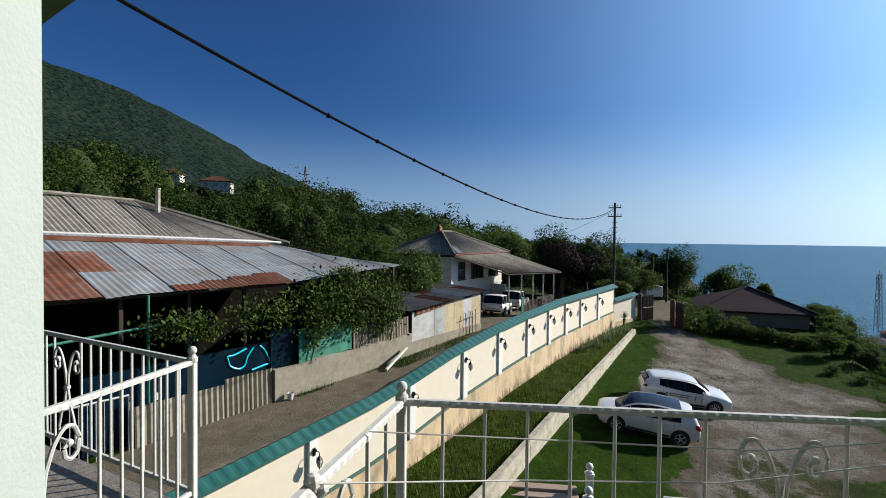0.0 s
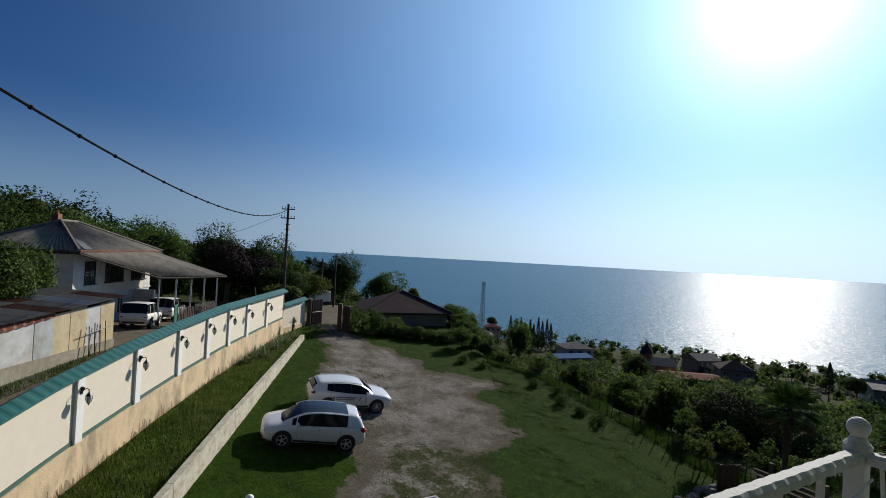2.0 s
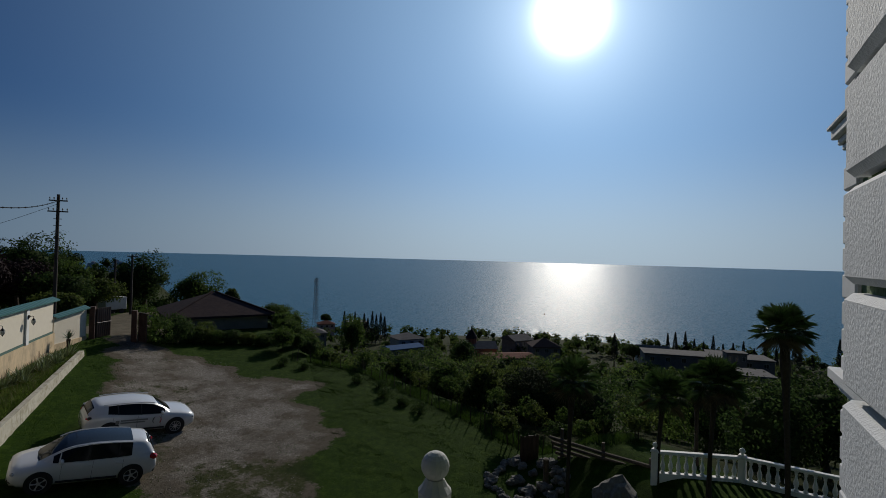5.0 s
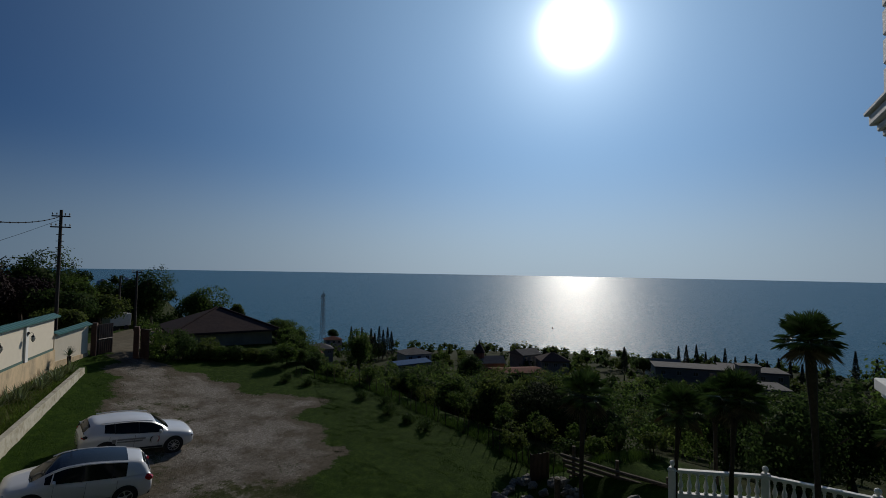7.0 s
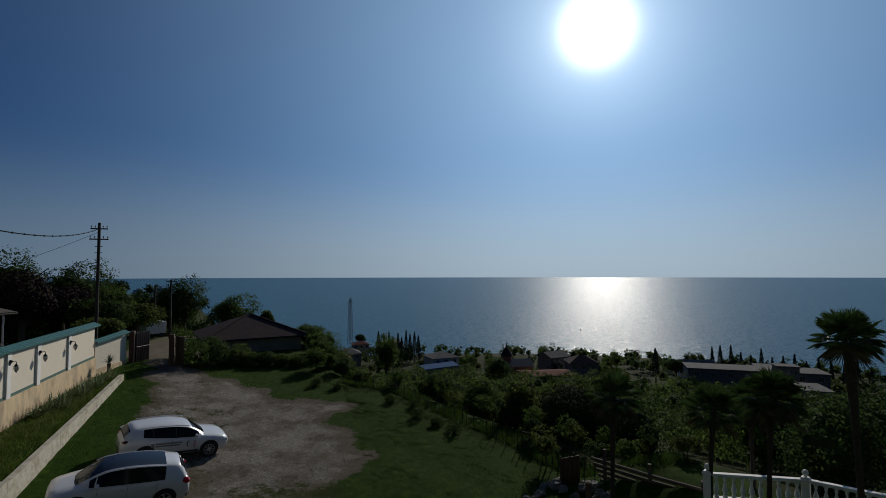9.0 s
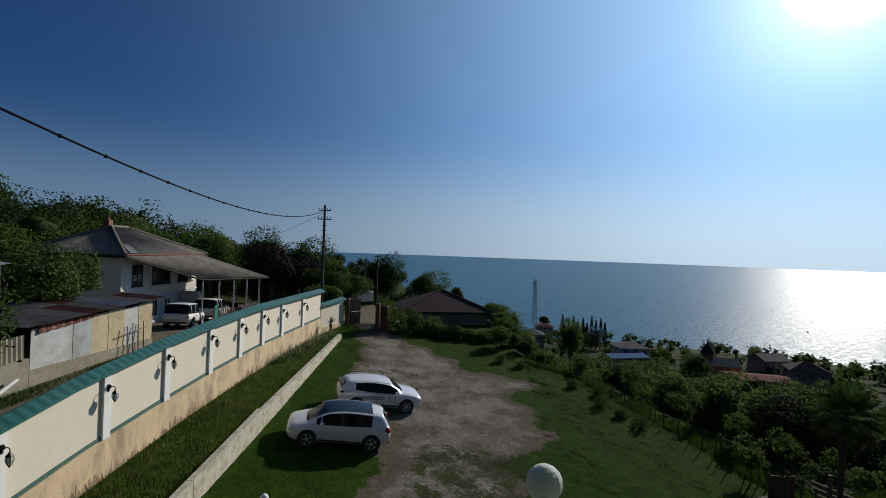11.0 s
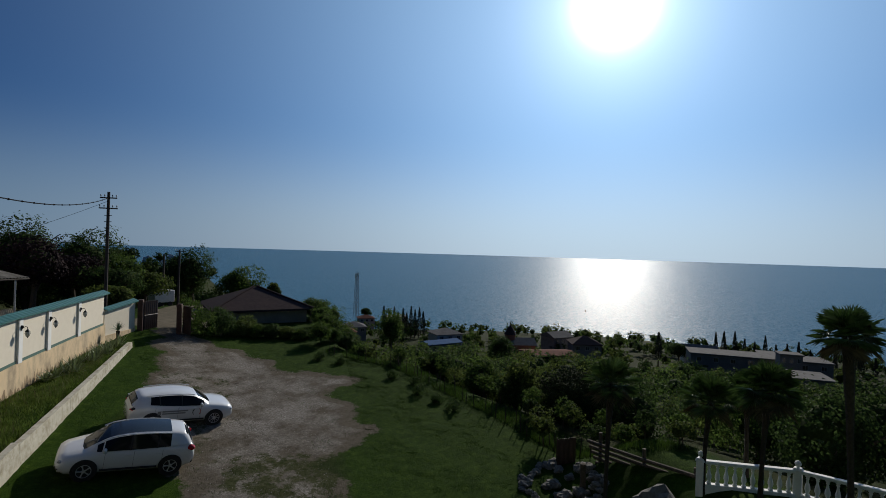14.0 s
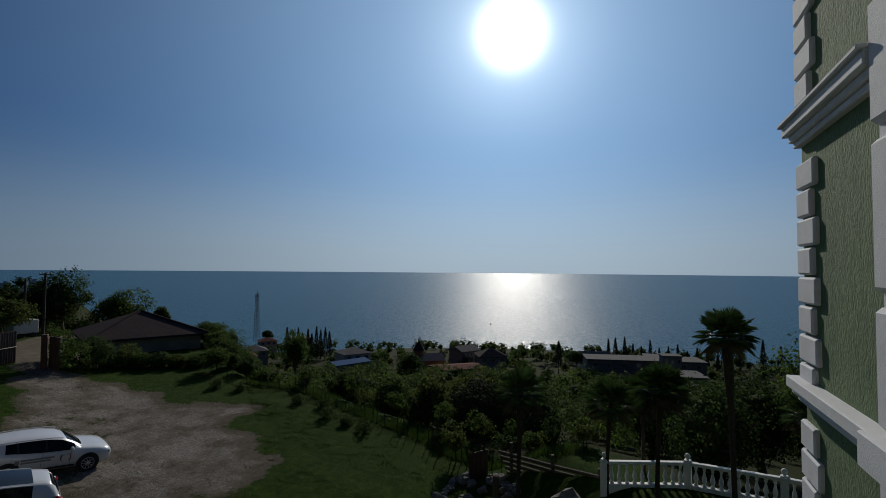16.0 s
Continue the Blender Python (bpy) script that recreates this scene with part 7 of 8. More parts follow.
# rusticated pilaster on the wing, two tall blocks to a storey
for z0, z1 in ((-1.9, 1.2), (1.31, 3.75), (3.86, 6.40), (6.72, 7.62), (7.73, 8.88), (8.99, 9.95), (10.06, 11.2), (11.31, 13.0)):
    put("pilaster_block", moved(cbox(-3.4, -2.22, -0.05, 0.14, z0, z1, 0.04), FM), M_QUOIN, house_main)
put("pilaster_core", moved(box(-3.35, -2.27, -0.05, 0.09, -1.9, 13.0), FM), M_QUOIN, house_main)


def cornice(z, rows, x0):
    """Stepped moulding along the wing, turned round its far corner."""
    for dz0, dz1, out in rows:
        put("cornice", moved(cbox(x0, out * 0.8, -0.6, out, z + dz0, z + dz1, 0.012), FM), M_QUOIN, house_main)


cornice(9.33, ((0.0, 0.07, 0.07), (0.07, 0.15, 0.11), (0.15, 0.27, 0.17), (0.27, 0.32, 0.21)), -2.23)
cornice(6.40, ((0.0, 0.07, 0.07), (0.07, 0.14, 0.12), (0.14, 0.27, 0.17)), -2.23)
put("cornice_return", moved(cbox(-3.5, -2.15, -0.05, 0.24, 6.41, 6.68, 0.012), FM), M_QUOIN, house_main)

slab_b = thing("balcony", None, "white concrete balcony slab with a speckled floor", "balcony", kind="structure")
put("slab", cbox(-1.42, 1.72, -0.10, 1.98, FL - 0.22, FL - 0.01, 0.02), M_QUOIN, slab_b)
put("room_slab", box(-6.0, 2.1, -3.2, -0.102, FL - 0.22, FL - 0.012), M_QUOIN, slab_b)
put("floor_finish", cbox(-1.38, 1.68, -3.15, 1.94, FL - 0.008, FL, 0.002), M_FLOOR, slab_b)
put("door_jamb", moved(cbox(DOOR_L - 0.12, DOOR_L + 0.012, -0.44, 0.012, FL - 0.01, DOOR_T, 0.012), KM), M_JAMB, slab_b)
put("door_jamb", moved(cbox(DOOR_R - 0.012, DOOR_R + 0.12, -0.44, 0.012, FL - 0.01, DOOR_T, 0.012), KM), M_JAMB, slab_b)
# left balcony
slab_l = thing("balcony_side", None, "neighbouring white balcony slab with a speckled floor", "balcony", kind="structure")
LB = [Vector((-2.92, 2.42, 0)), Vector((-5.9, 3.62, 0)), Vector((-6.0, -1.05, 0)), Vector((-3.15, -0.33, 0))]
put("slab", slab([p + Vector((0, 0, FL - 0.01)) for p in LB], 0.2), M_QUOIN, slab_l)
put("floor_finish", slab([p * 0.995 + Vector((-0.01, 0, FL + 0.004)) for p in LB], 0.006), M_FLOOR, slab_l)
put("upper_slab", slab([Vector((-2.68, 1.22, 9.62)), Vector((-6.2, 3.2, 9.62)), Vector((-6.6, -1.15, 9.62)), Vector((-2.35, -0.10, 9.62))], 0.22), M_GREEN, slab_l)


def twisted_bar(a, b, r):
    """A flat hammered handrail with a wavy edge."""
    a, b = Vector(a), Vector(b)
    n = int((b - a).length / 0.02)
    d = (b - a).normalized()
    side = d.cross(Vector((0, 0, 1))).normalized()
    v, f = [], []
    for i in range(n + 1):
        p = a.lerp(b, i / n)
        w = r * (1 + 0.12 * math.sin(i * 2 * math.pi / 3.2))
        for y, z in ((-w, -0.016), (w, -0.016), (w, 0.006), (w * 0.6, 0.016), (-w * 0.6, 0.016), (-w, 0.006)):
            v.append(p + side * y + Vector((0, 0, z)))
    for i in range(n):
        for k in range(6):
            x, y = i * 6 + k, i * 6 + (k + 1) % 6
            f.append((x, y, y + 6, x + 6))
    f += [tuple(range(5, -1, -1)), tuple(range(n * 6, n * 6 + 6))]
    return v, f


def spiral(c, d, r, turns, flip=1, start=0.0):
    """A wrought scroll in the upright plane along d."""
    c, d = Vector(c), Vector(d)
    pts = []
    n = 26
    for i in range(n + 1):
        u = i / n
        a = start + flip * u * turns * 2 * math.pi
        rr = r * (1 - 0.78 * u)
        pts.append(c + d * (rr * math.cos(a)) + Vector((0, 0, rr * math.sin(a))))
    return tube(pts, 0.011, 6)


def rail_post(parent, p, h_ball=True):
    post = put("rail_post", moved(join(cbox(-0.026, 0.026, -0.026, 0.026, FL, RAIL + 0.02, 0.006), turned([(0.036, RAIL + 0.0), (0.037, RAIL + 0.03), (0.027, RAIL + 0.042), (0.02, RAIL + 0.055)], 12)), Matrix.Translation((p[0], p[1], 0))), M_WHITE, parent)
    put("post_ball", ball((p[0], p[1], RAIL + 0.082), 0.031, 16, 10), M_WHITE, post)


def railing(parent, a, b, skip=(), gap=0.215, scroll_at=None):
    a, b = Vector((a[0], a[1], 0)), Vector((b[0], b[1], 0))
    d = (b - a).normalized()
    L = (b - a).length
    put("handrail", twisted_bar(a + d * 0.03 + Vector((0, 0, RAIL)), b - d * 0.03 + Vector((0, 0, RAIL)), 0.023), M_WHITE, parent)
    put("bottom_rail", twisted_bar(a + d * 0.03 + Vector((0, 0, FL + 0.12)), b - d * 0.03 + Vector((0, 0, FL + 0.12)), 0.018), M_WHITE, parent)
    n = int(L / gap)
    for k in range(1, n):
        q = a + d * (L * k / n)
        if scroll_at and abs(L * k / n - scroll_at) < 0.2:
            continue
        put("bar", cbox(-0.009, 0.009, -0.009, 0.009, FL + 0.11, RAIL - 0.01, 0.003), M_WHITE, parent, at=Matrix.Translation((q.x, q.y, 0)) @ Matrix.Rotation(math.atan2(d.y, d.x), 4, "Z"))
    if scroll_at:
        c = a + d * scroll_at
        for sg in (-1, 1):
            arm = [(0.012, 0.56), (0.03, 0.68), (0.085, 0.80), (0.15, 0.865), (0.215, 0.86), (0.25, 0.80), (0.24, 0.73), (0.195, 0.70), (0.155, 0.72), (0.15, 0.765), (0.18, 0.785)]
            leg = [(0.012, 0.56), (0.05, 0.44), (0.12, 0.33), (0.165, 0.22), (0.16, 0.13)]
            put("scroll", join(*[tube([c + d * (sg * x) + Vector((0, 0, FL + z * 1.13)) for x, z in smooth_rows([(a * 0.86, b * 0.96) for a, b in q], 4)], 0.012, 6) for q in (arm, leg)]), M_WHITE, parent)
            put("rosette", ball(c + d * (sg * 0.157) + Vector((0, 0, FL + 0.85)), 0.022, 8, 6), M_WHITE, parent)
        put("collar", ball(c + Vector((0, 0, FL + 0.61)), 0.028, 8, 6), M_WHITE, parent)


PM, PR = (-1.235, 1.77), (1.53, 1.83)
rail_a = thing("balcony_railing", None, "white wrought-iron balcony railing with ball-topped posts and scrolls", "railing")
rail_post(rail_a, PM)
rail_post(rail_a, PR)
railing(rail_a, PM, PR, scroll_at=2.0)
railing(rail_a, PR, (1.58, 0.90), scroll_at=0.62)
railing(rail_a, (-1.46, 0.13), PM, scroll_at=0.8)
rail_b = thing("balcony_railing", None, "white wrought-iron railing of the neighbouring balcony with scrollwork", "railing")
PL = (-2.90, 2.40)
rail_post(rail_b, PL)
railing(rail_b, (-3.18, -0.30), PL, gap=0.15, scroll_at=1.62)
railing(rail_b, PL, (-5.85, 3.58), gap=0.15, scroll_at=1.75)
# ropes tied to the railing
M_BLUETAPE = mat("blue_tape", (0.05, 0.12, 0.4), None, 10, 0.6)
rope_a = thing("clothes_line", None, "thin grey clothes line tied across the balcony railing", "rope")
put("strand", tube([(-1.28, 1.25, RAIL + 0.03), (-0.4, 1.60, RAIL - 0.10), (0.6, 1.69, RAIL - 0.13), (1.50, 1.78, RAIL - 0.05)], 0.004, 5), M_ROPE, rope_a)
put("strand", tube([(-1.36, 0.75, RAIL + 0.03), (-0.6, 1.40, RAIL - 0.22), (0.4, 1.62, RAIL - 0.27), (1.50, 1.80, RAIL - 0.16)], 0.004, 5), M_ROPE, rope_a)
put("knot", join(ball((-1.36, 0.78, RAIL + 0.02), 0.035, 7, 5), ball((-1.34, 0.82, RAIL - 0.02), 0.028, 7, 5), tube([(-1.36, 0.78, RAIL), (-1.33, 0.83, RAIL - 0.1), (-1.34, 0.8, RAIL - 0.2)], 0.006, 5)), M_ROPE, rope_a)
rope_b = thing("tied_rope", None, "white rope looped over the side railing", "rope")
put("strand", tube([(1.55, 1.78, RAIL + 0.02), (1.50, 1.74, RAIL - 0.3), (1.42, 1.66, RAIL - 0.75)], 0.006, 5), M_ROPE, rope_b)
put("strand", tube([(1.57, 1.22, RAIL + 0.035), (1.52, 1.28, RAIL - 0.3), (1.46, 1.36, RAIL - 0.8)], 0.007, 5), M_ROPE, rope_b)
put("strand", tube([(1.60, 1.22, RAIL + 0.035), (1.56, 1.26, RAIL - 0.3), (1.50, 1.33, RAIL - 0.8)], 0.007, 5), M_ROPE, rope_b)
tape = thing("tape_wrap", None, "blue tape wrapped round the neighbouring railing", "tape")
put("band", moved(turned([(0.036, -0.03), (0.04, 0.0), (0.036, 0.03)], 10), Matrix.Translation((-3.09, 1.02, RAIL)) @ Matrix.Rotation(math.pi / 2, 4, "X")), M_BLUETAPE, tape)

# ---- houses and village ----
M_DARKROOF = mat("dark_brown_roof", (0.060, 0.044, 0.046), (0.042, 0.031, 0.033), 3, 0.95, spec=0.05, bump=0.4, bump_scale=10, stain=(0.075, 0.05, 0.045), stain_scale=0.5)
M_TAN = mat("tan_wall", (0.36, 0.30, 0.22), (0.30, 0.25, 0.18), 2, 0.9, stain=(0.2, 0.17, 0.13))
M_GREYWALL = mat("grey_wall", (0.22, 0.21, 0.20), (0.17, 0.16, 0.155), 1, 0.95, spec=0.1)
M_WHITEWALL = mat("white_wall_far", (0.48, 0.47, 0.45), (0.40, 0.39, 0.38), 1, 0.95, spec=0.1)
M_ROOFRED = mat("red_roof", (0.15, 0.06, 0.045), (0.10, 0.045, 0.035), 1, 0.95, spec=0.05)
M_ROOFGREY = mat("pale_roof", (0.17, 0.165, 0.16), (0.12, 0.115, 0.11), 1, 0.95, spec=0.05)
M_ROOFBLUE = mat("blue_roof", (0.06, 0.13, 0.26), (0.045, 0.10, 0.21), 1, 0.95, spec=0.05)


def small_house(x, y, z, w, d, h, rise, yaw, wall, roof, label, n_win=3, hip=True, flat=False, cat="house"):
    t = thing("house", pose(x, y, z, 0, 0, yaw), label, cat)
    put("wall", box(-w / 2, w / 2, -d / 2, d / 2, -4, h), wall, t)
    e = 0.5
    if flat:
        put("roof", cbox(-w / 2 - 0.3, w / 2 + 0.3, -d / 2 - 0.3, d / 2 + 0.3, h, h + 0.35, 0.05), roof, t)
    else:
        k = min(w, d) / 2 * (0.98 if hip else 0.0)
        top = [Vector((-w / 2 - e + (k + e if hip else 0), 0, h + rise)), Vector((w / 2 + e - (k + e if hip else 0), 0, h + rise))]
        c = [Vector((-w / 2 - e, -d / 2 - e, h)), Vector((w / 2 + e, -d / 2 - e, h)), Vector((w / 2 + e, d / 2 + e, h)), Vector((-w / 2 - e, d / 2 + e, h))]
        v = c + top + [p - Vector((0, 0, 0.18)) for p in c]
        put("roof", (v, [(0, 1, 5, 4), (1, 2, 5), (2, 3, 4, 5), (3, 0, 4), (6, 7, 1, 0), (7, 8, 2, 1), (8, 9, 3, 2), (9, 6, 0, 3), (9, 8, 7, 6)]), roof, t)
    for k in range(n_win):
        window_in(t, Matrix.Translation((-w / 2 + w * (k + 0.5) / n_win, -d / 2, h - 1.9)), min(1.3, w / n_win * 0.5), 1.25, 2, M_WHITE, False)
    return t


hp = small_house(22.1, 49.6, -0.3, 8.0, 7.8, 2.42, 1.80, -12, M_TAN, M_DARKROOF, "single-storey tan house with a dark brown hipped roof", 0)
put("downpipe", tube([(4.3, -4.2, 2.4), (4.3, -4.2, -1.2)], 0.07, 7), M_DARKROOF, hp)
for a, b in (((-4.5, -4.4, 2.46), (-0.15, 0, 4.26)), ((4.5, -4.4, 2.46), (0.15, 0, 4.26))):
    put("hip_cap", tube([a, b], 0.09, 6), M_DARKROOF, hp)

box_van = thing("box_van", pose(16.6, 60.5, float(ground_z(16.6, 60.5)) + 0.02, 0, 0, 15) @ Matrix.Scale(0.8, 4), "white box trailer parked beside the road", "trailer")
put("box", cbox(-1.3, 1.3, -0.9, 0.9, 0.55, 2.1, 0.04), M_OLDWHITE, box_van)
for sx in (-0.7, 0.7):
    for sy in (-0.85, 0.85):
        put("wheel", moved(turned([(0.3, -0.09), (0.32, 0), (0.3, 0.09)], 14), Matrix.Translation((sx, sy, 0.32)) @ Matrix.Rotation(math.pi / 2, 4, "X")), M_TYRE, box_van)

for x, y, w, d, h, rise, yaw, wl_, rf_, lab, hip, flat, top in (
        (120, 123, 9, 8, 3.2, 1.6, -20, M_WHITEWALL, M_ROOFGREY, "white house with a pale hipped roof in the village", True, False, -18.0),
        (113, 118, 12, 6, 2.6, 0.8, -10, M_GREYWALL, M_ROOFBLUE, "low house with a blue metal roof in the village", False, False, -20.5),
        (126, 86, 14, 8, 3.0, 0.6, -35, M_TAN, M_ROOFRED, "long low building with a red roof in the village", False, False, -20.3),
        (152, 100, 8, 7, 3.0, 1.6, -15, M_GREYWALL, M_ROOFGREY, "grey house with a pitched roof in the village", False, False, -18.9),
        (150, 88, 9, 8, 3.0, 2.2, -45, M_GREYWALL, M_DARKROOF, "dark-roofed house in the village", True, False, -18.6),
        (178, 62, 10, 8, 3.2, 2.4, -60, M_WHITEWALL, M_ROOFGREY, "pale house with a pitched roof in the village", False, False, -20.5),
        (163, 42, 34, 9, 3.0, 0.4, -62, M_GREYWALL, M_ROOFGREY, "long flat-roofed grey building in the village", False, True, -18.6),
        (158, 33, 5, 4, 3.0, 0.4, -62, M_GREYWALL, M_ROOFGREY, "square roof tower of the long building", False, True, -16.0),
        (144, 27, 9, 9, 3.0, 0.4, -62, M_GREYWALL, M_ROOFGREY, "flat-roofed grey building in the village", False, True, -18.4),
        (172, 243, 9, 7, 3.5, 1.6, -25, M_WHITEWALL, M_ROOFRED, "white house with a red roof near the mast", True, False, -30.5),
        (178, 223, 11, 8, 4.2, 0.5, -25, M_BRICKRED, M_ROOFGREY, "red brick building near the cypresses", False, True, -29.0),
        (118, 175, 9, 8, 3.5, 1.8, -25, M_GREYWALL, M_ROOFGREY, "grey house with a pale roof on the slope", True, False, -22.0),
        (90, 140, 8, 7, 3.2, 1.6, -25, M_WHITEWALL, M_ROOFRED, "white house with a red roof on the slope", True, False, -17.0),
        (196, 44, 11, 8, 4.0, 0.5, -70, M_GREYWALL, M_ROOFGREY, "grey flat-roofed building behind the cypresses", False, True, -22.5)):
    small_house(x, y, top - h - rise, w, d, h, rise, yaw, wl_, rf_, lab, 3 if w < 20 else 8, hip, flat)

for x, y, z, w, d, h, yaw, lab in ((-110.4, 154.2, 25.6, 6, 6, 3.0, 20, "white house with a red roof high on the wooded hillside"), (-96.3, 157.4, 23.3, 9, 6, 3.0, 20, "white house with a red roof high on the wooded hillside"), (-144.6, 138.0, 27.5, 9, 7, 4.5, 40, "white house high on the wooded hillside")):
    small_house(x, y, z, w, d, h, 1.8, yaw, M_WHITEWALL, M_ROOFRED, lab, 3)

church = thing("church", pose(128.4, 98.8, -25.0, 0, 0, -40), "small brick church with a dark conical spire", "church")
put("nave", box(-5, 5, -3.5, 3.5, -4, 4.6), M_BRICKRED, church)
put("nave_roof", ([Vector(p) for p in ((-5.3, -3.9, 4.6), (5.3, -3.9, 4.6), (5.3, 3.9, 4.6), (-5.3, 3.9, 4.6), (-5.3, 0, 6.4), (5.3, 0, 6.4))], [(0, 1, 5, 4), (2, 3, 4, 5), (1, 2, 5), (3, 0, 4), (3, 2, 1, 0)]), M_ROOFGREY, church)
put("drum", turned([(1.7, 4.0), (1.7, 7.4), (1.9, 7.5)], 10, (-2.5, 0, 0)), M_BRICKRED, church)
put("spire", turned([(2.0, 7.4), (1.2, 8.8), (0.35, 10.0), (0.05, 10.5)], 10, (-2.5, 0, 0)), M_DARKROOF, church)
put("cross", join(tube([(-2.5, 0, 10.4), (-2.5, 0, 11.4)], 0.05, 5), tube([(-2.8, 0, 11.0), (-2.2, 0, 11.0)], 0.05, 5)), M_IRONBLACK, church)
for k in range(3):
    put("window", box(-3.4 + k * 2.4, -2.9 + k * 2.4, -3.53, -3.45, 1.4, 3.2), M_WINDOW, church)

M_MAST = mat("mast_steel", (0.10, 0.10, 0.11), None, 1, 0.7)
mast = thing("lattice_mast", pose(253.8, 374.1, -50.0), "grey steel lattice telecom mast above the village", "mast")
HT, B0, B1 = 36.5, 1.7, 0.9
legs = [(1, 1), (-1, 1), (-1, -1), (1, -1)]
for sx, sy in legs:
    put("leg", tube([(sx * B0, sy * B0, -4), (sx * B1, sy * B1, HT)], 0.15, 5), M_MAST, mast)
for k in range(9):
    z0, z1 = HT * k / 9, HT * (k + 1) / 9
    w0, w1 = B0 + (B1 - B0) * k / 9, B0 + (B1 - B0) * (k + 1) / 9
    for i in range(4):
        (ax, ay), (bx_, by_) = legs[i], legs[(i + 1) % 4]
        put("brace", tube([(ax * w0, ay * w0, z0), (bx_ * w1, by_ * w1, z1)], 0.09, 4), M_MAST, mast)
        put("brace", tube([(bx_ * w0, by_ * w0, z0), (ax * w1, ay * w1, z1)], 0.09, 4), M_MAST, mast)
for k in range(5):
    put("antenna", moved(cbox(-0.25, 0.25, -0.2, 0.2, 0, 2.2, 0.05), Matrix.Translation((1.6 * math.cos(k * 1.25), 1.6 * math.sin(k * 1.25), HT - 6 + k))), M_WHITEWALL, mast)
put("spike", tube([(0, 0, HT), (0, 0, HT + 3)], 0.12, 5), M_GREYWALL, mast)


def cypress(x, y, top, h, r, seed):
    g = np.random.default_rng(seed)
    t = thing("cypress", pose(x, y, top - h), "slender dark cypress tree in the village", "tree", "village cypresses")
    n = 800
    u = g.uniform(0, 1, n) ** 0.8
    a = g.uniform(0, 2 * np.pi, n)
    rr = r * np.minimum(1, (1 - u) * 1.9 + 0.06) * np.minimum(1, u * 8 + 0.5) * g.uniform(0.6, 1.0, n)
    v, f = leaves(np.stack([rr * np.cos(a), rr * np.sin(a), u * h], 1), 0.42, g, 2.2)
    c = new("crown", fast_mesh("crown", v, f, M_CYPRESS))
    c.parent = t
    put("trunk", tube([(0, 0, -3), (0, 0, h * 0.6)], [0.25, 0.1], 6), M_BARK, t)


for i, (dx, top, h) in enumerate(((-9.5, -17.6, 13), (-7.0, -19.5, 11), (-5.2, -17.8, 13), (-3.6, -20, 10), (-1.5, -18.4, 12), (0.0, -20.5, 10), (1.8, -17.4, 14), (3.4, -19, 12), (5.2, -17.9, 13), (6.8, -19.6, 11))):
    cypress(147 + dx * 0.8, 176 - dx * 0.75, top, h, 1.1, 4000 + i)
for i in range(15):
    q = i / 14
    cypress(232 - 6 * q, 74 - 52 * q, -23.0 - 1.6 * math.sin(i * 2.3) - (1.2 if i % 3 == 1 else 0), 10.5, 0.85, 4100 + i)
for i, (x, y, top, h) in enumerate(((170, 72, -17.0, 9), (196, 60, -17.5, 12), (215, 26, -19, 11), (222, 14, -17.0, 13), (206, 8, -17, 12), (190, -2, -14, 12))):
    cypress(x, y, top, h, 1.1, 4200 + i)
tree(0, 0, 9.0, 4.0, 4300, M_LEAFDARK, "dark wide tree in the village", 200, 9, 0.5, world=(96, 78, 0), base=-20.5, low=0.1)
tree(0, 0, 11.0, 5.0, 4301, M_LEAF, "light green tree in the village", 220, 9, 0.5, world=(88, 112, 0), base=-20.0, low=0.1)
tree(0, 0, 9.0, 4.5, 4302, M_LEAFDARK, "dark tree beside the mast", 200, 9, 0.8, world=(248, 352, 0), base=-50.0, low=0.1)
tree(0, 0, 7.5, 3.4, 4303, M_LEAFDARK, "feathery dark tree above the roofs", 160, 8, 0.5, world=(172, 66, 0), base=-27.0, low=0.3)

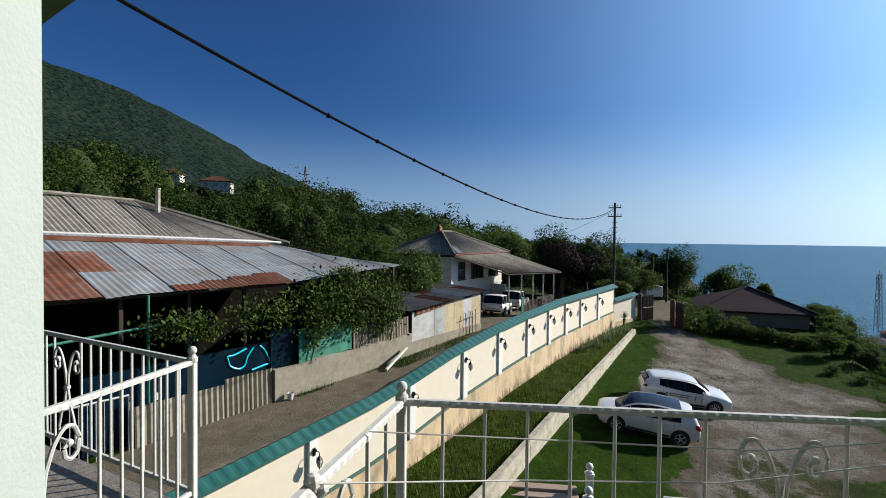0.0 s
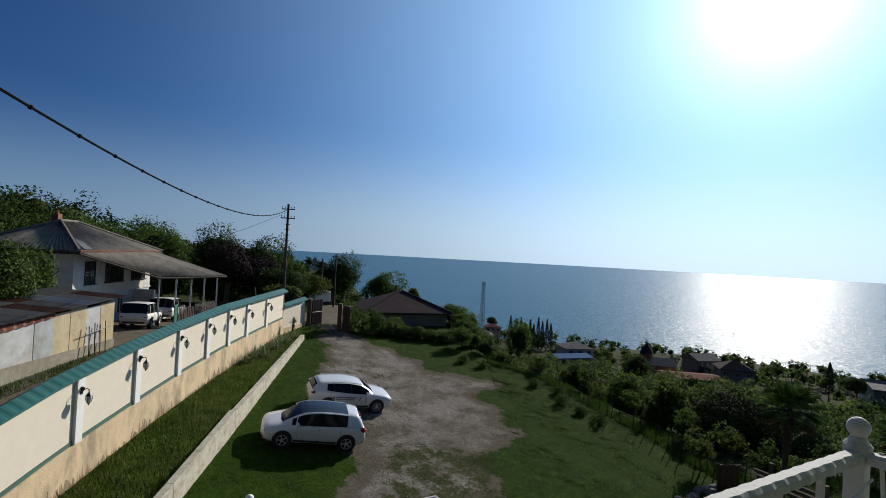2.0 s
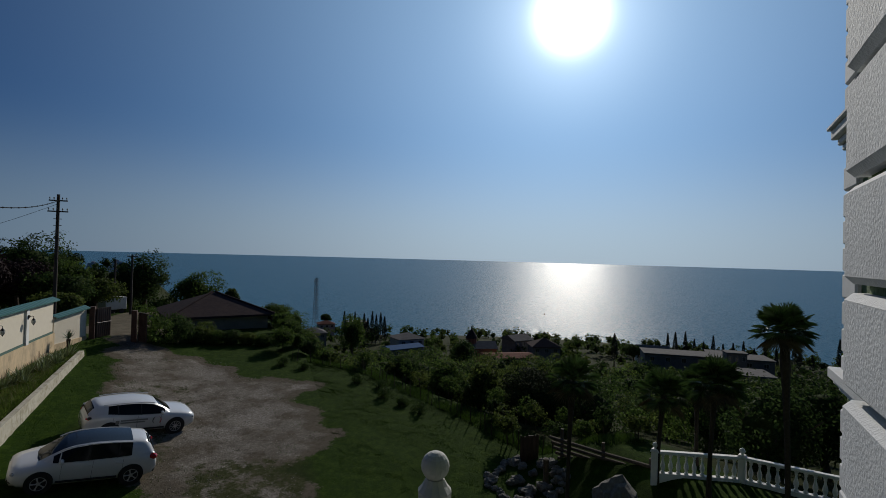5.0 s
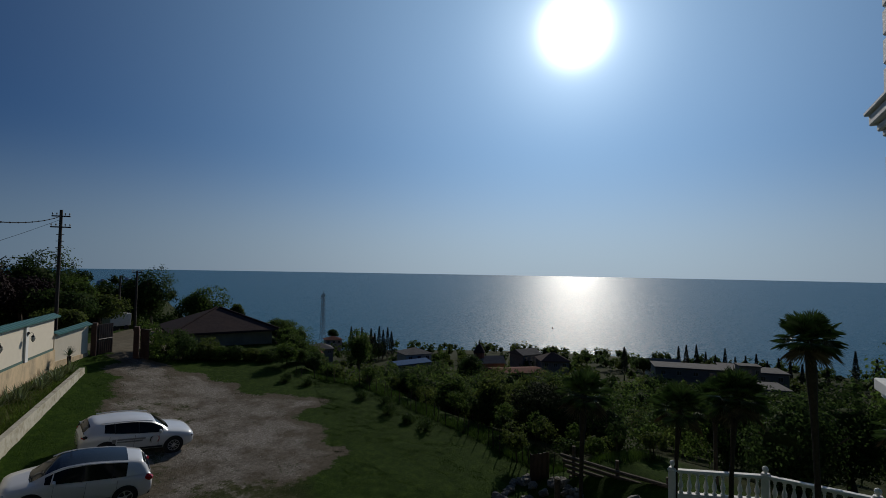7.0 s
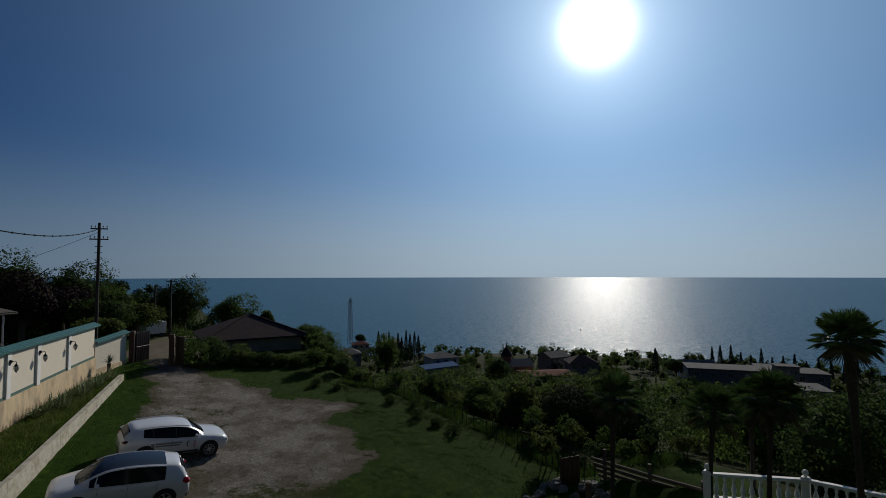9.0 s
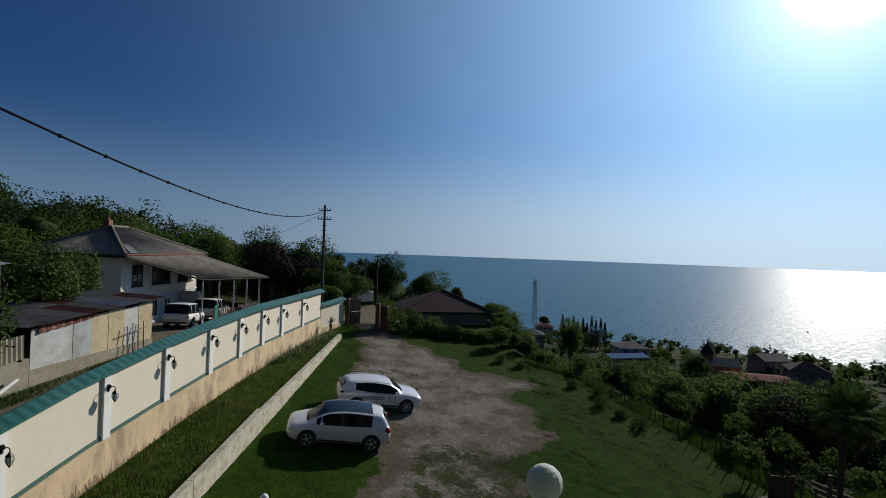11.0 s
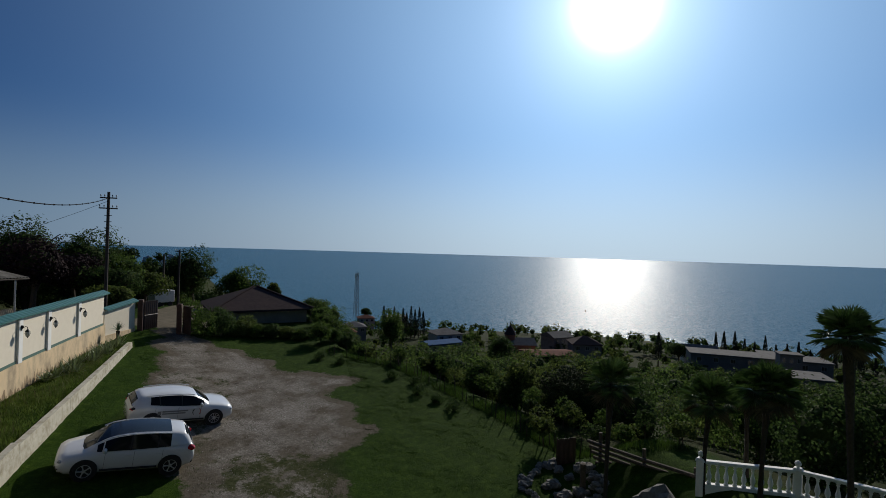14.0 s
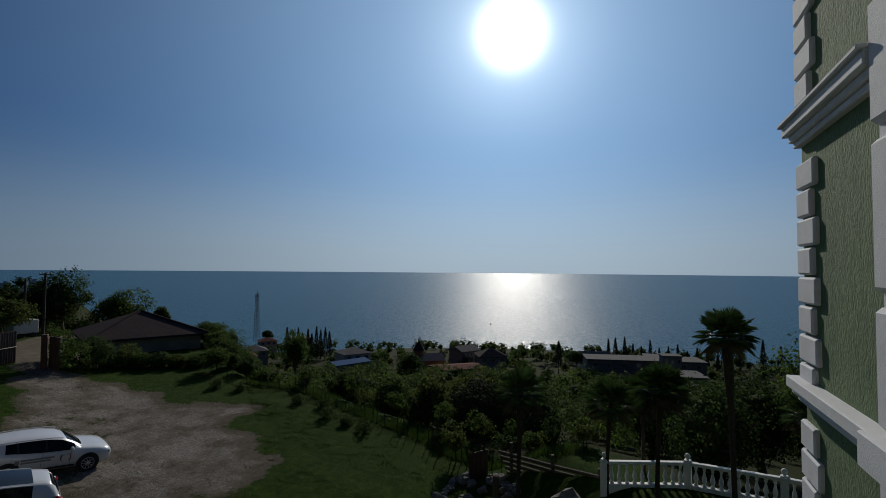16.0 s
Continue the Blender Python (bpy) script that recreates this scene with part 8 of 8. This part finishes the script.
pylon = thing("hill_pylon", pose(-87.9, 211.9, 20), "small lattice power pylon on the hill ridge", "mast")
put("tower", join(*[tube([(sx * 1.2, sy * 1.2, 0), (sx * 0.2, sy * 0.2, 19)], 0.16, 4) for sx, sy in legs]), M_GREYWALL, pylon)
for z, w in ((12.5, 2.4), (15.5, 1.8)):
    put("arm", tube([(-w, 0, z), (w, 0, z)], 0.16, 4), M_GREYWALL, pylon)
for k in range(5):
    put("brace", tube([(-1.2 + k * 0.2, -1.2 + k * 0.2, k * 3.6), (1.0 - k * 0.2, -1.0 + k * 0.2, k * 3.6 + 3.6)], 0.1, 4), M_GREYWALL, pylon)

# far town on the coast
# blue-grey tint paints the haze of distance onto the concrete
M_TOWN = mat("hazed_concrete", (0.30, 0.33, 0.38), (0.25, 0.28, 0.33), 0.02, 0.9)
g = np.random.default_rng(90)
for i in range(12):
    d = 1350 + g.uniform(-120, 160)
    az = radians(12.2 + 5.2 * i / 12 + g.uniform(-0.2, 0.2))
    h = g.uniform(22, 48) if i in (2, 3, 6, 7, 8) else g.uniform(10, 26)
    t = thing("tower_block", pose(EYE.x + d * math.sin(az), EYE.y + d * math.cos(az), -80, 0, 0, -15), "hazy grey apartment block on the distant shore", "building", "distant town")
    put("wall", box(-9, 9, -7, 7, 0, h + 12), M_TOWN, t)
    put("roof", box(-9.3, 9.3, -7.3, 7.3, h + 12, h + 13), M_TOWN, t)
    put("lift_house", box(-3, 3, -3, 3, h + 13, h + 16), M_TOWN, t)
M_HULL = mat("boat_hull", (0.05, 0.05, 0.055), None, 2, 0.6)
boat = thing("boat", pose(720, 420, -81.5, 0, 0, 30) @ Matrix.Scale(0.55, 4), "small dark fishing boat far out on the sea", "boat")
put("hull", ([Vector(p) for p in ((-6, -1.6, 0), (4, -1.6, 0), (7, 0, 0), (4, 1.6, 0), (-6, 1.6, 0), (-6, -2, 2), (4.5, -2, 2), (8, 0, 2.6), (4.5, 2, 2), (-6, 2, 2))], [(0, 1, 6, 5), (1, 2, 7, 6), (2, 3, 8, 7), (3, 4, 9, 8), (4, 0, 5, 9), (5, 6, 7, 8, 9)]), M_HULL, boat)
put("cabin", cbox(-4, 0, -1.3, 1.3, 2, 4.5, 0.1), M_HULL, boat)
